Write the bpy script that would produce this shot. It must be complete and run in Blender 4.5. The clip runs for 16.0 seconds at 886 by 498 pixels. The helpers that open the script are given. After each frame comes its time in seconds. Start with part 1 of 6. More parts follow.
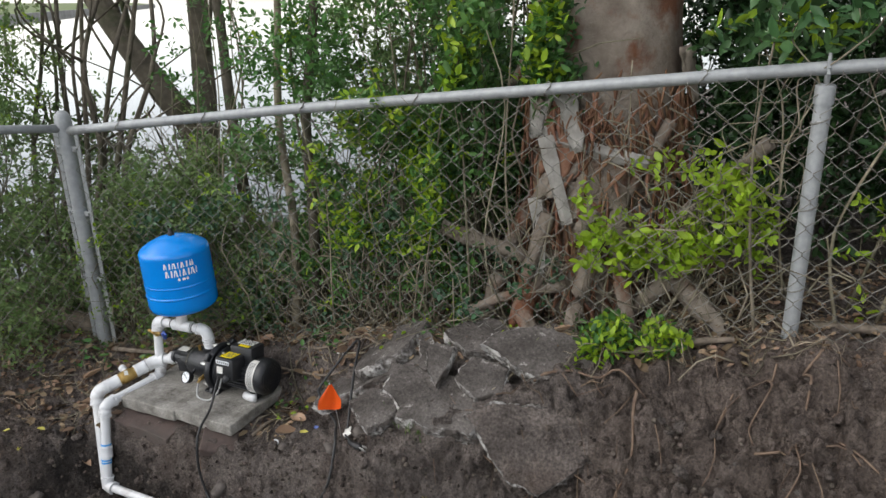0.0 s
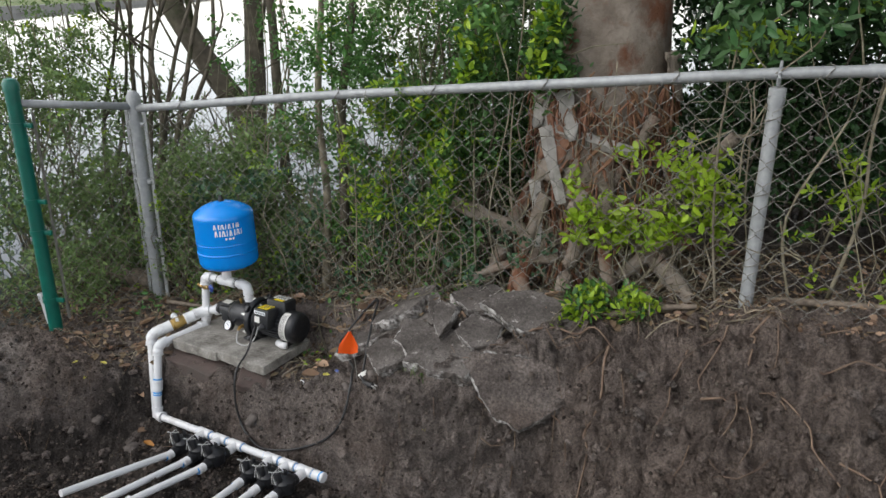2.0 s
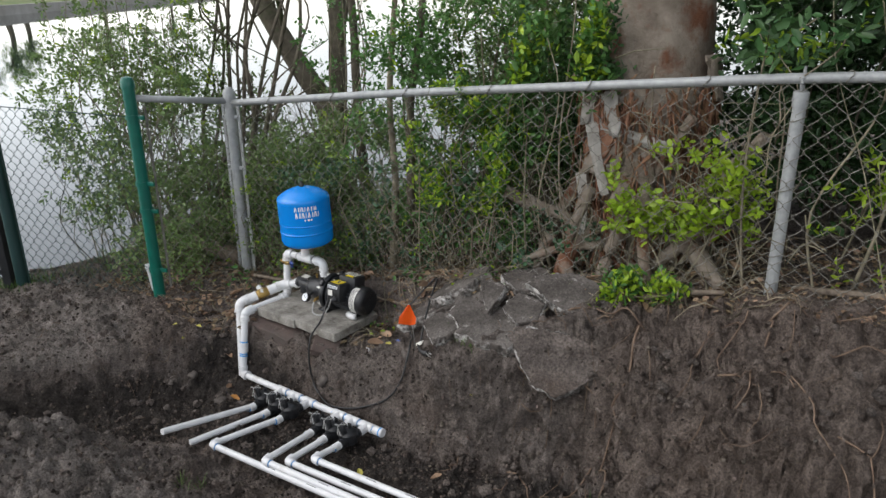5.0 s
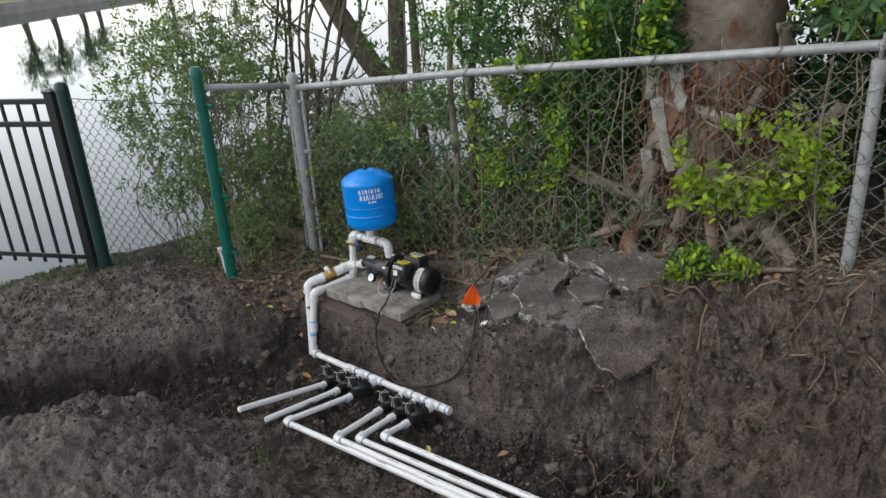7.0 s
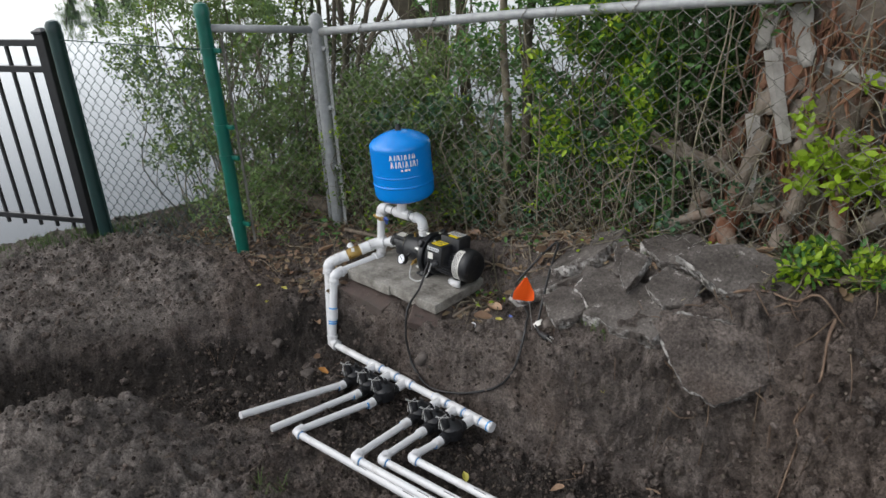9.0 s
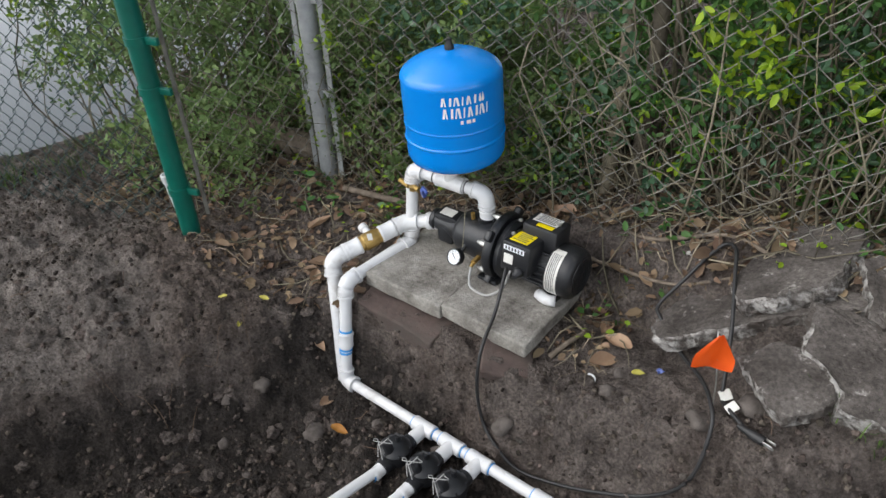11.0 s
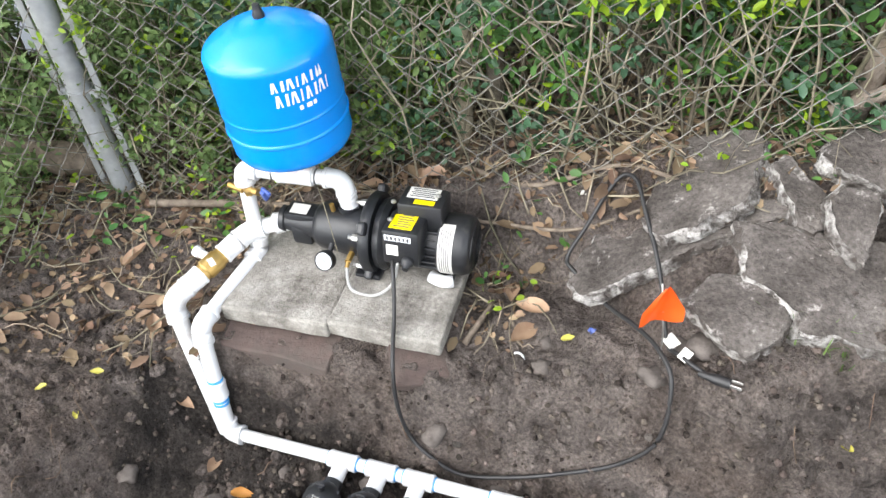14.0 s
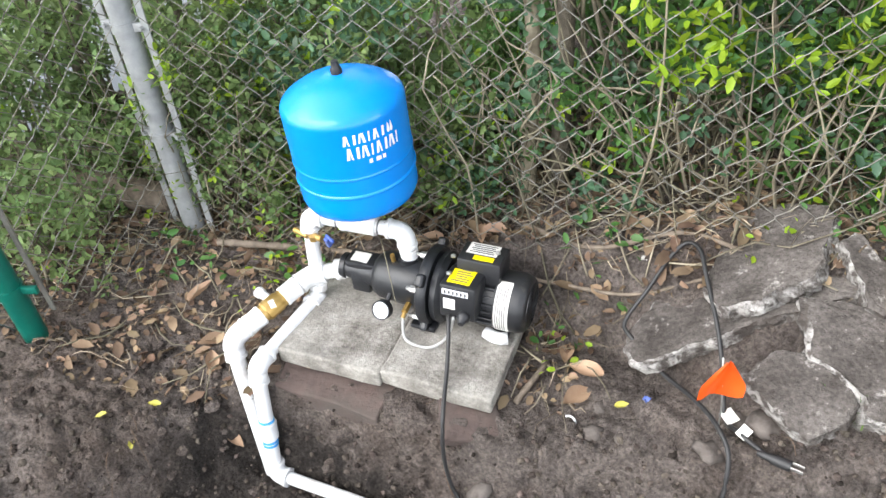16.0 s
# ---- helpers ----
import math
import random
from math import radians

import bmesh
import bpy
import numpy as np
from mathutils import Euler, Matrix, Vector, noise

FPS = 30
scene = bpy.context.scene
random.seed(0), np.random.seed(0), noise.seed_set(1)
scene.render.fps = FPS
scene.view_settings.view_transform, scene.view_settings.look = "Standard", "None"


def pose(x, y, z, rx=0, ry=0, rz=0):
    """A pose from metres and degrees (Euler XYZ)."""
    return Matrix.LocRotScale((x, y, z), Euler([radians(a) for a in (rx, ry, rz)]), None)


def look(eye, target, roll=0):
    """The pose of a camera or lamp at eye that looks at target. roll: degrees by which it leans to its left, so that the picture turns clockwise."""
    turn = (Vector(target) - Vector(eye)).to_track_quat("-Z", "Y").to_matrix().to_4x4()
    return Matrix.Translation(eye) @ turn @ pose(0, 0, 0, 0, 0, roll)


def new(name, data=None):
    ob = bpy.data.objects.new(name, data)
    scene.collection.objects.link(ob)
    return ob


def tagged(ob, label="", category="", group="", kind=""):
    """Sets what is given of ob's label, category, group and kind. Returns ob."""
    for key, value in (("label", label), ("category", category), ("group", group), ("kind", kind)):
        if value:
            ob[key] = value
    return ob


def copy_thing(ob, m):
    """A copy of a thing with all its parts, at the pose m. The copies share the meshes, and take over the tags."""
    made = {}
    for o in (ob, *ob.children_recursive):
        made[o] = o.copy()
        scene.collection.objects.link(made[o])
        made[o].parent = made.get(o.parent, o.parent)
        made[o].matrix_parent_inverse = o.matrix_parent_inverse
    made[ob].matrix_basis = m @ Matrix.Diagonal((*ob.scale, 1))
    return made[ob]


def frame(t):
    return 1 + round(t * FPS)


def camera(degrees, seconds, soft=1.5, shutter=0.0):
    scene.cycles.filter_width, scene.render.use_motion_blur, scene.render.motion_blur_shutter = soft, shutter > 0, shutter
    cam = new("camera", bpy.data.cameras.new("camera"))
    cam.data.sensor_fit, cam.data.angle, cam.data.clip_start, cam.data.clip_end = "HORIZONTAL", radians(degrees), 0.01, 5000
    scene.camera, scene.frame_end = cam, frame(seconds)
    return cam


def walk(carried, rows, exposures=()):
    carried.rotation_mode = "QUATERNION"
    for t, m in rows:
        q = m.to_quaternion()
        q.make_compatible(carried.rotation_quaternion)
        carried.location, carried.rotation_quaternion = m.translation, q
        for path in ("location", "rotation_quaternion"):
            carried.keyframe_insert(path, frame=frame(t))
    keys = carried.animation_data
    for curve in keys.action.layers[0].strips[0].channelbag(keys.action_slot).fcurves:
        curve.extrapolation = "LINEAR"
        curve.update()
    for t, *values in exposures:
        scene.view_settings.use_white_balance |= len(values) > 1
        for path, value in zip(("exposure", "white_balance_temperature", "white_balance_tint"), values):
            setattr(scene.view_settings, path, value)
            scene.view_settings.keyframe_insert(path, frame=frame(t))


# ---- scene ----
cam = camera(62.5, 16.0)
PATH = [
    (0, (0.244, 0.507, 1.635), (-0.041, 2.373, 0.974), -1.4),
    (0.5, (0.338, 0.451, 1.63), (0.018, 2.33, 1.026), -0.2),
    (1, (0.436, 0.372, 1.624), (0.073, 2.241, 1.012), -0.4),
    (1.5, (0.458, 0.291, 1.611), (0.071, 2.155, 0.996), -0.3),
    (2, (0.416, 0.155, 1.652), (0.023, 2.002, 0.993), 0.2),
    (2.5, (0.401, 0.022, 1.65), (-0.031, 1.865, 1.005), 0.2),
    (3, (0.462, -0.055, 1.66), (0.058, 1.81, 1.06), 0.5),
    (5.5, (0.602, -0.091, 1.756), (-0.063, 1.656, 1.044), -1.2),
    (6, (0.603, -0.092, 1.776), (-0.101, 1.634, 1.05), -2.0),
    (6.5, (0.605, -0.097, 1.778), (-0.136, 1.611, 1.047), -2.8),
    (7, (0.602, -0.095, 1.769), (-0.16, 1.594, 1.017), -3.5),
    (7.5, (0.593, -0.087, 1.748), (-0.175, 1.579, 0.952), -3.4),
    (8, (0.556, -0.042, 1.731), (-0.213, 1.595, 0.876), -3.1),
    (8.5, (0.438, 0.14, 1.701), (-0.358, 1.77, 0.86), -3.2),
    (9, (0.329, 0.375, 1.625), (-0.495, 1.991, 0.782), -2.8),
    (9.2, (0.266, 0.484, 1.597), (-0.58, 2.078, 0.734), -2.2),
    (11.3, (-0.645, 1.444, 1.435), (-1.126, 2.917, 0.17), -1.4),
    (11.5, (-0.715, 1.532, 1.42), (-1.076, 2.992, 0.102), -1.1),
    (12, (-0.802, 1.619, 1.417), (-0.936, 3.078, 0.056), -0.3),
    (12.5, (-0.805, 1.62, 1.43), (-0.904, 3.08, 0.067), -2.1),
    (13, (-0.799, 1.609, 1.426), (-0.887, 3.068, 0.06), -3.3),
    (13.5, (-0.784, 1.598, 1.424), (-0.853, 3.042, 0.041), -4.1),
    (14, (-0.765, 1.59, 1.423), (-0.821, 3.039, 0.046), -4.7),
    (14.5, (-0.767, 1.598, 1.42), (-0.874, 3.048, 0.047), -4.8),
    (15, (-0.775, 1.602, 1.426), (-0.957, 3.052, 0.061), -4.9),
    (15.5, (-0.776, 1.597, 1.429), (-0.987, 3.066, 0.088), -4.8),
    (16, (-0.779, 1.59, 1.444), (-0.971, 3.122, 0.174), -4.5),
]
EXPOSURE = ((0, 1.1), (3, 1.1), (7, 0.95), (9, 1.0), (11.5, 1.5), (12.2, 1.95), (13, 2.4), (16, 2.45))
walk(cam, [(t, look(eye, target, roll)) for t, eye, target, roll in PATH], EXPOSURE)

# ---- light ----
world = bpy.data.worlds.new("world")
scene.world = world
world.use_nodes = True
wn, wl = world.node_tree.nodes, world.node_tree.links
wn.clear()
w_out = wn.new("ShaderNodeOutputWorld")
w_bg = wn.new("ShaderNodeBackground")
w_sky = wn.new("ShaderNodeTexSky")
w_sky.sky_type = "NISHITA"
w_sky.sun_disc = False
w_sky.sun_elevation = radians(40)
w_sky.sun_rotation = radians(-95)
w_sky.air_density, w_sky.dust_density = 1.0, 1.0
w_hsv = wn.new("ShaderNodeHueSaturation")
w_hsv.inputs["Saturation"].default_value = 0.25
w_bg.inputs["Strength"].default_value = 0.15
wl.new(w_sky.outputs[0], w_hsv.inputs["Color"])
wl.new(w_hsv.outputs[0], w_bg.inputs["Color"])
wl.new(w_bg.outputs[0], w_out.inputs["Surface"])
sun = new("sun", bpy.data.lights.new("sun", "SUN"))
sun.data.energy, sun.data.angle, sun.data.color = 0.55, radians(40), (1.0, 0.96, 0.9)
sun.matrix_world = look((-4.1, -2.9, 6.2), (0, 2, 0))


# ---- materials ----
def mat(name, color, rough=0.7, metal=0.0, color2=None, scale=8.0, detail=4.0, bump=0.0, bump_scale=40.0, spec=0.5,
        wear=None, wear_scale=3.0, wear_at=(0.55, 0.7), jitter=0.0, trans=0.0, ramp=(0.33, 0.67), depth=0.01):
    """A procedural material: two tones by noise, a second scale of wear, fine relief, and a tone that varies by piece."""
    m = bpy.data.materials.new(name)
    m.use_nodes = True
    n, l = m.node_tree.nodes, m.node_tree.links
    b = n["Principled BSDF"]
    b.inputs["Roughness"].default_value = rough
    b.inputs["Metallic"].default_value = metal
    b.inputs["Specular IOR Level"].default_value = spec
    co = n.new("ShaderNodeTexCoord").outputs["Object"]
    out = None
    if color2 is not None:
        t = n.new("ShaderNodeTexNoise")
        t.inputs["Scale"].default_value, t.inputs["Detail"].default_value = scale, detail
        t.inputs["Roughness"].default_value = 0.62
        l.new(co, t.inputs["Vector"])
        r = n.new("ShaderNodeValToRGB")
        r.color_ramp.elements[0].position, r.color_ramp.elements[1].position = ramp
        r.color_ramp.elements[0].color, r.color_ramp.elements[1].color = (*color, 1), (*color2, 1)
        l.new(t.outputs["Fac"], r.inputs["Fac"])
        out = r.outputs["Color"]
    else:
        rgb = n.new("ShaderNodeRGB")
        rgb.outputs[0].default_value = (*color, 1)
        out = rgb.outputs[0]
    if wear is not None:
        t = n.new("ShaderNodeTexNoise")
        t.inputs["Scale"].default_value, t.inputs["Detail"].default_value = wear_scale, 7
        t.inputs["Roughness"].default_value = 0.65
        l.new(co, t.inputs["Vector"])
        r = n.new("ShaderNodeMapRange")
        r.inputs["From Min"].default_value, r.inputs["From Max"].default_value = wear_at
        l.new(t.outputs["Fac"], r.inputs["Value"])
        x = n.new("ShaderNodeMix")
        x.data_type = "RGBA"
        l.new(r.outputs["Result"], x.inputs[0])
        l.new(out, x.inputs[6])
        x.inputs[7].default_value = (*wear, 1)
        out = x.outputs[2]
    if jitter:
        g = n.new("ShaderNodeNewGeometry")
        h = n.new("ShaderNodeHueSaturation")
        for mul, add, sock, src in ((2 * jitter, 1 - jitter, "Value", 1.0), (0.06 * jitter, 0.5 - 0.03 * jitter, "Hue", 7.3)):
            a = n.new("ShaderNodeMath")
            a.operation = "MULTIPLY"
            l.new(g.outputs["Random Per Island"], a.inputs[0])
            a.inputs[1].default_value = src
            f = n.new("ShaderNodeMath")
            f.operation = "FRACT"
            l.new(a.outputs[0], f.inputs[0])
            k = n.new("ShaderNodeMath")
            k.operation = "MULTIPLY_ADD"
            l.new(f.outputs[0], k.inputs[0])
            k.inputs[1].default_value, k.inputs[2].default_value = mul, add
            l.new(k.outputs[0], h.inputs[sock])
        l.new(out, h.inputs["Color"])
        out = h.outputs[0]
    l.new(out, b.inputs["Base Color"])
    if bump:
        t = n.new("ShaderNodeTexNoise")
        t.inputs["Scale"].default_value, t.inputs["Detail"].default_value = bump_scale, 9
        t.inputs["Roughness"].default_value = 0.68
        l.new(co, t.inputs["Vector"])
        p = n.new("ShaderNodeBump")
        p.inputs["Strength"].default_value, p.inputs["Distance"].default_value = bump, depth
        l.new(t.outputs["Fac"], p.inputs["Height"])
        l.new(p.outputs["Normal"], b.inputs["Normal"])
    if trans:
        tr = n.new("ShaderNodeBsdfTranslucent")
        l.new(out, tr.inputs["Color"])
        mx = n.new("ShaderNodeMixShader")
        mx.inputs[0].default_value = trans
        l.new(b.outputs[0], mx.inputs[1])
        l.new(tr.outputs[0], mx.inputs[2])
        l.new(mx.outputs[0], n["Material Output"].inputs["Surface"])
    return m


SOIL = mat("soil", (0.060, 0.051, 0.0465), 0.95, color2=(0.235, 0.198, 0.177), scale=11, detail=14, bump=1.0, bump_scale=46,
           spec=0.12, wear=(0.098, 0.072, 0.058), wear_scale=1.6, wear_at=(0.5, 0.68), depth=0.05, ramp=(0.3, 0.72))

def smear(m, name, low, high, reach, at_noise, grain, full=0.85):
    """Another soil tone over the first: the mesh attribute says where it lies, noise breaks up its edge."""
    n, l = m.node_tree.nodes, m.node_tree.links
    b = n["Principled BSDF"]
    soil = b.inputs["Base Color"].links[0].from_socket
    at = n.new("ShaderNodeAttribute")
    at.attribute_name = name
    co = n.new("ShaderNodeTexCoord").outputs["Object"]
    t = n.new("ShaderNodeTexNoise")
    t.inputs["Scale"].default_value, t.inputs["Detail"].default_value = at_noise, 12
    l.new(co, t.inputs["Vector"])
    add = n.new("ShaderNodeMath")
    add.operation = "ADD"
    l.new(at.outputs["Fac"], add.inputs[0])
    l.new(t.outputs["Fac"], add.inputs[1])
    r = n.new("ShaderNodeMapRange")
    r.inputs["From Min"].default_value, r.inputs["From Max"].default_value, r.inputs["To Max"].default_value = *reach, full
    l.new(add.outputs[0], r.inputs["Value"])
    g = n.new("ShaderNodeTexNoise")
    g.inputs["Scale"].default_value, g.inputs["Detail"].default_value = grain, 14
    g.inputs["Roughness"].default_value = 0.62
    l.new(co, g.inputs["Vector"])
    c = n.new("ShaderNodeValToRGB")
    c.color_ramp.elements[0].position, c.color_ramp.elements[1].position = 0.32, 0.75
    c.color_ramp.elements[0].color, c.color_ramp.elements[1].color = (*low, 1), (*high, 1)
    l.new(g.outputs["Fac"], c.inputs["Fac"])
    x = n.new("ShaderNodeMix")
    x.data_type = "RGBA"
    l.new(r.outputs["Result"], x.inputs[0])
    l.new(soil, x.inputs[6])
    l.new(c.outputs["Color"], x.inputs[7])
    l.new(x.outputs[2], b.inputs["Base Color"])


smear(SOIL, "dry", (0.085, 0.074, 0.067), (0.34, 0.30, 0.272), (0.7, 1.2), 5, 6, 0.85)
smear(SOIL, "red", (0.074, 0.058, 0.050), (0.24, 0.192, 0.164), (0.7, 1.15), 4, 12, 0.8)
# near-black tone for the trench floor and its arm
smear(SOIL, "trench_tone", (0.014, 0.013, 0.0125), (0.07, 0.06, 0.053), (0.85, 1.2), 9, 14, 0.88)


def speckle(m, scale, low, high):
    """Fine grains, lighter and darker, over whatever colour the material has."""
    n, l = m.node_tree.nodes, m.node_tree.links
    b = n["Principled BSDF"]
    before = b.inputs["Base Color"].links[0].from_socket
    co = n.new("ShaderNodeTexCoord").outputs["Object"]
    t = n.new("ShaderNodeTexNoise")
    t.inputs["Scale"].default_value, t.inputs["Detail"].default_value, t.inputs["Roughness"].default_value = scale, 6, 0.7
    l.new(co, t.inputs["Vector"])
    r = n.new("ShaderNodeMapRange")
    r.inputs["From Min"].default_value, r.inputs["From Max"].default_value = 0.32, 0.70
    r.inputs["To Min"].default_value, r.inputs["To Max"].default_value = low, high
    l.new(t.outputs["Fac"], r.inputs["Value"])
    h = n.new("ShaderNodeHueSaturation")
    l.new(r.outputs["Result"], h.inputs["Value"])
    l.new(before, h.inputs["Color"])
    l.new(h.outputs[0], b.inputs["Base Color"])


speckle(SOIL, 120, 0.5, 1.75)
GALV = mat("galvanised_steel", (0.26, 0.27, 0.275), 0.55, 0.2, (0.35, 0.36, 0.36), 30, bump=0.1, bump_scale=90,
           wear=(0.24, 0.25, 0.22), wear_scale=9, wear_at=(0.62, 0.85))
WIRE = mat("galvanised_wire", (0.145, 0.137, 0.12), 0.6, 0.2, (0.25, 0.238, 0.212), 25, wear=(0.14, 0.11, 0.08), wear_scale=6)
GREEN_PAINT = mat("green_paint", (0.0, 0.085, 0.062), 0.38, 0, (0.0, 0.12, 0.085), 14, bump=0.06, wear=(0.01, 0.05, 0.04), wear_scale=7)
DARK_GREEN = mat("dark_green_vinyl", (0.008, 0.03, 0.03), 0.4, 0, (0.012, 0.042, 0.04), 12, bump=0.05)
BLACK_PAINT = mat("black_paint", (0.010, 0.011, 0.013), 0.35, 0, (0.018, 0.019, 0.022), 20, bump=0.04)
PVC = mat("white_pvc", (0.62, 0.63, 0.645), 0.34, 0, (0.69, 0.69, 0.69), 9, bump=0.03, wear=(0.40, 0.365, 0.33), wear_scale=13, wear_at=(0.56, 0.8))
BLUE = mat("blue_enamel", (0.0, 0.20, 0.66), 0.24, 0, (0.0, 0.23, 0.72), 6, spec=0.5, bump=0.015, bump_scale=60)
CONCRETE = mat("paver_concrete", (0.155, 0.142, 0.125), 0.92, 0, (0.43, 0.41, 0.37), 8, 12, bump=0.6, bump_scale=120, wear=(0.10, 0.088, 0.075), wear_scale=5.5, wear_at=(0.5, 0.66))
WATER = mat("lake_water", (0.010, 0.018, 0.022), 0.03, 0, bump=0.02, bump_scale=1.2)
WATER.node_tree.nodes["Principled BSDF"].inputs["IOR"].default_value = 1.33
GRASS = mat("grass_blades", (0.05, 0.10, 0.02), 0.6, color2=(0.10, 0.16, 0.035), scale=4, jitter=0.3, trans=0.25)


# ---- helpers ----
def link(name, me, parent=None, label=""):
    ob = new(name, me)
    if parent is not None:
        ob.parent = parent
    if label:
        ob["label"] = label
    return ob


def mesh_of(name, verts, faces, material, smooth=False):
    me = bpy.data.meshes.new(name)
    me.from_pydata(verts, [], faces)
    me.materials.append(material)
    if smooth:
        me.shade_smooth()
    me.update()
    return me


def part(name, bm, material, parent, label="", smooth=False):
    """One bmesh as one mesh object under a thing or a part."""
    me = bpy.data.meshes.new(name)
    bm.to_mesh(me)
    bm.free()
    me.materials.append(material)
    if smooth:
        me.shade_smooth()
        me.set_sharp_from_angle(angle=radians(40))
    return link(name, me, parent, label)


def thing(name, label, category, at=(0, 0, 0), group="", kind=""):
    ob = new(name)
    ob.empty_display_size = 0.05
    ob.location = at
    return tagged(ob, label, category, group, kind)


def box(bm, size, m=None, bevel=0.0, segments=2):
    r = bmesh.ops.create_cube(bm, size=1.0)
    vs = r["verts"]
    bmesh.ops.scale(bm, vec=size, verts=vs)
    if bevel:
        es = list({e for v in vs for e in v.link_edges})
        b = bmesh.ops.bevel(bm, geom=es, offset=bevel, segments=segments, affect="EDGES", profile=0.5)
        vs = list({v for f in b["faces"] for v in f.verts} | {v for v in vs if v.is_valid})
    if m is not None:
        bmesh.ops.transform(bm, matrix=m, verts=vs)
    return vs


def along(a, b):
    """A pose at a whose z axis points to b."""
    a, b = Vector(a), Vector(b)
    return Matrix.Translation(a) @ (b - a).to_track_quat("Z", "Y").to_matrix().to_4x4()


def lathe(bm, profile, m=None, seg=24):
    """A turned shape about z from (radius, height) pairs."""
    m = m or Matrix()
    rings = []
    for r, z in profile:
        if r < 1e-6:
            rings.append([bm.verts.new(m @ Vector((0, 0, z)))])
        else:
            rings.append([bm.verts.new(m @ Vector((r * math.cos(2 * math.pi * i / seg), r * math.sin(2 * math.pi * i / seg), z))) for i in range(seg)])
    for a, b in zip(rings, rings[1:]):
        for i in range(seg):
            j = (i + 1) % seg
            q = [a[i % len(a)], a[j % len(a)], b[j % len(b)], b[i % len(b)]]
            q = [v for k, v in enumerate(q) if v not in q[:k]]
            if len(q) > 2:
                bm.faces.new(q)


def rod(bm, a, b, r, r2=None, seg=14):
    d = (Vector(b) - Vector(a)).length
    lathe(bm, [(0, 0), (r, 0), (r if r2 is None else r2, d), (0, d)], along(a, b), seg)


def path_points(pts, step=0.02):
    """A smooth curve through points (Catmull-Rom)."""
    P = [Vector(p) for p in pts]
    P = [2 * P[0] - P[1]] + P + [2 * P[-1] - P[-2]]
    out = []
    for i in range(1, len(P) - 2):
        n = max(2, int((P[i + 1] - P[i]).length / step))
        for k in range(n):
            t = k / n
            out.append(0.5 * (2 * P[i] + (P[i + 1] - P[i - 1]) * t + (2 * P[i - 1] - 5 * P[i] + 4 * P[i + 1] - P[i + 2]) * t * t
                              + (3 * P[i] - P[i - 1] - 3 * P[i + 1] + P[i + 2]) * t ** 3))
    out.append(P[-2])
    return out


def tube_data(pts, radii, seg=8):
    """Vertices and faces of a tube along points."""
    V, F = [], []
    n = len(pts)
    for i, p in enumerate(pts):
        d = (pts[min(i + 1, n - 1)] - pts[max(i - 1, 0)])
        d = d.normalized() if d.length > 1e-9 else Vector((0, 0, 1))
        ref = Vector((0.13, 0.21, 0.97)) if abs(d.z) < 0.9 else Vector((0.97, 0.2, 0.1))
        x = d.cross(ref).normalized()
        y = d.cross(x)
        r = radii[i] if hasattr(radii, "__len__") else radii
        for k in range(seg):
            a = 2 * math.pi * k / seg
            V.append(p + r * (math.cos(a) * x + math.sin(a) * y))
    for i in range(n - 1):
        for k in range(seg):
            j = (k + 1) % seg
            F.append((i * seg + k, i * seg + j, (i + 1) * seg + j, (i + 1) * seg + k))
    F.append(tuple(range(seg))[::-1])
    F.append(tuple((n - 1) * seg + k for k in range(seg)))
    return V, F


def merge(parts):
    V, F = [], []
    for v, f in parts:
        o = len(V)
        V += v
        F += [tuple(i + o for i in q) for q in f]
    return V, F


def tube(name, pts, r, material, parent=None, label="", seg=8):
    V, F = tube_data([Vector(p) for p in pts], r, seg)
    return link(name, mesh_of(name, V, F, material, True), parent, label)


# ---- the plan: u runs along the fence from the corner post, v from the fence towards the trench ----
CORNER, ALONG, OUT = Vector((-1.68, 3.17, 0)), Vector((0.9666, -0.2565, 0)), Vector((-0.2565, -0.9666, 0))


def plan(u, v, z=0.0):
    p = CORNER + ALONG * u + OUT * v
    return Vector((p.x, p.y, z))


def to_plan(x, y):
    rx, ry = x - CORNER.x, y - CORNER.y
    return rx * ALONG.x + ry * ALONG.y, rx * OUT.x + ry * OUT.y


def ss(a, b, x):
    t = np.clip((x - a) / (b - a), 0, 1)
    return t * t * (3 - 2 * t)


def bump(u, v, cu, cv, su, sv, h, turn=0.0):
    c, s = math.cos(radians(turn)), math.sin(radians(turn))
    a, b = (u - cu) * c + (v - cv) * s, -(u - cu) * s + (v - cv) * c
    return h * np.exp(-(a / su) ** 2 - (b / sv) ** 2)


def fence_level(u):
    return np.interp(u, [-4, 0, 0.5, 0.9, 1.45, 2.0, 2.6, 3.2, 6], [0.16, 0.21, 0.27, 0.36, 0.49, 0.59, 0.67, 0.73, 0.8])


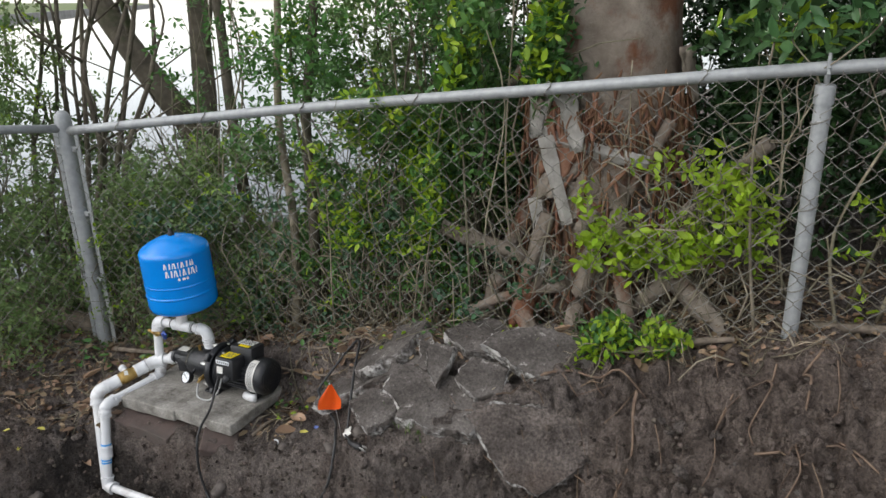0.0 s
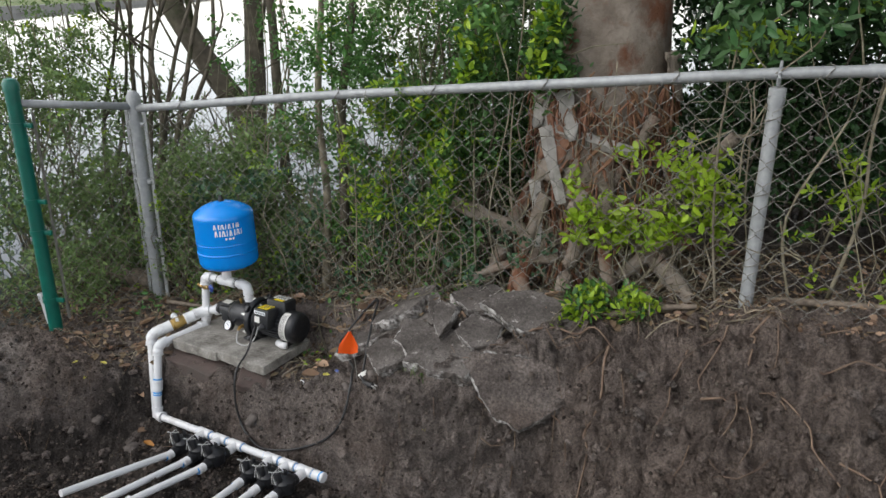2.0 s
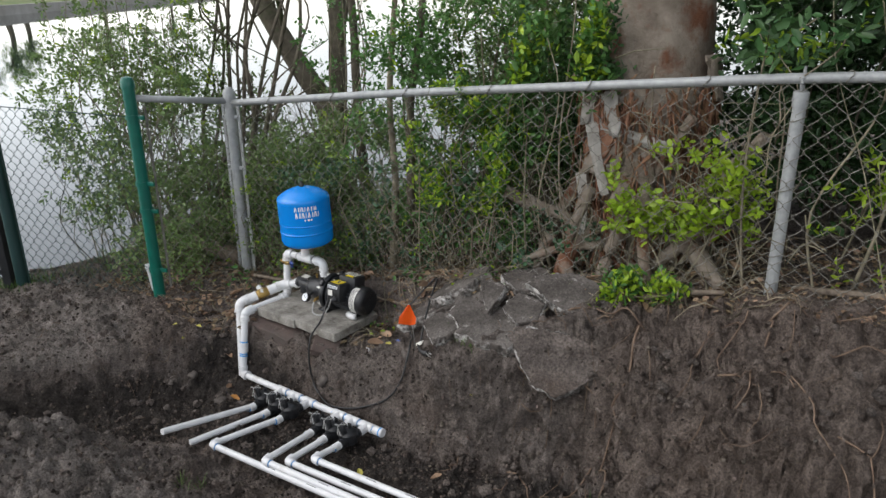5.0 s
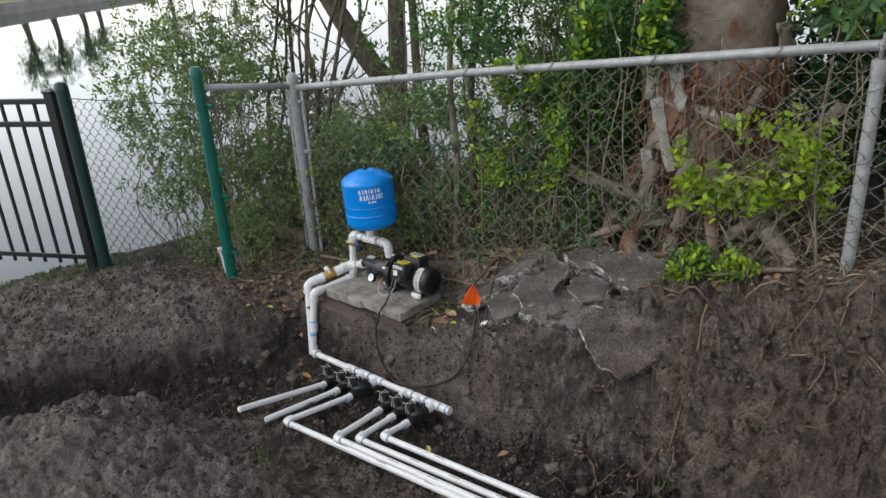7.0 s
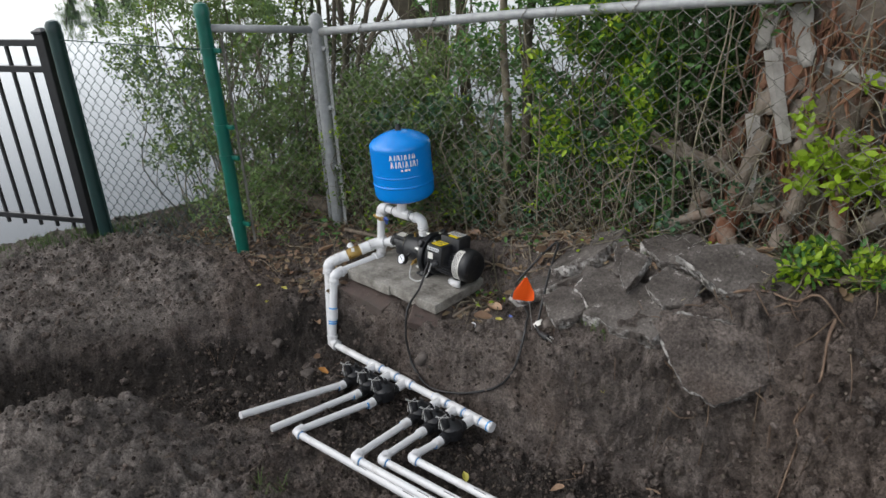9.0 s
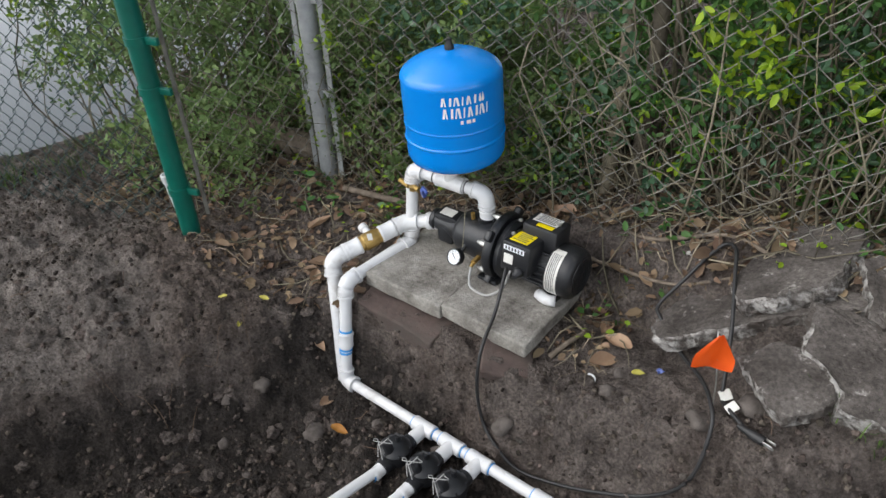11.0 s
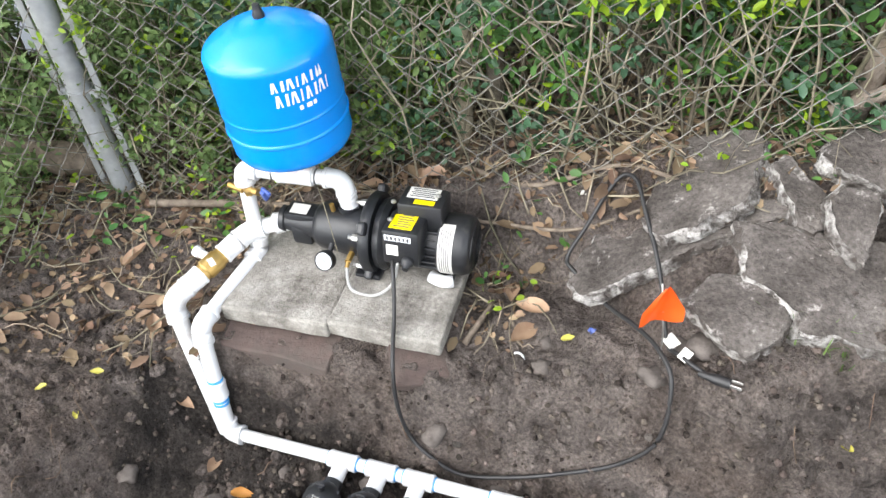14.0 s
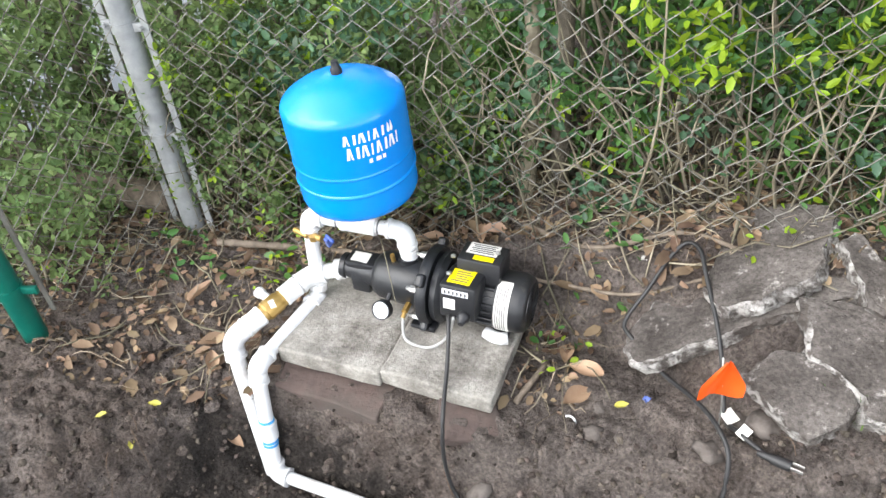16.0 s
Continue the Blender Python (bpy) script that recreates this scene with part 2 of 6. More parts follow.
def ground_height(u, v):
    """The ground before its fine relief, for arrays of plan coordinates."""
    hf = fence_level(u)
    edge = np.interp(u, [0.2, 1.2, 1.6, 1.9, 2.2, 2.7, 4], [0.40, 0.42, 0.42, 0.30, 0.19, 0.06, 0.05])
    foot = np.interp(u, [0.2, 1.2, 1.6, 1.9, 2.2, 2.7, 4], [0.50, 0.53, 0.60, 0.55, 0.55, 0.85, 1.1])
    brink = np.interp(u, [0.0, 1.1, 1.4, 1.7, 2.1, 2.7, 4], [0.18, 0.18, 0.27, 0.36, 0.54, 0.64, 0.7])
    floor = np.interp(u, [-1, 1.5, 1.9, 2.3, 2.7, 4], [-0.085, -0.07, -0.03, 0.05, 0.12, 0.2])
    ramp = np.interp(u, [-0.2, 0.35, 1.15, 1.5], [0.35, 0.13, 0.13, 0.42])
    shelf = hf + (brink - hf) * ss(0.0, 1.0, v / np.maximum(np.minimum(edge, ramp), 0.05))
    bank = shelf + (floor - shelf) * ss(0, 1, (v - edge) / (foot - edge))
    # the near side of the trench rises slowly into trodden soil
    near = floor + (0.03 - floor) * ss(0.95, 1.5, v) + 0.03 * ss(0.75, 1.05, v)
    main = np.where(v < foot, bank, np.maximum(near, floor))
    # spoil thrown up to the left of the trench, and the arm of the trench that cuts through it
    left = 0.10 + bump(u, v, -0.9, 0.75, 0.7, 0.4, 0.08) + bump(u, v, -0.15, 0.6, 0.35, 0.25, 0.07) + bump(u, v, -2.3, 1.5, 1.2, 0.6, 0.07)
    left = left + (0.2 - left) * ss(0.45, 0.1, v)
    left = left + (hf - left) * ss(0.12, -0.1, v)
    z = left + (main - left) * ss(0.24, 0.46, u - 0.25 * ss(0.9, 1.5, v))
    # near heap
    z = z + bump(u, v, 0.55, 1.62, 0.6, 0.36, 0.11, 20) + bump(u, v, 1.0, 1.35, 0.2, 0.16, 0.02) + bump(u, v, -0.3, 2.5, 0.9, 0.6, 0.12)
    # arm of the trench
    du, dv = -0.62, 0.785
    s = (u - 0.5) * du + (v - 0.8) * dv
    q = (u - 0.5) * dv - (v - 0.8) * du
    arm = ss(-0.34, -0.14, q) * ss(0.36, 0.22, q) * ss(-0.25, 0.0, s) * ss(3.2, 2.2, s)
    z = z + (-0.15 - z) * arm
    # right-hand mound runs out towards the viewer
    z = z + bump(u, v, 3.1, 0.7, 0.55, 0.55, 0.16)
    # the trench runs on along the pipes
    ditch = ss(0.56, 0.74, v) * ss(1.16, 1.0, v) * ss(1.7, 2.2, u) * ss(4.6, 4.0, u)
    z = z + (np.minimum(z, -0.085) - z) * ditch
    # packed soil under the broken slabs
    z = z + bump(u, v, 1.66, 0.32, 0.2, 0.11, 0.05)
    # behind the fence
    back = hf + 0.04 * ss(0, -0.5, v) - 0.25 * ss(-0.8, -3.0, v)
    z = np.where(v < 0, z + (back - z) * ss(0, -0.1, v), z)
    return z


def shore(x, y):
    """Metres on the land side of the water's edge."""
    return (x + 3.12) * 0.862 - (y - 3.25) * 0.507

def clods(x, y, z=0.0):
    a = noise.fractal(Vector((x * 3.1, y * 3.1, z)), 0.9, 2.1, 3, noise_basis="PERLIN_ORIGINAL")
    b = noise.fractal(Vector((x * 13, y * 13, 3.0)), 0.8, 2.2, 4, noise_basis="PERLIN_ORIGINAL")
    c = noise.voronoi(Vector((x * 17, y * 17, 1.0)))[0][0]
    d = noise.voronoi(Vector((x * 33, y * 33, 7.0)))[0][0]
    e = noise.fractal(Vector((x * 42, y * 42, 5.0)), 0.7, 2.0, 2, noise_basis="PERLIN_ORIGINAL")
    u, v = to_plan(x, y)
    dug = max(0.0, min(1.0, (u - 1.75) / 0.4), min(0.25, (0.15 - u) / 0.3), min(0.55, (v - 1.12) / 0.2), min(0.3, (v - 0.42) / 0.2))
    if dug > 0.0 and -0.1 < v < 3:
        f = noise.voronoi(Vector((x * 9 + 0.9 * b, y * 9 + 0.9 * a, 2.0 + 0.9 * a)))[0]
        g = noise.fractal(Vector((x * 22, y * 22, 9.0)), 0.6, 2.1, 3, noise_basis="PERLIN_ORIGINAL")
        rough = dug * min(1.0, (v + 0.1) / 0.25) * (0.085 * min(0.35, f[1] - f[0]) + 0.03 * g + 0.03 * max(0.0, b) - 0.03 * max(0.0, -a))
    else:
        rough = 0.0
    return rough + 0.009 * e + 0.024 * a + 0.020 * b + 0.045 * max(0.0, 0.30 - c) + 0.02 * max(0.0, 0.3 - d)


def ground_z(x, y, fine=True):
    u, v = to_plan(x, y)
    z = float(ground_height(np.array([u]), np.array([v]))[0])
    s = shore(x, y)
    z = 0.05 + (z - 0.05) * min(1, max(0, s / 1.2)) if s < 1.2 else z
    if s < 0:
        z = max(-1.6, 0.05 + s * 1.1)
    if fine and s > 0.0 and abs(u) < 6 and -3 < v < 4:
        z += clods(x, y)
    return z


def spread(lo, hi, step, far, growth=1.22):
    """Grid lines: even between lo and hi, ever wider beyond."""
    c = list(np.arange(lo, hi, step))
    d, x = step, hi
    while x < far:
        c.append(x)
        d *= growth
        x += d
    c.append(far)
    d, x = step * growth, lo - step
    left = []
    while x > -far:
        left.append(x)
        d *= growth
        x -= d
    left.append(-far)
    return np.array(left[::-1] + c)


def build_ground():
    U, W = spread(-2.1, 3.2, 0.0088, 400), spread(-0.2, 1.95, 0.0088, 400)
    verts, nw = [], len(W)
    uu, ww = np.meshgrid(U, W, indexing="ij")
    base = ground_height(uu, ww)
    slope_u, slope_w = np.gradient(base, U, W)
    steep = ss(0.25, 0.7, np.hypot(slope_u, slope_w)) * ss(0.05, 0.15, ww) * ss(1.4, 1.2, ww)
    steep = steep * (0.35 + 0.65 * ss(1.55, 1.9, uu)) * ss(0.1, 0.4, uu) * ss(4.2, 3.6, uu)
    for i, u in enumerate(U):
        for j, w in enumerate(W):
            p = CORNER + ALONG * u + OUT * w
            s = shore(p.x, p.y)
            z = base[i, j]
            if s < 1.2:
                z = 0.05 + (z - 0.05) * max(0.0, s / 1.2)
            if s < 0:
                z = max(-1.6, 0.05 + s * 1.1)
            elif abs(u) < 6 and -3 < w < 4:
                z += clods(p.x, p.y)
            if steep[i, j] > 0.02:
                # lumps that stand out square to the cut bank
                q = Vector((p.x, p.y, z))
                c = noise.voronoi(q * 11 + Vector(noise.noise_vector(q * 9)) * 0.6)[0]
                c2 = noise.voronoi(q * 26)[0]
                d = 0.085 * min(0.4, c[1] - c[0]) + 0.035 * min(0.4, c2[1] - c2[0]) + 0.03 * noise.noise(q * 5) + 0.016 * noise.fractal(q * 20, 0.7, 2.1, 3) - 0.03
                n = (Vector((0, 0, 1)) - ALONG * float(slope_u[i, j]) - OUT * float(slope_w[i, j])).normalized() * (d * float(steep[i, j]))
                p, z = p + Vector((n.x, n.y, 0)), z + n.z
            verts.append((p.x, p.y, z))
    faces = [(i * nw + j, i * nw + j + 1, (i + 1) * nw + j + 1, (i + 1) * nw + j) for i in range(len(U) - 1) for j in range(nw - 1)]
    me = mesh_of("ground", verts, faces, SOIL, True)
    # darker soil tone along the trench floor and its arm
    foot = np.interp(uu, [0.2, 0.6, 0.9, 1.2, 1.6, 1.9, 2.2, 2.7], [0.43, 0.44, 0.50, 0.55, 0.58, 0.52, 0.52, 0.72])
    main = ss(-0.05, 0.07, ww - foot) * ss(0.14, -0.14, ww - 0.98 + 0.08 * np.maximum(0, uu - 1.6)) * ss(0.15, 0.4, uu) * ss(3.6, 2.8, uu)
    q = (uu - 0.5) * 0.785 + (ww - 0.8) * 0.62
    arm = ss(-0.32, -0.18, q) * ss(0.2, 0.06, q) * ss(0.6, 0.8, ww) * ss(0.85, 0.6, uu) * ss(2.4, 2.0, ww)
    trench_tone = np.maximum(main, arm)
    # dry spoil left of the trench and on the near heap, redder subsoil in the long bank
    heap = np.clip(bump(uu, ww, 0.45, 1.75, 0.95, 0.42, 1.5), 0, 1) * ss(1.02, 1.25, ww)
    spoil = ss(0.3, -0.15, uu) * ss(0.25, 0.5, ww) * 0.75
    dry = np.maximum(heap, spoil) * (1 - trench_tone)
    red = ss(1.9, 2.5, uu) * ss(1.1, 0.6, ww) * ss(-0.1, 0.1, ww) + 0.7 * np.clip(bump(uu, ww, -0.15, 0.55, 0.4, 0.2, 1.0), 0, 1)
    for name, values in (("trench_tone", trench_tone), ("dry", dry), ("red", np.clip(red, 0, 1) * (1 - trench_tone))):
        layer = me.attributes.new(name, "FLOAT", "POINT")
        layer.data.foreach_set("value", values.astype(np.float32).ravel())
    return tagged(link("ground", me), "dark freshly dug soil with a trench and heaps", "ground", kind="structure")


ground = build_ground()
lake = link("water", mesh_of("water", [(-400, -400, -0.38), (400, -400, -0.38), (400, 400, -0.38), (-400, 400, -0.38)], [(0, 1, 2, 3)], WATER))
tagged(lake, "calm lake water reflecting a pale sky", "water", kind="structure")

# ---- chain-link fence ----
def chain_link(name, a, b, low, high, parent, material=None, wire=0.00122, diag=0.072, sag=0.004):
    """Woven zigzag wires between two ground points; low and high give the fabric's edges along it (0 to 1)."""
    a, b = Vector(a), Vector(b)
    d = (b - a)
    length = d.length
    d.normalize()
    side = Vector((0, 0, 1)).cross(d).normalized()
    parts = []
    n = int(length / (diag / 2))
    for k in range(n):
        s0 = k * diag / 2
        f = s0 / length
        z0, z1 = low(f), high(f)
        m = int((z1 - z0) / (diag / 2))
        pts = []
        for i in range(m + 1):
            # neighbours touch at the knots
            flip = (i + k) % 2
            s = s0 + (diag / 2 if flip else 0) + 0.007 * noise.noise(Vector((k * 0.31, i * 0.27, 5)))
            off = (0.003 if flip else -0.003) + sag * 2.5 * noise.noise(Vector((s * 1.3, i * 0.08, 2)))
            knot = a + d * s + side * off + Vector((0, 0, z1 - i * diag / 2 + 0.006 * noise.noise(Vector((k * 0.2, i * 0.2, 9)))))
            if pts:
                pts.append(pts[-1].lerp(knot, 0.5) + side * (0.0025 if flip else -0.0025) + Vector((0, 0, 0.0035 * noise.noise(Vector((k * 1.7, i * 1.9, 3))))))
            hook = d * (0.0016 if flip else -0.0016)
            pts += [knot + hook + Vector((0, 0, 0.0028)), knot + hook - Vector((0, 0, 0.0028))]
        if len(pts) > 2:
            parts.append(tube_data(pts, wire, 5))
    V, F = merge(parts)
    return link(name, mesh_of(name, V, F, material or WIRE, True), parent)


def rail_z(u):
    return float(np.interp(u, [0, 1.06, 2.65, 2.9, 6], [1.15, 1.275, 1.435, 1.455, 1.6]))


def build_main_fence():
    f = thing("chain_link_fence", "grey galvanised chain-link fence with round top rail", "fence", plan(0, 0, 0.2))
    inv = Matrix.Translation(-plan(0, 0, 0.2))

    def put(ob):
        ob.data.transform(inv)
        return ob
    for u, r, top, name in ((0, 0.029, 1.222, "corner_post"), (2.69, 0.021, 1.40, "line_post"), (5.2, 0.021, 1.52, "line_post")):
        g = float(fence_level(np.array([u]))[0]) - 0.25
        bm = bmesh.new()
        lean = 0.0
        rod(bm, plan(u, 0.0, g), plan(u + lean, 0.0, top - 0.03), r, seg=20)
        post = put(part(name, bm, GALV, f, smooth=True))
        bm = bmesh.new()
        if u == 0:
            lathe(bm, [(r + 0.003, top - 0.055), (r + 0.003, top - 0.02), (r * 0.9, top - 0.004), (r * 0.5, top + 0.008), (0, top + 0.01)], Matrix.Translation(plan(u, 0)), 20)
        else:
            lathe(bm, [(r + 0.0035, top - 0.05), (r + 0.0035, top - 0.004), (r * 0.8, top), (0, top)], Matrix.Translation(plan(u, 0)), 20)
            # loop that holds the rail
            ring = [plan(u, 0.023 * math.cos(a), top + 0.025 + 0.027 * math.sin(a)) for a in np.linspace(0, 2 * math.pi, 13)]
            V, F = tube_data(ring, 0.006, 6)
            vs = [bm.verts.new(p) for p in V]
            for q in F[:-2]:
                bm.faces.new([vs[i] for i in q])
            rod(bm, plan(u, 0, top + 0.04), plan(u, 0, top + 0.075), 0.006, 0.004, 8)
        put(part("post_cap", bm, GALV, post, smooth=True))
        if u == 0:
            for z in (0.52, 0.81, 1.08):
                bm = bmesh.new()
                lathe(bm, [(r, z - 0.012), (r + 0.004, z - 0.012), (r + 0.004, z + 0.012), (r, z + 0.012)], Matrix.Translation(plan(0, 0)), 20)
                for sx in (-1, 1):
                    box(bm, (0.035, 0.012, 0.02), Matrix.Translation(plan(sx * 0.045, 0, z)), 0.002)
                    rod(bm, plan(sx * 0.052, -0.014, z), plan(sx * 0.052, 0.014, z), 0.005, seg=6)
                put(part("clamp_band", bm, GALV, post, smooth=True))
            for sx in (-1, 1):
                bm = bmesh.new()
                box(bm, (0.017, 0.005, 0.95), Matrix.Translation(plan(sx * 0.058, 0, 0.70)), 0.001)
                put(part("tension_bar", bm, GALV, post))
        else:
            for z in (top - 0.09, top - 0.32, top - 0.55):
                ring = [plan(u, 0, z) + Vector(((r + 0.003) * math.cos(a), (r + 0.003) * math.sin(a), 0.01 * math.cos(a))) for a in np.linspace(0, 2 * math.pi, 14)]
                put(tube("tie_wire", ring, 0.0018, WIRE, post, seg=5))
    rail = [plan(u, 0, rail_z(u)) for u in np.linspace(0.02, 6.0, 40)]
    put(tube("top_rail", rail, 0.0172, GALV, f, seg=14))
    bm = bmesh.new()
    lathe(bm, [(0.0172, -0.07), (0.0195, -0.07), (0.0195, 0.07), (0.0172, 0.07)], along(plan(2.98, 0, rail_z(2.98)), plan(3.2, 0, rail_z(3.2))), 16)
    put(part("rail_sleeve", bm, GALV, f, smooth=True))
    put(chain_link("wire_mesh", plan(0.06, 0.022), plan(6.0, 0.022), lambda t: float(fence_level(np.array([t * 5.94]))[0]) - 0.03,
                   lambda t: rail_z(t * 5.94) - 0.005, f))
    for u in np.arange(0.3, 5.8, 0.42):
        ring = [plan(u + 0.01 * math.sin(2 * a), 0.021 * math.cos(a), rail_z(u) + 0.021 * math.sin(a)) for a in np.linspace(0, 2 * math.pi, 12)]
        put(tube("tie_wire", ring, 0.0018, WIRE, f, seg=5))
    return f


build_main_fence()
GREEN_AT, GATE_AT = Vector((-1.96, 2.77, 0)), Vector((-3.005, 2.85, 0))


def build_side_fence():
    f = thing("side_fence", "short chain-link fence side with green painted steel post", "fence", (GREEN_AT.x, GREEN_AT.y, 0.2))
    inv = Matrix.Translation((-GREEN_AT.x, -GREEN_AT.y, -0.2))

    def put(ob):
        ob.data.transform(inv)
        return ob
    bm = bmesh.new()
    lathe(bm, [(0.029, -0.05), (0.029, 1.27), (0.033, 1.27), (0.033, 1.30), (0.024, 1.318), (0, 1.324)], Matrix.Translation(GREEN_AT), 20)
    post = put(part("green_post", bm, GREEN_PAINT, f, "green painted round post", True))
    for z in (0.34, 0.66, 0.80, 1.13):
        bm = bmesh.new()
        lathe(bm, [(0.029, z - 0.011), (0.0335, z - 0.011), (0.0335, z + 0.011), (0.029, z + 0.011)], Matrix.Translation(GREEN_AT), 20)
        box(bm, (0.05, 0.012, 0.02), Matrix.Translation(GREEN_AT + Vector((0.045, 0.0, z))), 0.002)
        put(part("clamp_band", bm, GREEN_PAINT, post, smooth=True))
    e = plan(0, 0)
    put(tube("top_rail", [GREEN_AT + Vector((0, 0, 1.22)), e + Vector((0, 0, 1.16))], 0.0165, GALV, f, seg=12))
    put(chain_link("wire_mesh", GREEN_AT, e, lambda t: 0.2, lambda t: 1.2 - 0.05 * t, f))
    bm = bmesh.new()
    box(bm, (0.012, 0.006, 0.95), Matrix.Translation(GREEN_AT + (e - GREEN_AT) * 0.13 + Vector((0, 0, 0.7))), 0.001)
    put(part("tension_bar", bm, WIRE, f))
    return f


def build_gate_fence():
    f = thing("lakeside_fence", "dark green coated chain-link fence above the lake bank", "fence", (GATE_AT.x, GATE_AT.y, 0.1))
    inv = Matrix.Translation((-GATE_AT.x, -GATE_AT.y, -0.1))

    def put(ob):
        ob.data.transform(inv)
        return ob
    bm = bmesh.new()
    lathe(bm, [(0.034, -0.1), (0.034, 1.17), (0.037, 1.17), (0.037, 1.2), (0.026, 1.218), (0, 1.225)], Matrix.Translation(GATE_AT), 20)
    put(part("end_post", bm, DARK_GREEN, f, "dark green round end post", True))
    put(chain_link("wire_mesh", GATE_AT + Vector((0.05, 0, 0)), GREEN_AT - Vector((0.03, 0, 0)), lambda t: 0.1 + 0.08 * t, lambda t: 1.13, f, DARK_GREEN, 0.0015))
    bm = bmesh.new()
    rod(bm, GATE_AT + Vector((0.055, 0, 0.1)), GATE_AT + Vector((0.055, 0, 1.2)), 0.004, seg=8)
    put(part("tension_bar", bm, DARK_GREEN, f))
    put(tube("top_wire", [GATE_AT + Vector((0, 0, 1.13)), GREEN_AT + Vector((0, 0, 1.13))], 0.003, DARK_GREEN, f, seg=6))
    return f


build_side_fence()
build_gate_fence()


def build_metal_fence():
    f = thing("metal_fence", "black aluminium picket fence beside the lake", "fence", (-3.09, 2.84, 0.1))
    d = Vector((-0.985, -0.17, 0)).normalized()
    turn = math.degrees(math.atan2(d.y, d.x))

    def bar(name, s, z, size, bevel=0.002):
        bm = bmesh.new()
        box(bm, size, pose(d.x * s, d.y * s, z - 0.1, 0, 0, turn), bevel, 1)
        return part(name, bm, BLACK_PAINT, f)
    for s in (0.0, 1.83):
        bar("post", s, 0.58, (0.055, 0.055, 1.16), 0.003)
        bm = bmesh.new()
        box(bm, (0.064, 0.064, 0.014), pose(d.x * s, d.y * s, 1.167 - 0.1, 0, 0, turn), 0.003)
        lathe(bm, [(0.042, 0), (0.012, 0.014), (0, 0.016)], pose(d.x * s, d.y * s, 1.072, 0, 0, turn + 45), 4)
        part("post_cap", bm, BLACK_PAINT, f)
    for z in (1.115, 0.985, 0.16):
        bar("rail", 0.915, z, (1.78, 0.028, 0.032))
    for k in range(15):
        bar("picket", 0.125 + k * 0.113, 0.61, (0.016, 0.016, 1.0), 0.001)
    return f


build_metal_fence()

# ---- materials of the pump, pipes and stones ----
CAST_BLACK = mat("black_cast_iron", (0.008, 0.009, 0.011), 0.36, 0.0, (0.016, 0.017, 0.02), 25, bump=0.12, bump_scale=140, wear=(0.06, 0.052, 0.045), wear_scale=16, wear_at=(0.64, 0.85))
BLACK_PLASTIC = mat("black_plastic", (0.010, 0.011, 0.013), 0.42, 0, (0.018, 0.018, 0.02), 30, wear=(0.09, 0.078, 0.066), wear_scale=14, wear_at=(0.58, 0.8), bump=0.05)
BRASS = mat("brass", (0.42, 0.27, 0.08), 0.4, 0.75, (0.5, 0.34, 0.12), 18, wear=(0.2, 0.12, 0.05), wear_scale=9)
YELLOW_LABEL = mat("yellow_label", (0.85, 0.68, 0.0), 0.45, color2=(0.8, 0.62, 0.0), scale=6)
PAPER = mat("white_label", (0.68, 0.67, 0.63), 0.5, color2=(0.6, 0.59, 0.55), scale=12, wear=(0.4, 0.38, 0.34), wear_scale=20)
PRINT = mat("dark_print", (0.06, 0.06, 0.065), 0.6, color2=(0.1, 0.1, 0.1), scale=30)
WHITE_PRINT = mat("white_print", (0.8, 0.82, 0.84), 0.4, color2=(0.72, 0.75, 0.79), scale=15)
STEEL = mat("zinc_bolt", (0.5, 0.5, 0.48), 0.35, 0.8, (0.38, 0.37, 0.35), 40)
BLUE_PRIMER = mat("blue_pipe_cement", (0.01, 0.22, 0.62), 0.5, color2=(0.06, 0.35, 0.72), scale=30)
CLEAR_HOSE = mat("grey_hose", (0.3, 0.3, 0.29), 0.3, color2=(0.36, 0.36, 0.35), scale=20)
BLUE_PLASTIC = mat("blue_plastic", (0.03, 0.07, 0.3), 0.4, color2=(0.1, 0.14, 0.36), scale=20)
FLAG_ORANGE = mat("orange_vinyl", (0.9, 0.12, 0.01), 0.5, color2=(0.82, 0.1, 0.01), scale=9, trans=0.35)
RUBBER = mat("black_rubber", (0.011, 0.011, 0.012), 0.5, color2=(0.02, 0.019, 0.019), scale=30, wear=(0.05, 0.043, 0.037), wear_scale=12, wear_at=(0.62, 0.8))
BRICK = mat("old_brick", (0.06, 0.043, 0.038), 0.95, color2=(0.115, 0.08, 0.068), scale=14, bump=0.5, bump_scale=90, wear=(0.07, 0.058, 0.05), wear_scale=8, wear_at=(0.45, 0.65))
SLAB_TOP = mat("dusty_broken_concrete", (0.055, 0.048, 0.043), 0.96, color2=(0.165, 0.148, 0.136), scale=9, detail=14, bump=0.9, bump_scale=45, spec=0.15, wear=(0.33, 0.31, 0.29), wear_scale=30, wear_at=(0.61, 0.74), depth=0.012, ramp=(0.36, 0.78))
SLAB_EDGE = mat("fractured_concrete", (0.105, 0.092, 0.083), 0.96, color2=(0.52, 0.50, 0.475), scale=48, detail=8, bump=1.0, bump_scale=90, spec=0.15, wear=(0.10, 0.087, 0.078), wear_scale=10, wear_at=(0.46, 0.6), depth=0.015, ramp=(0.40, 0.57))
speckle(SLAB_TOP, 120, 0.6, 1.5)
speckle(CONCRETE, 160, 0.72, 1.3)
STONE = mat("small_stones", (0.05, 0.043, 0.038), 0.93, color2=(0.105, 0.092, 0.082), scale=30, bump=0.4, bump_scale=120, jitter=0.45, spec=0.2)
WOOD = mat("dead_wood", (0.11, 0.09, 0.07), 0.9, color2=(0.22, 0.18, 0.14), scale=35, bump=0.5, bump_scale=110, jitter=0.2, spec=0.2)
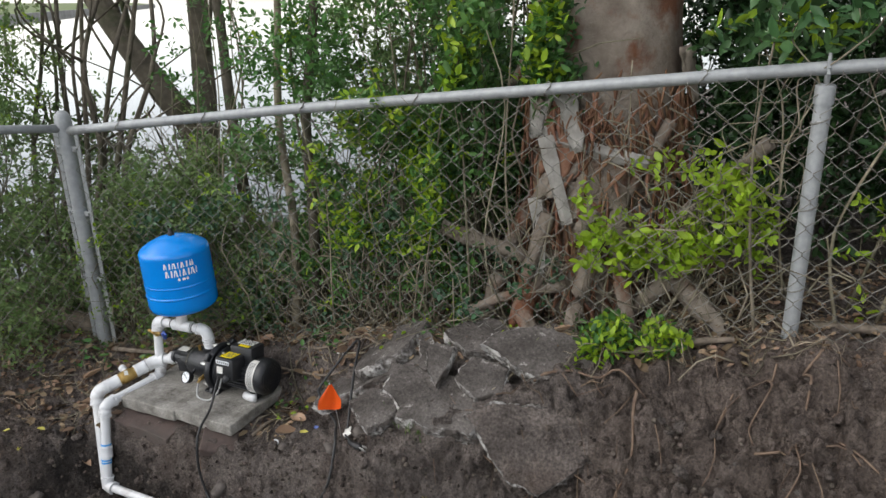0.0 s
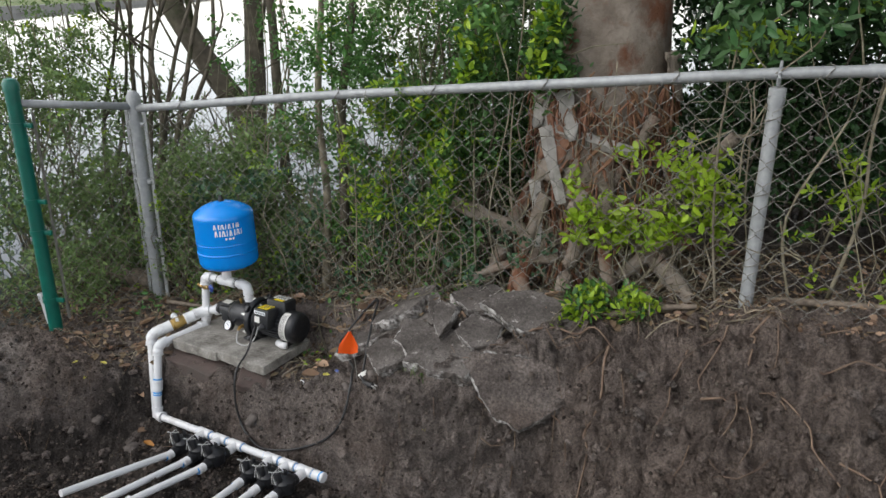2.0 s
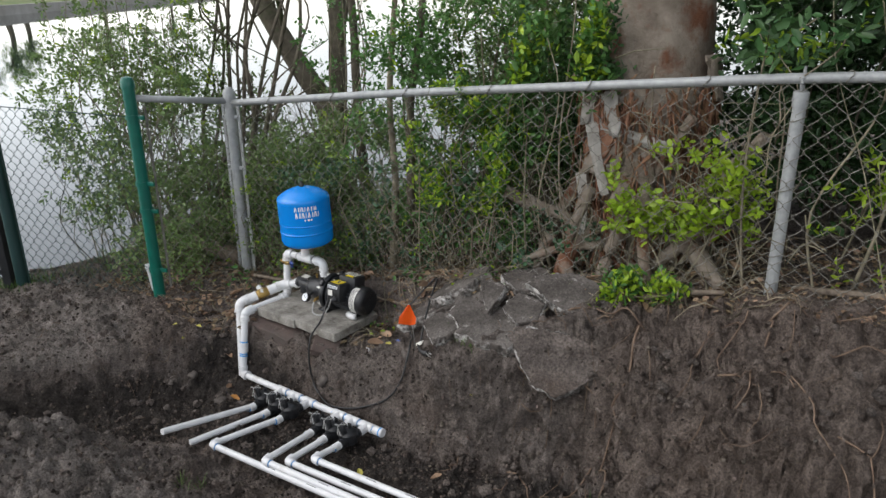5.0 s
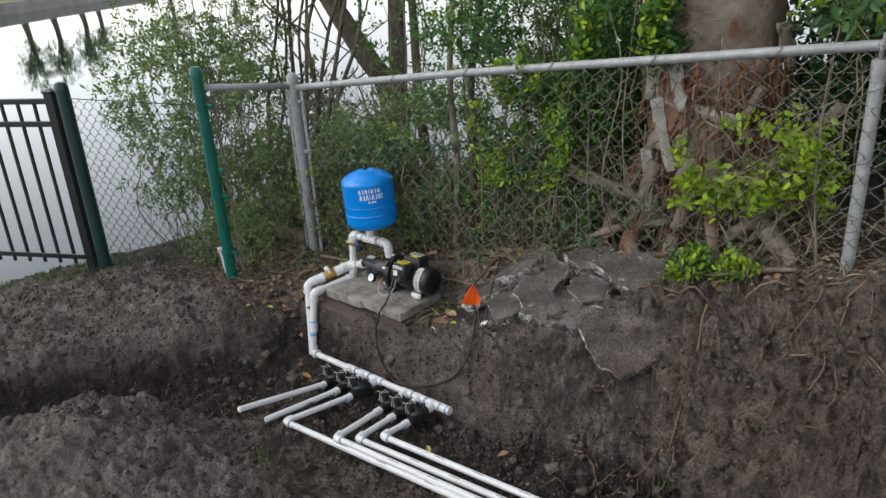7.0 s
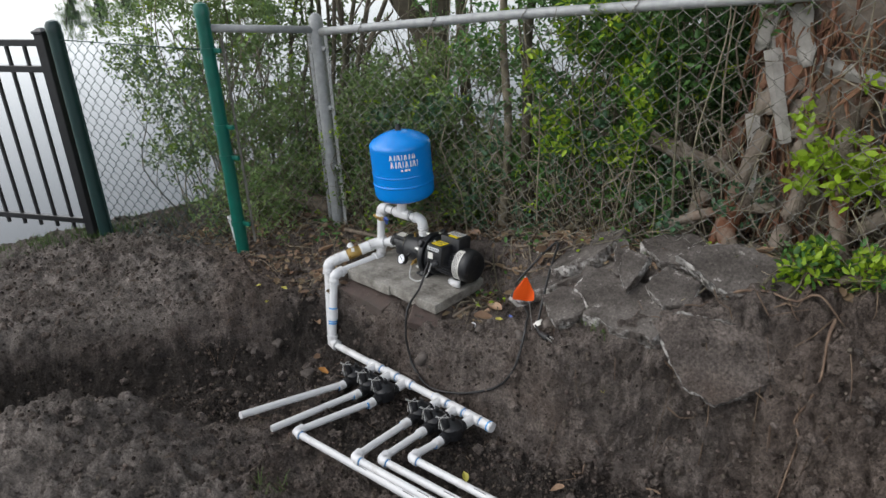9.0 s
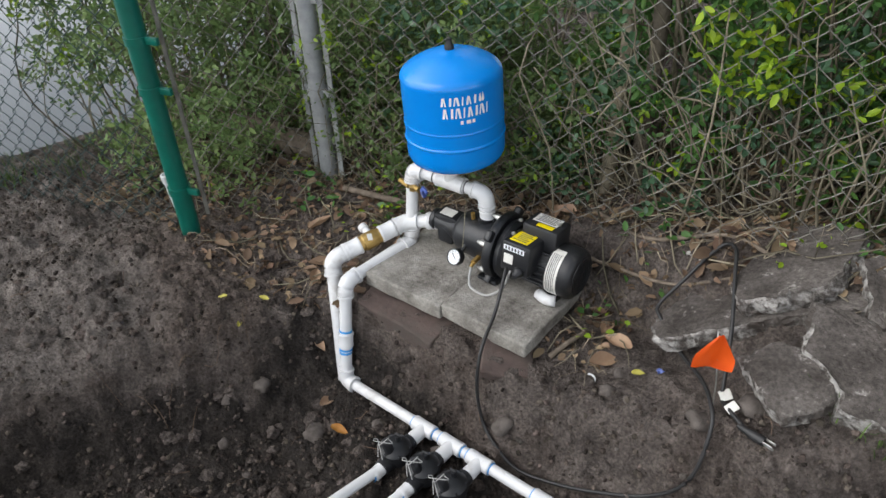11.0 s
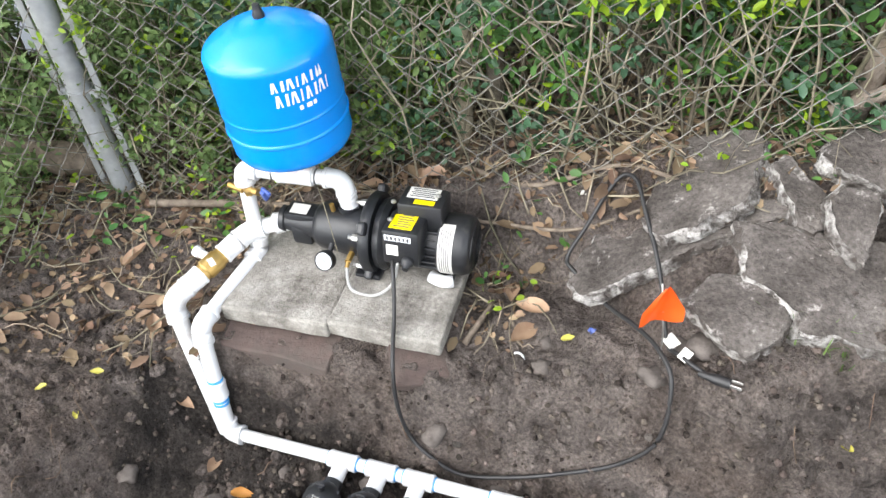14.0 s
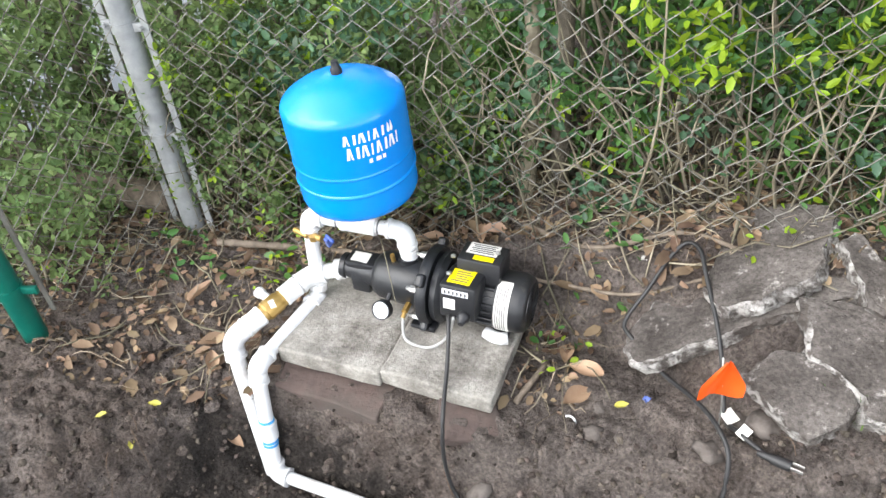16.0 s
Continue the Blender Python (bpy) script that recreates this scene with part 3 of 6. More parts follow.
ROOT = mat("soiled_root", (0.10, 0.068, 0.05), 0.9, color2=(0.19, 0.135, 0.095), scale=30, bump=0.4, bump_scale=90, jitter=0.2, spec=0.2)


def local(name, label, category, origin, turn, build, group=""):
    """A thing at origin, turned about z; build(t) adds its parts in local metres."""
    t = thing(name, label, category, origin, group)
    t.rotation_euler = (0, 0, radians(turn))
    build(t)
    return t


# ---- pressure tank ----
def build_tank(t):
    bm = bmesh.new()
    R = 0.1245
    lathe(bm, [(0.03, 0.014), (0.085, 0.015), (0.108, 0.019), (0.119, 0.027), (0.1245, 0.040), (R, 0.056), (R, 0.060), (R, 0.080), (R, 0.083), (R + 0.002, 0.085), (R + 0.0028, 0.088), (R + 0.002, 0.091), (R, 0.093), (R, 0.096),
               (R, 0.124), (R, 0.1265), (R + 0.0012, 0.128), (R + 0.0012, 0.131), (R, 0.1325), (R, 0.135), (R, 0.236), (R, 0.241), (R - 0.0012, 0.247), (R - 0.005, 0.2535), (R - 0.011, 0.259), (0.1, 0.268), (0.082, 0.278), (0.06, 0.287), (0.035, 0.294), (0.015, 0.297), (0, 0.2975)], None, 72)
    part("shell", bm, BLUE, t, smooth=True)
    bm = bmesh.new()
    lathe(bm, [(0, -0.012), (0.024, -0.012), (0.024, 0.006), (0.074, 0.008), (0.079, 0.013), (0.04, 0.017)], None, 32)
    part("base_flange", bm, STEEL, t, "pale metal bottom flange", True)
    bm = bmesh.new()
    lathe(bm, [(0.011, 0.294), (0.0115, 0.304), (0.009, 0.310), (0.0075, 0.314), (0.007, 0.322), (0, 0.324)], None, 18)
    part("air_valve_cap", bm, BLACK_PLASTIC, t, "small black air valve cap", True)
    # the printed mark, as plain strokes that follow the shell
    def stroke(bm, a0, a1, z0, z1, lean=0.0):
        n = 3
        rows = []
        for z, d in ((z0, 0), (z1, lean)):
            rows.append([bm.verts.new(((R + 0.0012) * math.cos(a0 + d + (a1 - a0) * i / n), (R + 0.0012) * math.sin(a0 + d + (a1 - a0) * i / n), z)) for i in range(n + 1)])
        for i in range(n):
            bm.faces.new((rows[0][i], rows[0][i + 1], rows[1][i + 1], rows[1][i]))
    # two rows of plain slanting strokes, wide and thin in turn
    for count, z0, z1, a0, step in ((9, 0.207, 0.228, -1.57, 0.0098), (12, 0.176, 0.201, -1.55, 0.0098)):
        for k in range(count):
            bm = bmesh.new()
            a = a0 + k * step / R
            wide = 0.0054 if k % 2 == 0 else 0.0034
            stroke(bm, a, a + wide / R, z0, z1, (0.03, -0.03, 0.012)[k % 3])
            part("printed_mark", bm, WHITE_PRINT, t, "white printed mark")
    for k in range(2):
        bm = bmesh.new()
        a = -1.57 + 0.76 + k * 0.062
        vs = [bm.verts.new(((R + 0.0012) * math.cos(a + x / R), (R + 0.0012) * math.sin(a + x / R), 0.207 + z)) for x, z in ((0, 0), (0.003, 0.002), (0.0036, 0.007), (0.002, 0.015), (0, 0.024), (-0.002, 0.015), (-0.0036, 0.007), (-0.003, 0.002))]
        bm.faces.new(vs)
        part("printed_drop", bm, WHITE_PRINT, t, "white printed drop")
    for k, s in enumerate((0.007, 0.011, 0.007)):
        bm = bmesh.new()
        a = -1.22 + k * 0.115
        stroke(bm, a, a + s / R, 0.160, 0.169)
        part("printed_badge", bm, WHITE_PRINT, t, "small white printed badge")


local("pressure_tank", "round blue enamelled steel water pressure tank on white pipes", "tank", (-1.104, 2.866, 0.530), 8, build_tank).rotation_euler = (0, radians(-2.6), radians(8))


# ---- plumbing ----
def pipe(parent, pts, r, material=None, name="pipe", label=""):
    bm = bmesh.new()
    for a, b in zip(pts, pts[1:]):
        rod(bm, a, b, r, seg=20)
    return part(name, bm, material or PVC, parent, label, True)


def elbow(parent, before, at, after, r, arm=0.034):
    """A fitting that bends from before to after at the corner, with sockets and collars."""
    at, before, after = Vector(at), Vector(before), Vector(after)
    d0, d1 = (before - at).normalized(), (after - at).normalized()
    R = r * 1.28
    k = R * 1.15
    curve = [at + d0 * k * (1 - s) ** 2 + d1 * k * s * s for s in np.linspace(0, 1, 9)]
    pts = [at + d0 * arm, at + d0 * k] + curve[1:-1] + [at + d1 * k, at + d1 * arm]
    V, F = tube_data(pts, R, 22)
    e = link("elbow", mesh_of("elbow", V, F, PVC, True), parent)
    for d in (d0, d1):
        bm = bmesh.new()
        lathe(bm, [(r, -0.004), (R + 0.0018, -0.004), (R + 0.0018, 0.003), (r, 0.003)], along(at + d * (arm - 0.002), at + d * 1.0), 22)
        part("collar", bm, PVC, e, smooth=True)
    return e


def sleeve(parent, a, b, r, name="coupling", material=None, label=""):
    bm = bmesh.new()
    d = (Vector(b) - Vector(a)).length
    lathe(bm, [(r * 0.75, 0), (r, 0), (r * 1.04, 0.003), (r * 1.04, 0.006), (r, 0.008), (r, d - 0.008), (r * 1.04, d - 0.006), (r * 1.04, d - 0.003), (r, d), (r * 0.75, d)], along(a, b), 24)
    return part(name, bm, material or PVC, parent, label, True)


def ring(parent, at, towards, r, material, width=0.004, name="cement_ring"):
    bm = bmesh.new()
    m = along(at, towards)
    lathe(bm, [(r * 0.97, 0), (r + 0.0008, 0.0004), (r + 0.0008, width), (r * 0.97, width + 0.0004)], m, 20)
    return part(name, bm, material, parent, smooth=True)


def lerp(a, b, t):
    return Vector(a) + (Vector(b) - Vector(a)) * t


T, M, FE = (-1.243, 2.888, 0.468), (-1.249, 2.862, 0.247), (-1.345, 2.63, 0.243)
LOW, MEND = (-1.341, 2.555, -0.052), (-0.464, 2.24, -0.004)
OUTLET, OUT_LOW = (-1.017, 2.836, 0.462), (-1.010, 2.832, 0.385)
TEE = lerp(T, OUTLET, 0.53)


def build_discharge():
    t = thing("discharge_pipe", "white plastic pipework joining pump, tank and trench manifold", "pipe", LOW)
    r = 0.0168

    def put(ob):
        for o in (ob, *ob.children):
            o.data.transform(Matrix.Translation(-Vector(LOW)))
        return ob
    put(pipe(t, [OUT_LOW, OUTLET], r))
    put(pipe(t, [OUTLET, T], r))
    put(pipe(t, [T, M], r))
    put(pipe(t, [M, FE], r))
    put(pipe(t, [FE, LOW], r))
    put(elbow(t, OUT_LOW, OUTLET, T, r, 0.038))
    put(elbow(t, OUTLET, T, M, r, 0.036))
    put(elbow(t, T, M, FE, r, 0.036))
    put(elbow(t, M, FE, LOW, r, 0.042))
    put(elbow(t, FE, LOW, MEND, r, 0.036))
    put(sleeve(t, lerp(T, OUTLET, 0.36), lerp(T, OUTLET, 0.72), r * 1.3, "tee"))
    put(pipe(t, [TEE, TEE + Vector((0, 0, 0.062))], r * 1.2, name="tee_branch"))
    put(sleeve(t, OUT_LOW, lerp(OUT_LOW, OUTLET, 0.4), r * 1.22))
    put(sleeve(t, lerp(FE, LOW, 0.50), lerp(FE, LOW, 0.64), r * 1.25))
    for s in (0.47, 0.66, 0.69, 0.90):
        put(ring(t, lerp(FE, LOW, s), LOW, r + 0.0004, BLUE_PRIMER, 0.006))
    for s in (0.31, 0.74):
        put(ring(t, lerp(T, OUTLET, s), OUTLET, r + 0.0004, PRINT, 0.003))
    # brass sampling cock with a blue lever below the top bend
    c = lerp(T, M, 0.2)
    out = Vector((0.75, -0.62, 0)).normalized()
    bm = bmesh.new()
    rod(bm, c - out * 0.012 + Vector((-0.03, 0.0, 0)), c + Vector((-0.004, -0.016, 0)), 0.007, seg=12)
    rod(bm, c + Vector((0.0, -0.012, 0.0)), c + Vector((0.035, -0.035, 0.006)), 0.008, seg=12)
    lathe(bm, [(0.006, -0.008), (0.0115, -0.006), (0.0115, 0.006), (0.006, 0.008)], Matrix.Translation(c + Vector((0.012, -0.024, 0.002))), 6)
    put(part("brass_cock", bm, BRASS, t, "small brass drain cock", True))
    bm = bmesh.new()
    box(bm, (0.012, 0.012, 0.034), Matrix.Translation(c + Vector((0.05, -0.044, 0.005))) @ pose(0, 0, 0, 20, 15, -35), 0.003)
    box(bm, (0.026, 0.008, 0.012), Matrix.Translation(c + Vector((0.056, -0.047, 0.016))) @ pose(0, 0, 0, 10, 20, -35), 0.003)
    put(part("cock_handle", bm, BLUE_PLASTIC, t, "blue plastic cock handle"))
    return t


build_discharge()
S0, S1, SE, SB = (-1.165, 2.876, 0.322), (-1.262, 2.868, 0.305), (-1.423, 2.703, 0.250), (-1.358, 2.575, -0.075)


def build_suction():
    t = thing("suction_pipe", "thick white plastic suction pipe with brass check valve", "pipe", SB)
    r = 0.019

    def put(ob):
        for o in (ob, *ob.children):
            o.data.transform(Matrix.Translation(-Vector(SB)))
        return ob
    put(pipe(t, [S0, S1], r))
    put(pipe(t, [S1, SE], r))
    put(pipe(t, [SE, SB], r))
    put(elbow(t, S0, S1, SE, r, 0.036))
    put(elbow(t, S1, SE, SB, r, 0.045))
    put(sleeve(t, lerp(S0, S1, -0.1), lerp(S0, S1, 0.36), r * 1.3))
    put(sleeve(t, lerp(S1, SE, 0.17), lerp(S1, SE, 0.36), r * 1.28))
    put(sleeve(t, lerp(S1, SE, 0.62), lerp(S1, SE, 0.80), r * 1.28))
    bm = bmesh.new()
    a, b = lerp(S1, SE, 0.36), lerp(S1, SE, 0.63)
    d = (b - a).length
    lathe(bm, [(0.015, -0.006), (0.022, -0.006), (0.022, 0.01), (0.025, 0.014), (0.0255, d - 0.014), (0.022, d - 0.01), (0.022, d + 0.006), (0.015, d + 0.006)], along(a, b), 12)
    valve = put(part("check_valve", bm, BRASS, t, "brass check valve", True))
    bm = bmesh.new()
    box(bm, (0.014, 0.02, 0.0012), Matrix.Translation(lerp(a, b, 0.6) + Vector((0.012, -0.010, 0.0225))) @ pose(0, 0, 0, 35, 10, 45))
    put(part("label", bm, PAPER, valve))
    bm = bmesh.new()
    q = lerp(a, b, 0.35)
    rod(bm, q, q + Vector((-0.05, 0.03, 0.012)), 0.0105, seg=14)
    lathe(bm, [(0.0105, 0), (0.0135, 0.002), (0.0135, 0.016), (0, 0.018)], along(q + Vector((-0.035, 0.021, 0.0085)), q + Vector((-0.09, 0.054, 0.021))), 14)
    put(part("side_plug", bm, PVC, t, smooth=True))
    for s in (0.165, 0.815):
        put(ring(t, lerp(S1, SE, s), SE, r + 0.0004, PRINT, 0.003))
    return t


build_suction()
ROW = (Vector(MEND) - Vector(LOW)).normalized()
ACROSS = Vector((-0.33, -0.944, 0))


def build_manifold():
    t = thing("pipe_manifold", "white plastic pipe manifold with six tees lying in the trench", "pipe", LOW)
    inv = Matrix.Translation(-Vector(LOW))
    r = 0.0148

    def put(ob):
        for o in (ob, *ob.children):
            o.data.transform(inv)
    put(pipe(t, [Vector(LOW) + ROW * 0.02, MEND], r))
    for x in TAPS:
        c = lerp(LOW, MEND, (x - LOW[0]) / (MEND[0] - LOW[0]))
        put(sleeve(t, c - ROW * 0.034, c + ROW * 0.034, r * 1.27, "tee"))
        put(pipe(t, [c, c + ACROSS * 0.052], r * 1.24, name="tee_branch"))
        put(ring(t, c + ACROSS * 0.05, c + ACROSS, r * 1.02, BLUE_PRIMER, 0.004))
        for s in (-0.038, 0.035):
            put(ring(t, c + ROW * s, c + ROW * 2, r + 0.0004, BLUE_PRIMER, 0.003))
    put(sleeve(t, Vector(MEND) - ROW * 0.05, Vector(MEND) - ROW * 0.002, r * 1.25))
    put(ring(t, Vector(MEND) - ROW * 0.018, MEND, r * 1.27, BLUE_PRIMER, 0.006))


TAPS = (-1.06, -0.972, -0.888, -0.705, -0.628, -0.549)
build_manifold()


def build_valve(t):
    """An irrigation valve: body, bonnet, solenoid, flow screw and leads. x runs with the flow."""
    bm = bmesh.new()
    rod(bm, (-0.055, 0, 0), (0.055, 0, 0), 0.021, seg=18)
    lathe(bm, [(0.022, -0.02), (0.034, -0.014), (0.036, 0.012), (0.040, 0.013), (0.040, 0.021)], None, 20)
    part("body", bm, BLACK_PLASTIC, t, smooth=True)
    bm = bmesh.new()
    lathe(bm, [(0.040, 0.022), (0.040, 0.030), (0.033, 0.037), (0.020, 0.045), (0, 0.047)], None, 20)
    for k in range(6):
        a = k * math.pi / 3
        rod(bm, (0.036 * math.cos(a), 0.036 * math.sin(a), 0.026), (0.036 * math.cos(a), 0.036 * math.sin(a), 0.035), 0.004, seg=6)
    part("bonnet", bm, BLACK_PLASTIC, t, smooth=True)
    bm = bmesh.new()
    lathe(bm, [(0.013, 0), (0.013, 0.004), (0.0125, 0.04), (0.009, 0.046), (0, 0.047)], pose(0.022, 0, 0.036, 0, 12, 0), 16)
    sol = part("solenoid", bm, BLACK_PLASTIC, t, smooth=True)
    for k in range(2):
        pts = path_points([(0.022, 0, 0.08), (0.03, 0.01 + 0.012 * k, 0.098 - 0.01 * k), (0.05, 0.0 - 0.02 * k, 0.085), (0.038, -0.02, 0.06 + 0.02 * k), (0.06, 0.015 * k, 0.05)], 0.006)
        tube("lead", pts, 0.0013, CLEAR_HOSE, sol, seg=5)
    bm = bmesh.new()
    rod(bm, (-0.012, 0, 0.046), (-0.012, 0, 0.06), 0.008, 0.007, 10)
    box(bm, (0.003, 0.02, 0.006), Matrix.Translation((-0.012, 0, 0.063)), 0.001, 1)
    part("flow_knob", bm, BLACK_PLASTIC, t)


valves = []
for i, x in enumerate(TAPS):
    c = lerp(LOW, MEND, (x - LOW[0]) / (MEND[0] - LOW[0]))
    at = c + ACROSS * 0.108
    if i == 0:
        v0 = local("irrigation_valve", "black plastic irrigation valve with thin wire leads", "valve", at, math.degrees(math.atan2(ACROSS.y, ACROSS.x)), build_valve, "valves on the manifold")
    else:
        copy_thing(v0, Matrix.Translation(at) @ pose(0, 0, 0, (i % 3 - 1) * 4, 0, math.degrees(math.atan2(ACROSS.y, ACROSS.x)) + (i % 2) * 3))

LATERALS = ((0, (-1.272, 1.897, 0.055), None), (1, (-1.165, 1.918, 0.012), None), (2, (-1.087, 1.951, 0.0), (1.35, 1.406, 0.0)),
            (3, (-0.812, 1.90, 0.02), (1.40, 1.429, 0.0)), (4, (-0.735, 1.938, 0.008), (1.42, 1.477, 0.0)), (5, (-0.648, 1.984, 0.008), (1.45, 1.526, 0.0)))
for i, end, far in LATERALS:
    c = lerp(LOW, MEND, (TAPS[i] - LOW[0]) / (MEND[0] - LOW[0]))
    a = c + ACROSS * 0.16
    t = thing("lateral_pipe", "white plastic pipe running from a valve, soil-smeared", "pipe", a, "pipes running from the valves")
    inv = Matrix.Translation(-a)
    objs = [pipe(t, [a, end], 0.0128), sleeve(t, a - ACROSS * 0.01, a + ACROSS * 0.032, 0.0168), ring(t, a + ACROSS * 0.033, end, 0.0131, BLUE_PRIMER, 0.004)]
    if far:
        objs += [pipe(t, [end, far], 0.0128), elbow(t, a, end, far, 0.0128, 0.03)]
        w = (Vector(far) - Vector(end)).normalized()
        objs.append(ring(t, Vector(end) + w * 0.03, far, 0.0131, BLUE_PRIMER, 0.004))
        for s in (0.13, 0.21, 0.30, 0.40, 0.55, 0.7):
            p = lerp(end, far, s)
            bm = bmesh.new()
            box(bm, (0.045, 0.0022, 0.0008), Matrix.Translation(p + Vector((0, -0.003, 0.0127))) @ pose(0, 0, 0, 14, 0, math.degrees(math.atan2(w.y, w.x))))
            objs.append(part("print_line", bm, PRINT, t))
    for o in objs:
        for q in (o, *o.children):
            q.data.transform(inv)


# ---- pump ----
def build_pump(t):
    X = pose(0, 0, 0, 0, 90, 0)   # turned shapes run along x

    def turned(name, profile, material, label="", seg=32, parent=None):
        bm = bmesh.new()
        lathe(bm, profile, X, seg)
        return part(name, bm, material, parent or t, label, True)
    turned("suction_nozzle", [(0.012, 0.0), (0.031, 0.0), (0.031, 0.012), (0.027, 0.015), (0.030, 0.05), (0.037, 0.085), (0.044, 0.1)], CAST_BLACK, seg=24)
    turned("casing", [(0.03, 0.085), (0.048, 0.095), (0.056, 0.11), (0.060, 0.16), (0.062, 0.205), (0.055, 0.222)], CAST_BLACK)
    bm = bmesh.new()
    box(bm, (0.085, 0.05, 0.02), pose(0.06, 0, 0.028), 0.006)
    box(bm, (0.05, 0.032, 0.05), pose(0.055, -0.016, -0.022), 0.008)
    rod(bm, (0.172, 0.004, 0.04), (0.172, 0.004, 0.068), 0.026, 0.024, 20)
    part("casing_boss", bm, CAST_BLACK, t, smooth=True)
    bm = bmesh.new()
    box(bm, (0.042, 0.03, 0.001), pose(0.052, -0.003, 0.0395, 4, 0, 0))
    part("label", bm, PAPER, t, "white printed label")
    turned("flange", [(0.05, 0.215), (0.088, 0.218), (0.092, 0.223), (0.092, 0.238), (0.088, 0.243), (0.06, 0.244)], CAST_BLACK, seg=40)
    turned("bracket", [(0.06, 0.242), (0.079, 0.248), (0.083, 0.262), (0.075, 0.274), (0.05, 0.278)], CAST_BLACK, seg=40)
    for k in range(6):
        a = radians(30 + 60 * k)
        bm = bmesh.new()
        y, z = 0.082 * math.cos(a), 0.082 * math.sin(a)
        rod(bm, (0.205, y, z), (0.22, y, z), 0.008, seg=6)
        rod(bm, (0.196, y, z), (0.206, y, z), 0.0045, seg=8)
        part("bolt", bm, STEEL, t)
    for k in range(4):
        a = radians(45 + 90 * k)
        bm = bmesh.new()
        box(bm, (0.02, 0.03, 0.03), pose(0.23, 0.094 * math.cos(a), 0.094 * math.sin(a), 45 + 90 * k), 0.006)
        part("lug", bm, CAST_BLACK, t)
    motor = turned("motor", [(0.04, 0.27), (0.0575, 0.276), (0.0575, 0.395), (0.05, 0.398)], CAST_BLACK, seg=40)
    for k in range(22):
        a = 2 * math.pi * k / 22
        bm = bmesh.new()
        box(bm, (0.112, 0.004, 0.008), pose(0.334, 0, 0, 0, 0, 0) @ pose(0, 0, 0, math.degrees(a)) @ pose(0, 0, 0.0605), 0.001, 1)
        part("cooling_fin", bm, CAST_BLACK, motor)
    cover = turned("fan_cover", [(0.05, 0.386), (0.0665, 0.388), (0.0675, 0.392), (0.0675, 0.440), (0.063, 0.453), (0.055, 0.459), (0.02, 0.4595), (0, 0.4595)], BLACK_PLASTIC, "black fan cover", 48)
    for k in range(5):
        bm = bmesh.new()
        lathe(bm, [(0.012 + 0.009 * k, 0.4588), (0.012 + 0.009 * k, 0.4612), (0.015 + 0.009 * k, 0.4612), (0.015 + 0.009 * k, 0.4588)], X, 32)
        part("grille_ring", bm, BLACK_PLASTIC, cover, smooth=True)
    bm = bmesh.new()
    V = []
    for i in range(13):
        a = radians(-42 + 120 * i / 12)
        V.append([bm.verts.new((x, -0.0683 * math.cos(a), 0.0683 * math.sin(a) + 0.0)) for x in (0.392, 0.424)])
    for a, b in zip(V, V[1:]):
        bm.faces.new((a[0], b[0], b[1], a[1]))
    plate = part("rating_plate", bm, PAPER, cover, "silver-white rating plate")
    for k in range(5):
        bm = bmesh.new()
        V = []
        for i in range(9):
            a = radians(-30 + 96 * i / 8)
            V.append([bm.verts.new((x, -0.0687 * math.cos(a), 0.0687 * math.sin(a))) for x in (0.396 + 0.0048 * k, 0.398 + 0.0048 * k)])
        for a, b in zip(V, V[1:]):
            bm.faces.new((a[0], b[0], b[1], a[1]))
        part("print_line", bm, PRINT, plate)
    # terminal box: a low front box and a taller one behind it
    bm = bmesh.new()
    box(bm, (0.082, 0.085, 0.085), pose(0.322, -0.052, 0.045, -8, 0, 0), 0.008)
    tb = part("terminal_box", bm, BLACK_PLASTIC, t, "black terminal box with labels", True)
    bm = bmesh.new()
    box(bm, (0.1, 0.075, 0.085), pose(0.346, 0.012, 0.066, -6, 0, 0), 0.007)
    part("terminal_box_lid", bm, BLACK_PLASTIC, tb, smooth=True)

    def sticker(name, m, size, material, lines=0, label=""):
        bm = bmesh.new()
        box(bm, (*size, 0.0012), m)
        s = part(name, bm, material, tb, label)
        return s
    top = pose(0.322, -0.052, 0.045, -8, 0, 0)
    sticker("warning_label", top @ pose(-0.002, -0.004, 0.0432), (0.05, 0.052), YELLOW_LABEL, label="yellow warning label")
    for k in range(6):
        sticker("print_line", top @ pose(-0.002 + 0.004 * (k % 2), -0.022 + 0.0085 * k, 0.0442), (0.036 - 0.006 * (k % 3), 0.0022), PRINT)
    sticker("maker_plate", top @ pose(-0.004, -0.0432, 0.026, 90), (0.058, 0.013), WHITE_PRINT)
    for k in range(6):
        sticker("print_line", top @ pose(-0.026 + 0.009 * k, -0.0442, 0.026, 90), (0.0045, 0.008), PRINT)
    sticker("small_label", top @ pose(-0.017, -0.0432, -0.004, 90), (0.026, 0.026), PAPER)
    up = pose(0.346, 0.012, 0.066, -6, 0, 0)
    sticker("data_label", up @ pose(-0.002, 0.010, 0.0432), (0.068, 0.04), PAPER, label="white data label")
    for k in range(5):
        sticker("print_line", up @ pose(-0.002, -0.004 + 0.007 * k, 0.0442), (0.055 - 0.008 * (k % 2), 0.0022), PRINT)
    sticker("warning_label", up @ pose(0.008, -0.023, 0.0432), (0.045, 0.015), YELLOW_LABEL)
    for x, y, z in ((0.290, -0.05, 0.089), (0.290, -0.018, 0.111), (0.378, 0.02, 0.110)):
        bm = bmesh.new()
        lathe(bm, [(0, 0), (0.006, 0), (0.006, 0.004), (0.003, 0.006), (0, 0.006)], pose(x, y, z, -8), 10)
        part("screw", bm, STEEL, tb)
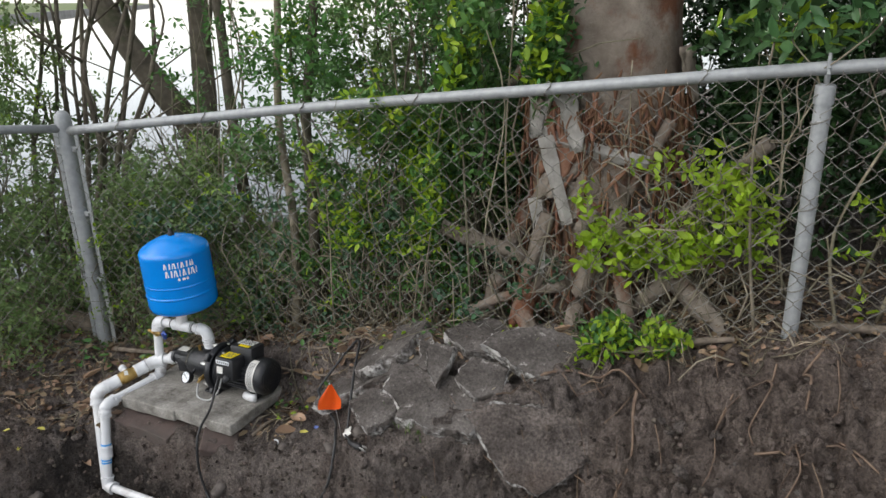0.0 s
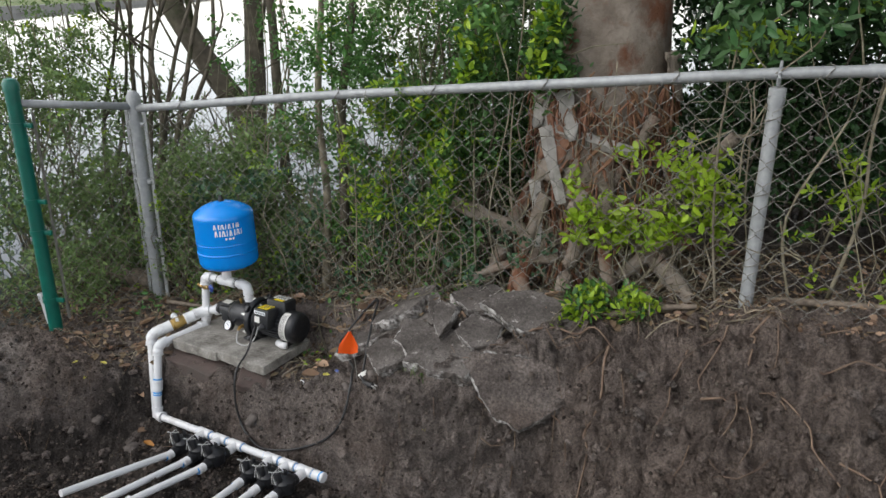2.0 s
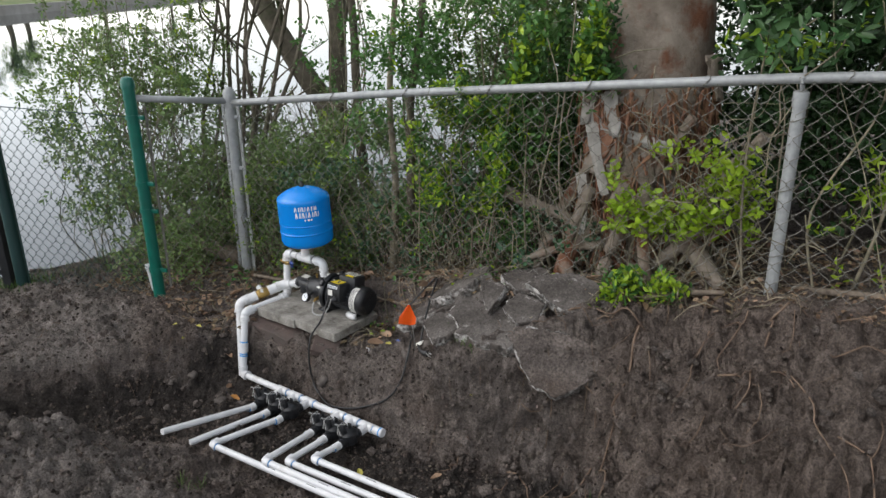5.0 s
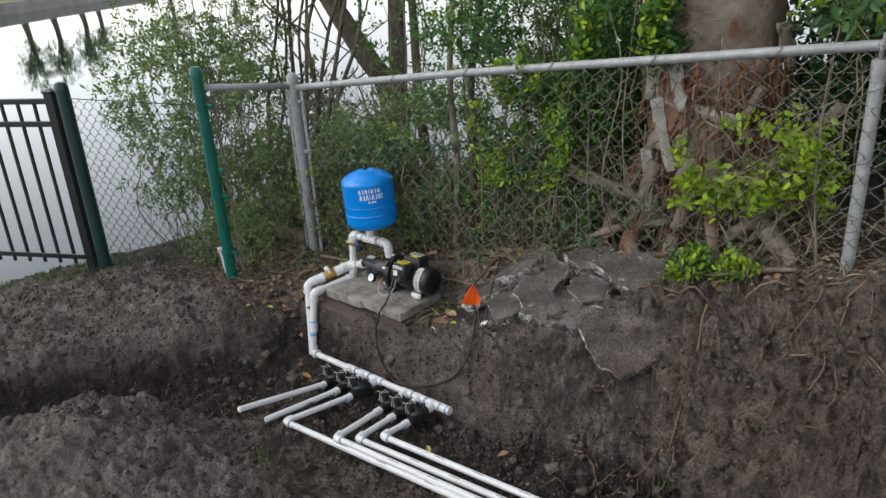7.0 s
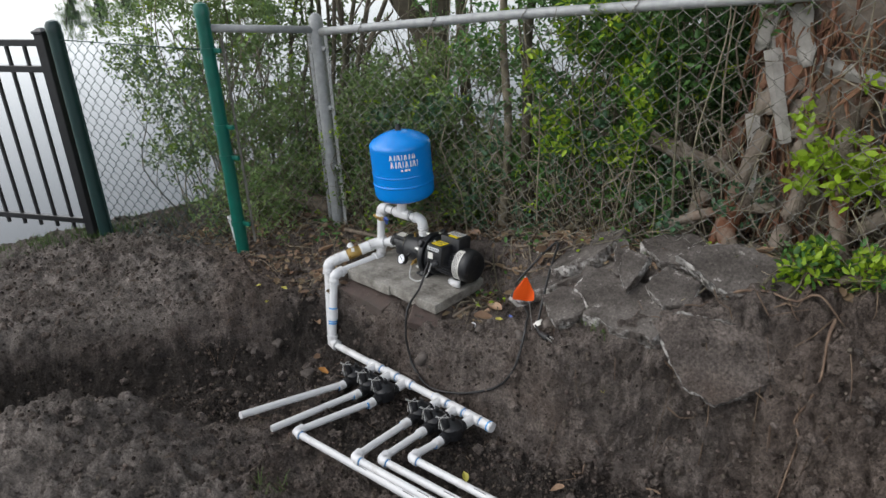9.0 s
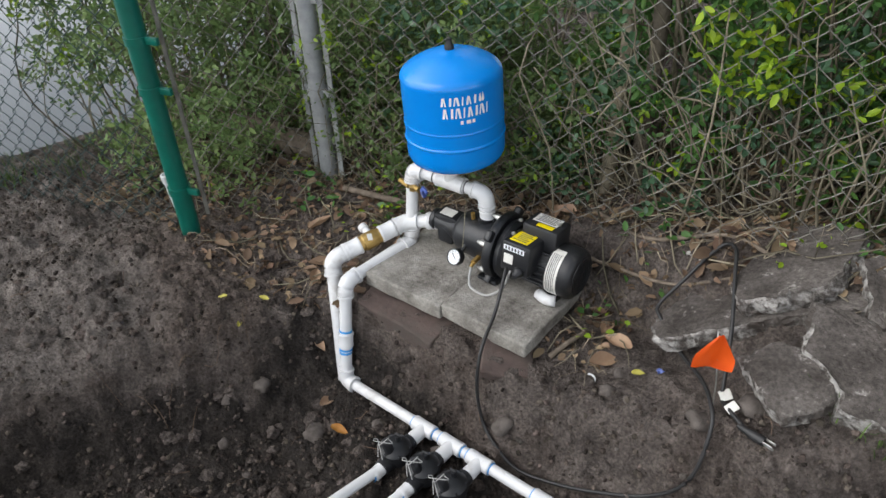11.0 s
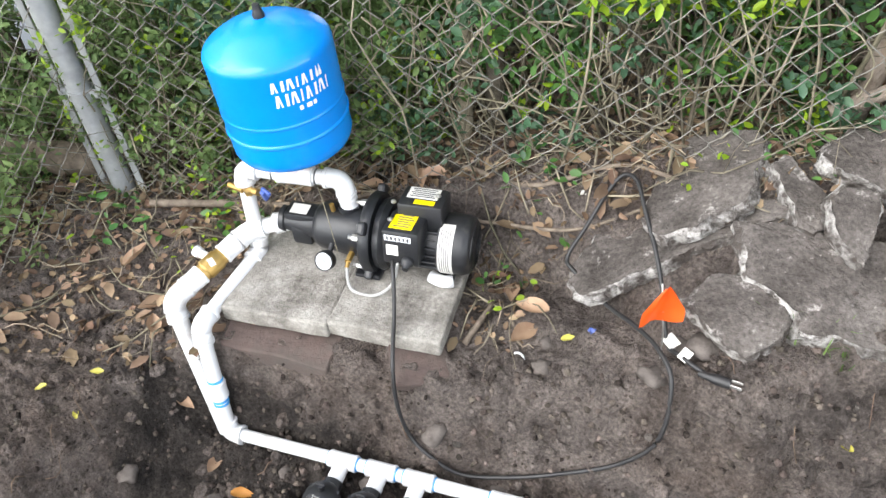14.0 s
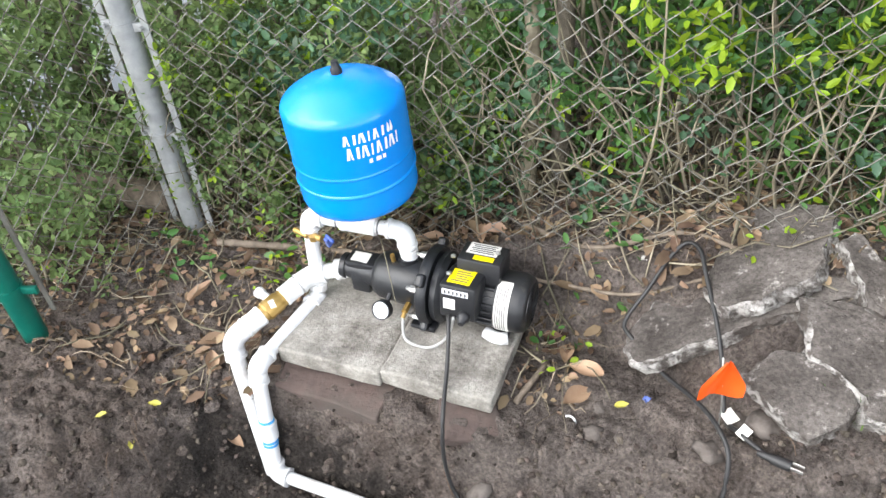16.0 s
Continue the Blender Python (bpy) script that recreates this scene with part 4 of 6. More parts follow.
    bm = bmesh.new()
    lathe(bm, [(0.013, 0), (0.015, 0.003), (0.014, 0.012), (0.009, 0.018), (0.007, 0.026), (0, 0.027)], pose(0.338, -0.094, 0.022, 98), 16)
    part("cable_gland", bm, BLACK_PLASTIC, tb, smooth=True)
    # pressure gauge on the casing
    face = Vector((-0.05, -0.88, 0.48)).normalized()
    c = Vector((0.142, -0.105, -0.012))
    bm = bmesh.new()
    lathe(bm, [(0, -0.022), (0.02, -0.022), (0.0225, -0.018), (0.0225, 0.0), (0.0205, 0.002), (0.0195, -0.001)], along(c, c + face), 28)
    rod(bm, c - face * 0.02, (0.145, -0.05, 0.0), 0.006, seg=10)
    gauge = part("pressure_gauge", bm, BLACK_PLASTIC, t, "black pressure gauge with a white dial", True)
    bm = bmesh.new()
    lathe(bm, [(0.0195, -0.0012), (0.0, -0.001)], along(c, c + face), 28)
    part("dial", bm, WHITE_PRINT, gauge)
    bm = bmesh.new()
    box(bm, (0.0018, 0.019, 0.001), along(c + face * 0.0006, c + face) @ pose(0, 0.003, 0, 0, 0, 50))
    part("needle", bm, PRINT, gauge)
    for k in range(9):
        bm = bmesh.new()
        box(bm, (0.0011, 0.004, 0.0006), along(c + face * 0.0002, c + face) @ pose(0, 0, 0, 0, 0, -120 + 30 * k) @ pose(0, 0.0155, 0))
        part("dial_mark", bm, PRINT, gauge)
    bm = bmesh.new()
    rod(bm, (0.19, -0.05, -0.02), (0.19, -0.085, -0.022), 0.0075, seg=6)
    rod(bm, (0.19, -0.078, -0.022), (0.19, -0.096, -0.03), 0.005, seg=10)
    part("brass_fitting", bm, BRASS, t, smooth=True)
    bm = bmesh.new()
    rod(bm, (0.140, -0.01, 0.05), (0.140, -0.014, 0.076), 0.006, seg=6)
    part("brass_plug", bm, BRASS, t, smooth=True)
    tube("hose", path_points([(0.19, -0.094, -0.03), (0.196, -0.112, -0.06), (0.215, -0.125, -0.071), (0.265, -0.128, -0.068), (0.305, -0.12, -0.03), (0.318, -0.105, 0.02)], 0.008), 0.0036, CLEAR_HOSE, t, "thin grey hose")
    bm = bmesh.new()
    box(bm, (0.06, 0.11, 0.014), pose(0.225, -0.02, -0.075), 0.004)
    box(bm, (0.03, 0.03, 0.03), pose(0.225, -0.05, -0.062), 0.005)
    part("foot", bm, CAST_BLACK, t)
    bm = bmesh.new()
    box(bm, (0.04, 0.09, 0.02), pose(0.40, 0, -0.066), 0.004)
    part("motor_foot", bm, CAST_BLACK, t)


local("water_pump", "black cast iron electric jet pump on concrete pavers", "pump", (-1.179, 2.879, 0.327), -16.8, build_pump)

# ---- pavers, bricks and broken slabs ----
def rough_block(size, seed, cuts=5, rough=0.003):
    bm = bmesh.new()
    box(bm, size, None, 0.006, 2)
    bmesh.ops.subdivide_edges(bm, edges=[e for e in bm.edges if e.calc_length() > 0.05], cuts=cuts, use_grid_fill=True)
    for v in bm.verts:
        v.co += Vector(noise.noise_vector(v.co * 22 + Vector((seed, 0, 0)))) * rough
    return bm


for k, (u, tilt) in enumerate(((0.612, 1.0), (0.866, 2.0))):
    at = plan(u, 0.205, 0.2235)
    t = thing("paver", "weathered grey concrete paver under the pump", "paver", at, "pavers under the pump")
    t.rotation_euler = (radians(-1.5), radians(tilt), radians(-15.4 - k))
    part("slab", rough_block((0.252, 0.355, 0.044), k * 7.0), CONCRETE, t)
for u, v, z, size, turn, tilt, lab in ((0.62, 0.375, 0.155, (0.26, 0.11, 0.07), -18, 12, "reddish"), (0.92, 0.36, 0.12, (0.13, 0.11, 0.16), 12, 24, "brown")):
    t = thing("broken_brick", lab + " broken brick wedged under the pavers", "brick", plan(u, v, z))
    t.rotation_euler = (radians(tilt), radians(6), radians(turn))
    part("block", rough_block(size, u * 9, 4, 0.008), BRICK, t)


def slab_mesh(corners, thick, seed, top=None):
    """A broken slab: an uneven many-sided plate with fractured edges."""
    C = [Vector((x, y, 0)) for x, y in corners]
    mid = sum(C, Vector()) / len(C)
    C = [c - mid for c in C]
    rim = []
    for p, q in zip(C, C[1:] + C[:1]):
        n = max(2, int((q - p).length / 0.009))
        for i in range(n):
            w = p.lerp(q, i / n)
            k = w * 26 + Vector((seed, 0, 0))
            rim.append(w + Vector((noise.noise(k), noise.noise(k + Vector((0, 9, 3))), 0)) * 0.007 + Vector((noise.noise(k * 3), noise.noise(k * 3 + Vector((5, 0, 0))), 0)) * 0.003)
    V, F, mats = [], [], []
    n = len(rim)
    inner = (0.2, 0.4, 0.58, 0.75, 0.88)
    levels = ((0.965, thick / 2 - 0.001), (0.995, thick / 2 - 0.007), (1.01, thick * 0.25), (1.0, 0.0), (0.985, -thick * 0.25), (0.94, -thick / 2))
    for f in inner:
        V += [w * f + Vector((0, 0, thick / 2 + 0.006 * noise.noise(w * f * 11 + Vector((0, 0, seed))) + 0.003 * noise.noise(w * f * 40 + Vector((0, 0, seed))))) for w in rim]
    for li, (f, z) in enumerate(levels):
        for w in rim:
            k = Vector((w.x * 55, w.y * 55, z * 60 + seed))
            j = Vector(noise.noise_vector(k)) * (0.008 if li in (1, 2, 3, 4) else 0.004) + Vector(noise.noise_vector(k * 2.6)) * (0.004 if li else 0.001)
            j += Vector((w.x, w.y, 0)) * (0.06 * noise.noise(Vector((w.x * 22, w.y * 22, li * 0.5 + seed))))
            V.append(Vector((w.x * f, w.y * f, z)) + j)
    c = len(V)
    V += [Vector((0, 0, thick / 2)), Vector((0, 0, -thick / 2))]
    rings = len(inner) + len(levels)
    for i in range(n):
        j = (i + 1) % n
        F.append((c, i, j))
        mats.append(0)
        for k in range(rings - 1):
            F.append((k * n + i, (k + 1) * n + i, (k + 1) * n + j, k * n + j))
            mats.append(0 if k < len(inner) else 1)
        F.append((c + 1, (rings - 1) * n + j, (rings - 1) * n + i))
        mats.append(1)
    me = mesh_of("concrete_slab", V, F, top or SLAB_TOP)
    me.materials.append(SLAB_EDGE)
    me.polygons.foreach_set("material_index", mats)
    return me


def broken_slab(u, v, z, lean_u, lean_v, thick, seed, corners, soiled=False):
    """A slab whose top passes through (u, v, z); its normal leans along the fence and away from it."""
    n = (Vector((0, 0, 1)) + ALONG * lean_u + OUT * lean_v).normalized()
    x = (ALONG - n * ALONG.dot(n)).normalized()
    m = Matrix.Translation(plan(u, v, z)) @ Matrix((x, n.cross(x), n)).transposed().to_4x4() @ Matrix.Translation((0, 0, -thick / 2))
    t = link("concrete_slab", slab_mesh(corners, thick, seed, SOIL if soiled else None))
    t.matrix_world = m
    return tagged(t, "broken concrete slab covered with soil, pale fractured edge" if soiled else "broken grey concrete slab, dusty, with white fractured edges", "slab", "broken slabs piled by the fence")


broken_slab(1.461, 0.067, 0.502, -0.47, 0.18, 0.052, 3.0, ((-0.08, -0.14), (-0.01, -0.13), (0.09, -0.08), (0.12, 0.06), (0.11, 0.10), (0.02, 0.12), (-0.04, 0.11), (-0.09, 0.05), (-0.12, -0.09)))
broken_slab(1.419, 0.137, 0.412, -0.47, 0.18, 0.046, 5.1, ((-0.18, -0.14), (0.04, -0.055), (0.22, -0.0), (0.22, 0.03), (0.14, 0.07), (-0.08, 0.11), (-0.14, 0.10), (-0.22, -0.09)))
broken_slab(1.70, 0.285, 0.466, -0.05, 0.35, 0.075, 6.7, ((-0.15, -0.01), (-0.07, -0.06), (-0.06, -0.10), (0.07, -0.12), (0.19, -0.11), (0.24, 0.02), (0.13, 0.09), (0.0, 0.10), (-0.08, 0.11), (-0.17, 0.11)))
broken_slab(1.545, 0.339, 0.425, -0.15, 0.40, 0.050, 8.2, ((-0.11, 0.01), (0.01, -0.09), (0.07, -0.04), (0.08, 0.02), (0.02, 0.07), (-0.05, 0.07)))
broken_slab(1.632, 0.142, 0.530, 0.05, 0.42, 0.060, 9.9, ((-0.055, 0.075), (-0.03, 0.01), (0.0, -0.06), (0.02, -0.075), (0.045, -0.04), (0.045, 0.01), (-0.025, 0.09)))
broken_slab(1.705, 0.215, 0.558, 0.13, 0.80, 0.055, 11.4, ((-0.045, 0.03), (-0.025, -0.04), (0.02, -0.085), (0.04, 0.0), (0.04, 0.055), (-0.02, 0.06)))
broken_slab(1.762, 0.055, 0.578, -0.02, 0.31, 0.060, 13.3, ((-0.10, -0.015), (-0.05, -0.055), (0.01, -0.08), (0.11, -0.075), (0.12, 0.04), (0.05, 0.09), (-0.04, 0.06), (-0.09, 0.02)))
broken_slab(2.02, 0.145, 0.604, 0.20, 0.68, 0.070, 15.8, ((-0.18, -0.02), (-0.04, -0.08), (0.08, -0.085), (0.19, 0.01), (0.15, 0.08), (-0.03, 0.09), (-0.17, 0.025)))
broken_slab(1.86, 0.235, 0.53, 0.15, 0.55, 0.060, 17.2, ((-0.08, -0.03), (0.0, -0.08), (0.08, -0.04), (0.07, 0.05), (-0.05, 0.06)))
broken_slab(2.05, 0.350, 0.418, 0.26, 1.18, 0.075, 19.5, ((-0.21, 0.03), (-0.05, -0.12), (0.05, -0.14), (0.21, 0.01), (0.13, 0.11), (-0.12, 0.09)), True)
broken_slab(1.98, 0.02, 0.600, -0.05, 0.25, 0.045, 21.6, ((-0.09, -0.04), (0.02, -0.06), (0.10, 0.0), (0.03, 0.06), (-0.07, 0.05)))


# ---- survey flag, cord, small things beside the pump ----
def on_ground(x, y, up=0.0):
    return Vector((x, y, ground_z(x, y) + up))


def build_flag():
    base = on_ground(-0.405, 2.455)
    t = thing("survey_flag", "small bright orange vinyl survey flag on a wire", "flag", base)
    top = Vector((-0.02, 0.0, 0.213))
    tube("wire", [Vector((0.01, 0, -0.05)), Vector((0.0, 0, 0.08)), top], 0.0016, STEEL, t, seg=6)
    bm = bmesh.new()
    g = []
    for i in range(9):
        row = []
        for j in range(9):
            s, w = i / 8, j / 8
            half = 0.005 + 0.033 * min(1.0, s * 1.5)
            x = (w - 0.5) * 2 * half - 0.006 * s
            y = -0.010 - 0.010 * math.sin(6.5 * w + 1.5 * s) * (0.3 + s) - 0.006 * abs(w - 0.45)
            z = 0.215 - 0.085 * s - 0.016 * s * math.sin(math.pi * w) + 0.010 * s * w + 0.003 * s * math.sin(9 * w)
            row.append(bm.verts.new((x - 0.012, y, z)))
        g.append(row)
    for i in range(8):
        for j in range(8):
            bm.faces.new((g[i][j], g[i][j + 1], g[i + 1][j + 1], g[i + 1][j]))
    part("vinyl", bm, FLAG_ORANGE, t, smooth=True)


build_flag()


def build_cord():
    gl = (-0.917, 2.690, 0.352)
    pts = [gl, (-0.915, 2.655, 0.33), (-0.918, 2.60, 0.275), (-0.922, 2.505, 0.235), (-0.922, 2.475, 0.14)]
    for x, y in ((-0.905, 2.465), (-0.86, 2.43), (-0.796, 2.405), (-0.70, 2.385), (-0.60, 2.365), (-0.486, 2.338), (-0.42, 2.33), (-0.40, 2.376), (-0.41, 2.43), (-0.432, 2.508), (-0.478, 2.60)):
        pts.append(tuple(on_ground(x, y, 0.045 if -0.5 < x < -0.405 else 0.03)))
    pts += [(-0.535, 2.665, 0.315), (-0.545, 2.70, 0.325), (-0.50, 2.735, 0.385), (-0.455, 2.775, 0.44), (-0.425, 2.785, 0.47), (-0.405, 2.755, 0.478), (-0.400, 2.69, 0.455), (-0.392, 2.60, 0.415), (-0.388, 2.54, 0.37)]
    for x, y in ((-0.385, 2.475), (-0.378, 2.425), (-0.338, 2.372)):
        pts.append(tuple(on_ground(x, y, 0.016)))
    t = thing("power_cord", "black rubber power cord looped down the bank", "cord", gl)
    inv = Matrix.Translation(-Vector(gl))
    tube("cable", path_points(pts, 0.012), 0.0046, RUBBER, t, seg=8).data.transform(inv)
    a, b = Vector(pts[-1]), Vector(pts[-1]) + Vector((0.042, -0.027, 0.004))
    bm = bmesh.new()
    d = (b - a).length
    lathe(bm, [(0.004, -0.02), (0.007, -0.012), (0.0075, 0.0), (0.0095, 0.008), (0.0105, 0.018), (0.010, d * 0.75), (0, d * 0.76)], along(a, b), 14)
    plug = part("plug", bm, RUBBER, t, "black three-pin plug", True)
    plug.data.transform(inv)
    m = along(a, b)
    for x, y in ((-0.006, 0.003), (0.006, 0.003), (0.0, -0.006)):
        bm = bmesh.new()
        box(bm, (0.0018, 0.006, 0.02), m @ pose(x, y, d * 0.76 + 0.009), 0.0005, 1)
        part("prong", bm, STEEL, plug).data.transform(inv)
    for k, (f, s) in enumerate(((-3, 0.036), (-2, 0.02))):
        p, q = Vector(pts[f]), Vector(pts[f + 1])
        bm = bmesh.new()
        box(bm, (0.0245, 0.003, s), along(p, q) @ pose(0.004, 0.006, 0.01, 12, 0, 25), 0.001, 1)
        part("tag", bm, PAPER, t, "white paper tag").data.transform(inv)


build_cord()


def build_pipe_stub():
    at = Vector((-0.818, 2.712, 0.262))
    t = thing("pipe_elbow", "loose short white plastic pipe elbow on the paver", "pipe fitting", at)
    V, F = tube_data([Vector(p) for p in ((-0.022, 0.014, 0.0), (-0.010, 0.004, 0.0), (0.0, -0.003, 0.0), (0.010, -0.006, 0.0), (0.026, -0.004, 0.0))], 0.0145, 20)
    link("fitting", mesh_of("fitting", V, F, PVC, True), t)


build_pipe_stub()


def stick(name, label, pts, r0, r1, material, group="", category="stick"):
    P = path_points(pts, 0.02)
    n = len(P)
    rad = [(r0 + (r1 - r0) * i / (n - 1)) * (1 + 0.25 * noise.noise(Vector((i * 0.4, r0 * 999, 0)))) for i in range(n)]
    o = P[0].copy()
    V, F = tube_data([p - o for p in P], rad, 7)
    ob = link(name, mesh_of(name, V, F, material, True))
    ob.location = o
    return tagged(ob, label, category, group)


stick("stick", "short pale dry stick lying beside the pavers", [on_ground(-0.775, 2.60, 0.012), on_ground(-0.735, 2.645, 0.016), on_ground(-0.705, 2.70, 0.012)], 0.008, 0.005, WOOD)
# roots hanging from the cut bank
RT = ((2.0, 0.20, 2.33, 0.22, 0.006), (2.33, 0.22, 2.30, 0.55, 0.006), (2.75, 0.10, 2.70, 0.45, 0.005), (2.75, 0.10, 3.1, 0.12, 0.004), (2.82, 0.34, 3.05, 0.62, 0.0042), (2.62, 0.36, 2.86, 0.38, 0.0045),
      (2.55, 0.25, 2.50, 0.45, 0.003), (2.28, 0.5, 2.15, 0.72, 0.004), (2.32, 0.5, 2.36, 0.75, 0.003), (1.95, 0.52, 2.12, 0.62, 0.005), (2.9, 0.25, 3.15, 0.3, 0.003), (2.66, 0.18, 2.62, 0.33, 0.004),
      (1.78, 0.5, 1.72, 0.62, 0.003), (3.0, 0.5, 3.3, 0.75, 0.004))
for i, (u0, v0_, u1, v1, r) in enumerate(RT):
    rnd = random.Random(i)
    pts = []
    for k in range(7):
        s = k / 6
        p = plan(u0 + (u1 - u0) * s + rnd.uniform(-0.02, 0.02), v0_ + (v1 - v0_) * s + rnd.uniform(-0.015, 0.015))
        pts.append(on_ground(p.x, p.y, 0.003 + 0.014 * rnd.random()))
    stick("root", "thin brown root lying on the dug bank", pts, r * 0.8, r * 0.4, ROOT, "roots in the bank", "root")

# ---- foliage ----
LEAF_DARK = mat("dark_leaf", (0.038, 0.094, 0.034), 0.42, color2=(0.074, 0.152, 0.050), scale=5, jitter=0.4, trans=0.25, spec=0.4)
# darker copy of LEAF_DARK: the hedge's inner shade is put into the leaf colour
LEAF_SHADED = mat("deep_shade_leaf", (0.016, 0.046, 0.014), 0.42, color2=(0.034, 0.078, 0.022), scale=5, jitter=0.4, trans=0.18, spec=0.35)
LEAF_OLIVE = mat("olive_leaf", (0.108, 0.180, 0.062), 0.5, color2=(0.192, 0.265, 0.095), scale=5, jitter=0.4, trans=0.35, spec=0.35)
LEAF_LIME = mat("lime_leaf", (0.20, 0.33, 0.02), 0.42, color2=(0.30, 0.42, 0.03), scale=6, jitter=0.25, trans=0.35, spec=0.4)
LEAF_MID = mat("green_leaf", (0.055, 0.14, 0.034), 0.4, color2=(0.105, 0.22, 0.055), scale=5, jitter=0.35, trans=0.3, spec=0.4)
DEAD_LEAF = mat("dead_leaf", (0.105, 0.068, 0.044), 0.85, color2=(0.33, 0.235, 0.155), scale=7, jitter=0.55, trans=0.12, spec=0.2)
TWIG = mat("twig_bark", (0.115, 0.10, 0.07), 0.9, color2=(0.25, 0.222, 0.16), scale=18, bump=0.3, jitter=0.45, spec=0.2)
BARK = mat("grey_bark", (0.075, 0.065, 0.052), 0.95, color2=(0.15, 0.13, 0.10), scale=14, detail=8, bump=1.0, bump_scale=45, spec=0.15, wear=(0.06, 0.07, 0.035), wear_scale=4, wear_at=(0.52, 0.66))
PALM = mat("old_trunk_bark", (0.135, 0.107, 0.085), 0.95, color2=(0.31, 0.265, 0.218), scale=9, detail=9, bump=1.0, bump_scale=40, spec=0.15, wear=(0.16, 0.072, 0.042), wear_scale=5, wear_at=(0.53, 0.66))
FIBRE = mat("brown_fibre", (0.14, 0.068, 0.042), 0.95, color2=(0.24, 0.14, 0.09), scale=25, jitter=0.4, bump=0.4, spec=0.1)
FROND = mat("weathered_frond", (0.24, 0.225, 0.205), 0.9, color2=(0.38, 0.36, 0.33), scale=20, bump=0.5, bump_scale=90, spec=0.2)
rng = np.random.default_rng(7)


def leaf_mesh(name, pos, axis, normal, length, width, material):
    """Many small folded leaves; arrays of places, directions, normals and sizes."""
    n = len(pos)
    axis = axis / np.linalg.norm(axis, axis=1, keepdims=True)
    side = np.cross(axis, normal)
    side /= np.maximum(np.linalg.norm(side, axis=1, keepdims=True), 1e-6)
    up = np.cross(side, axis)
    L, W = length[:, None], width[:, None]
    droop = rng.uniform(-0.12, 0.05, n)[:, None] * L
    V = np.stack([pos, pos + axis * L * 0.3 + side * W * 0.46 + up * W * 0.16, pos + axis * L * 0.72 + side * W * 0.40 + up * (W * 0.12 + droop * 0.5), pos + axis * L + up * droop,
                  pos + axis * L * 0.72 - side * W * 0.40 + up * (W * 0.12 + droop * 0.5), pos + axis * L * 0.3 - side * W * 0.46 + up * W * 0.16], 1).reshape(-1, 3)
    b = np.arange(n)[:, None] * 6
    Fq = np.stack([b + [0, 1, 2, 3], b + [0, 3, 4, 5]], 1).reshape(-1)
    me = bpy.data.meshes.new(name)
    me.vertices.add(len(V))
    me.vertices.foreach_set("co", V.ravel())
    me.loops.add(len(Fq))
    me.loops.foreach_set("vertex_index", Fq)
    me.polygons.add(n * 2)
    me.polygons.foreach_set("loop_start", np.arange(n * 2) * 4)
    me.materials.append(material)
    me.update(calc_edges=True)
    me.shade_smooth()
    return me


def sprigs(centres, out, leaves, length, spread_=1.0):
    """Leaves round the tips of twigs. Returns places, axes, normals, lengths."""
    n = len(centres)
    d = out / np.maximum(np.linalg.norm(out, axis=1, keepdims=True), 1e-6)
    P, A, N, S = [], [], [], []
    ref = rng.normal(size=(n, 3))
    x = np.cross(d, ref)
    x /= np.linalg.norm(x, axis=1, keepdims=True)
    y = np.cross(d, x)
    for k in range(leaves):
        a = k * 2.4 + rng.uniform(0, 0.8, n)
        r = (np.cos(a)[:, None] * x + np.sin(a)[:, None] * y)
        f = k / max(1, leaves - 1)
        P.append(centres - d * (length * 2.2 * (1 - f))[:, None] + r * 0.003)
        A.append(r * (1.1 - 0.5 * f) * spread_ + d * (0.35 + 0.7 * f) + rng.normal(size=(n, 3)) * 0.18)
        N.append(d + rng.normal(size=(n, 3)) * 0.35 + np.array([0, 0, 0.6]))
        S.append(length * rng.uniform(0.7, 1.15, n))
    return np.concatenate(P), np.concatenate(A), np.concatenate(N), np.concatenate(S)


def sample_volume(n, u0, u1, v0, v1, z0, z1, gap, freq=3.2, hollow=0.0, round_top=True):
    """Places inside a box in plan coordinates, thinned by noise so that clumps and gaps form."""
    out = []
    guard = 0
    while len(out) < n and guard < n * 30:
        guard += 1
        a, b, c = rng.random(3)
        u, v = u0 + (u1 - u0) * a, v0 + (v1 - v0) * b
        top = z1 - ((z1 - z0) * 0.35 * (2 * a - 1) ** 2 if round_top else 0)
        z = z0 + (top - z0) * c
        p = plan(u, v, z)
        if noise.noise(p * freq) + 0.5 * noise.noise(p * freq * 2.3) < gap:
            continue
        out.append(p)
    return np.array([tuple(p) for p in out])


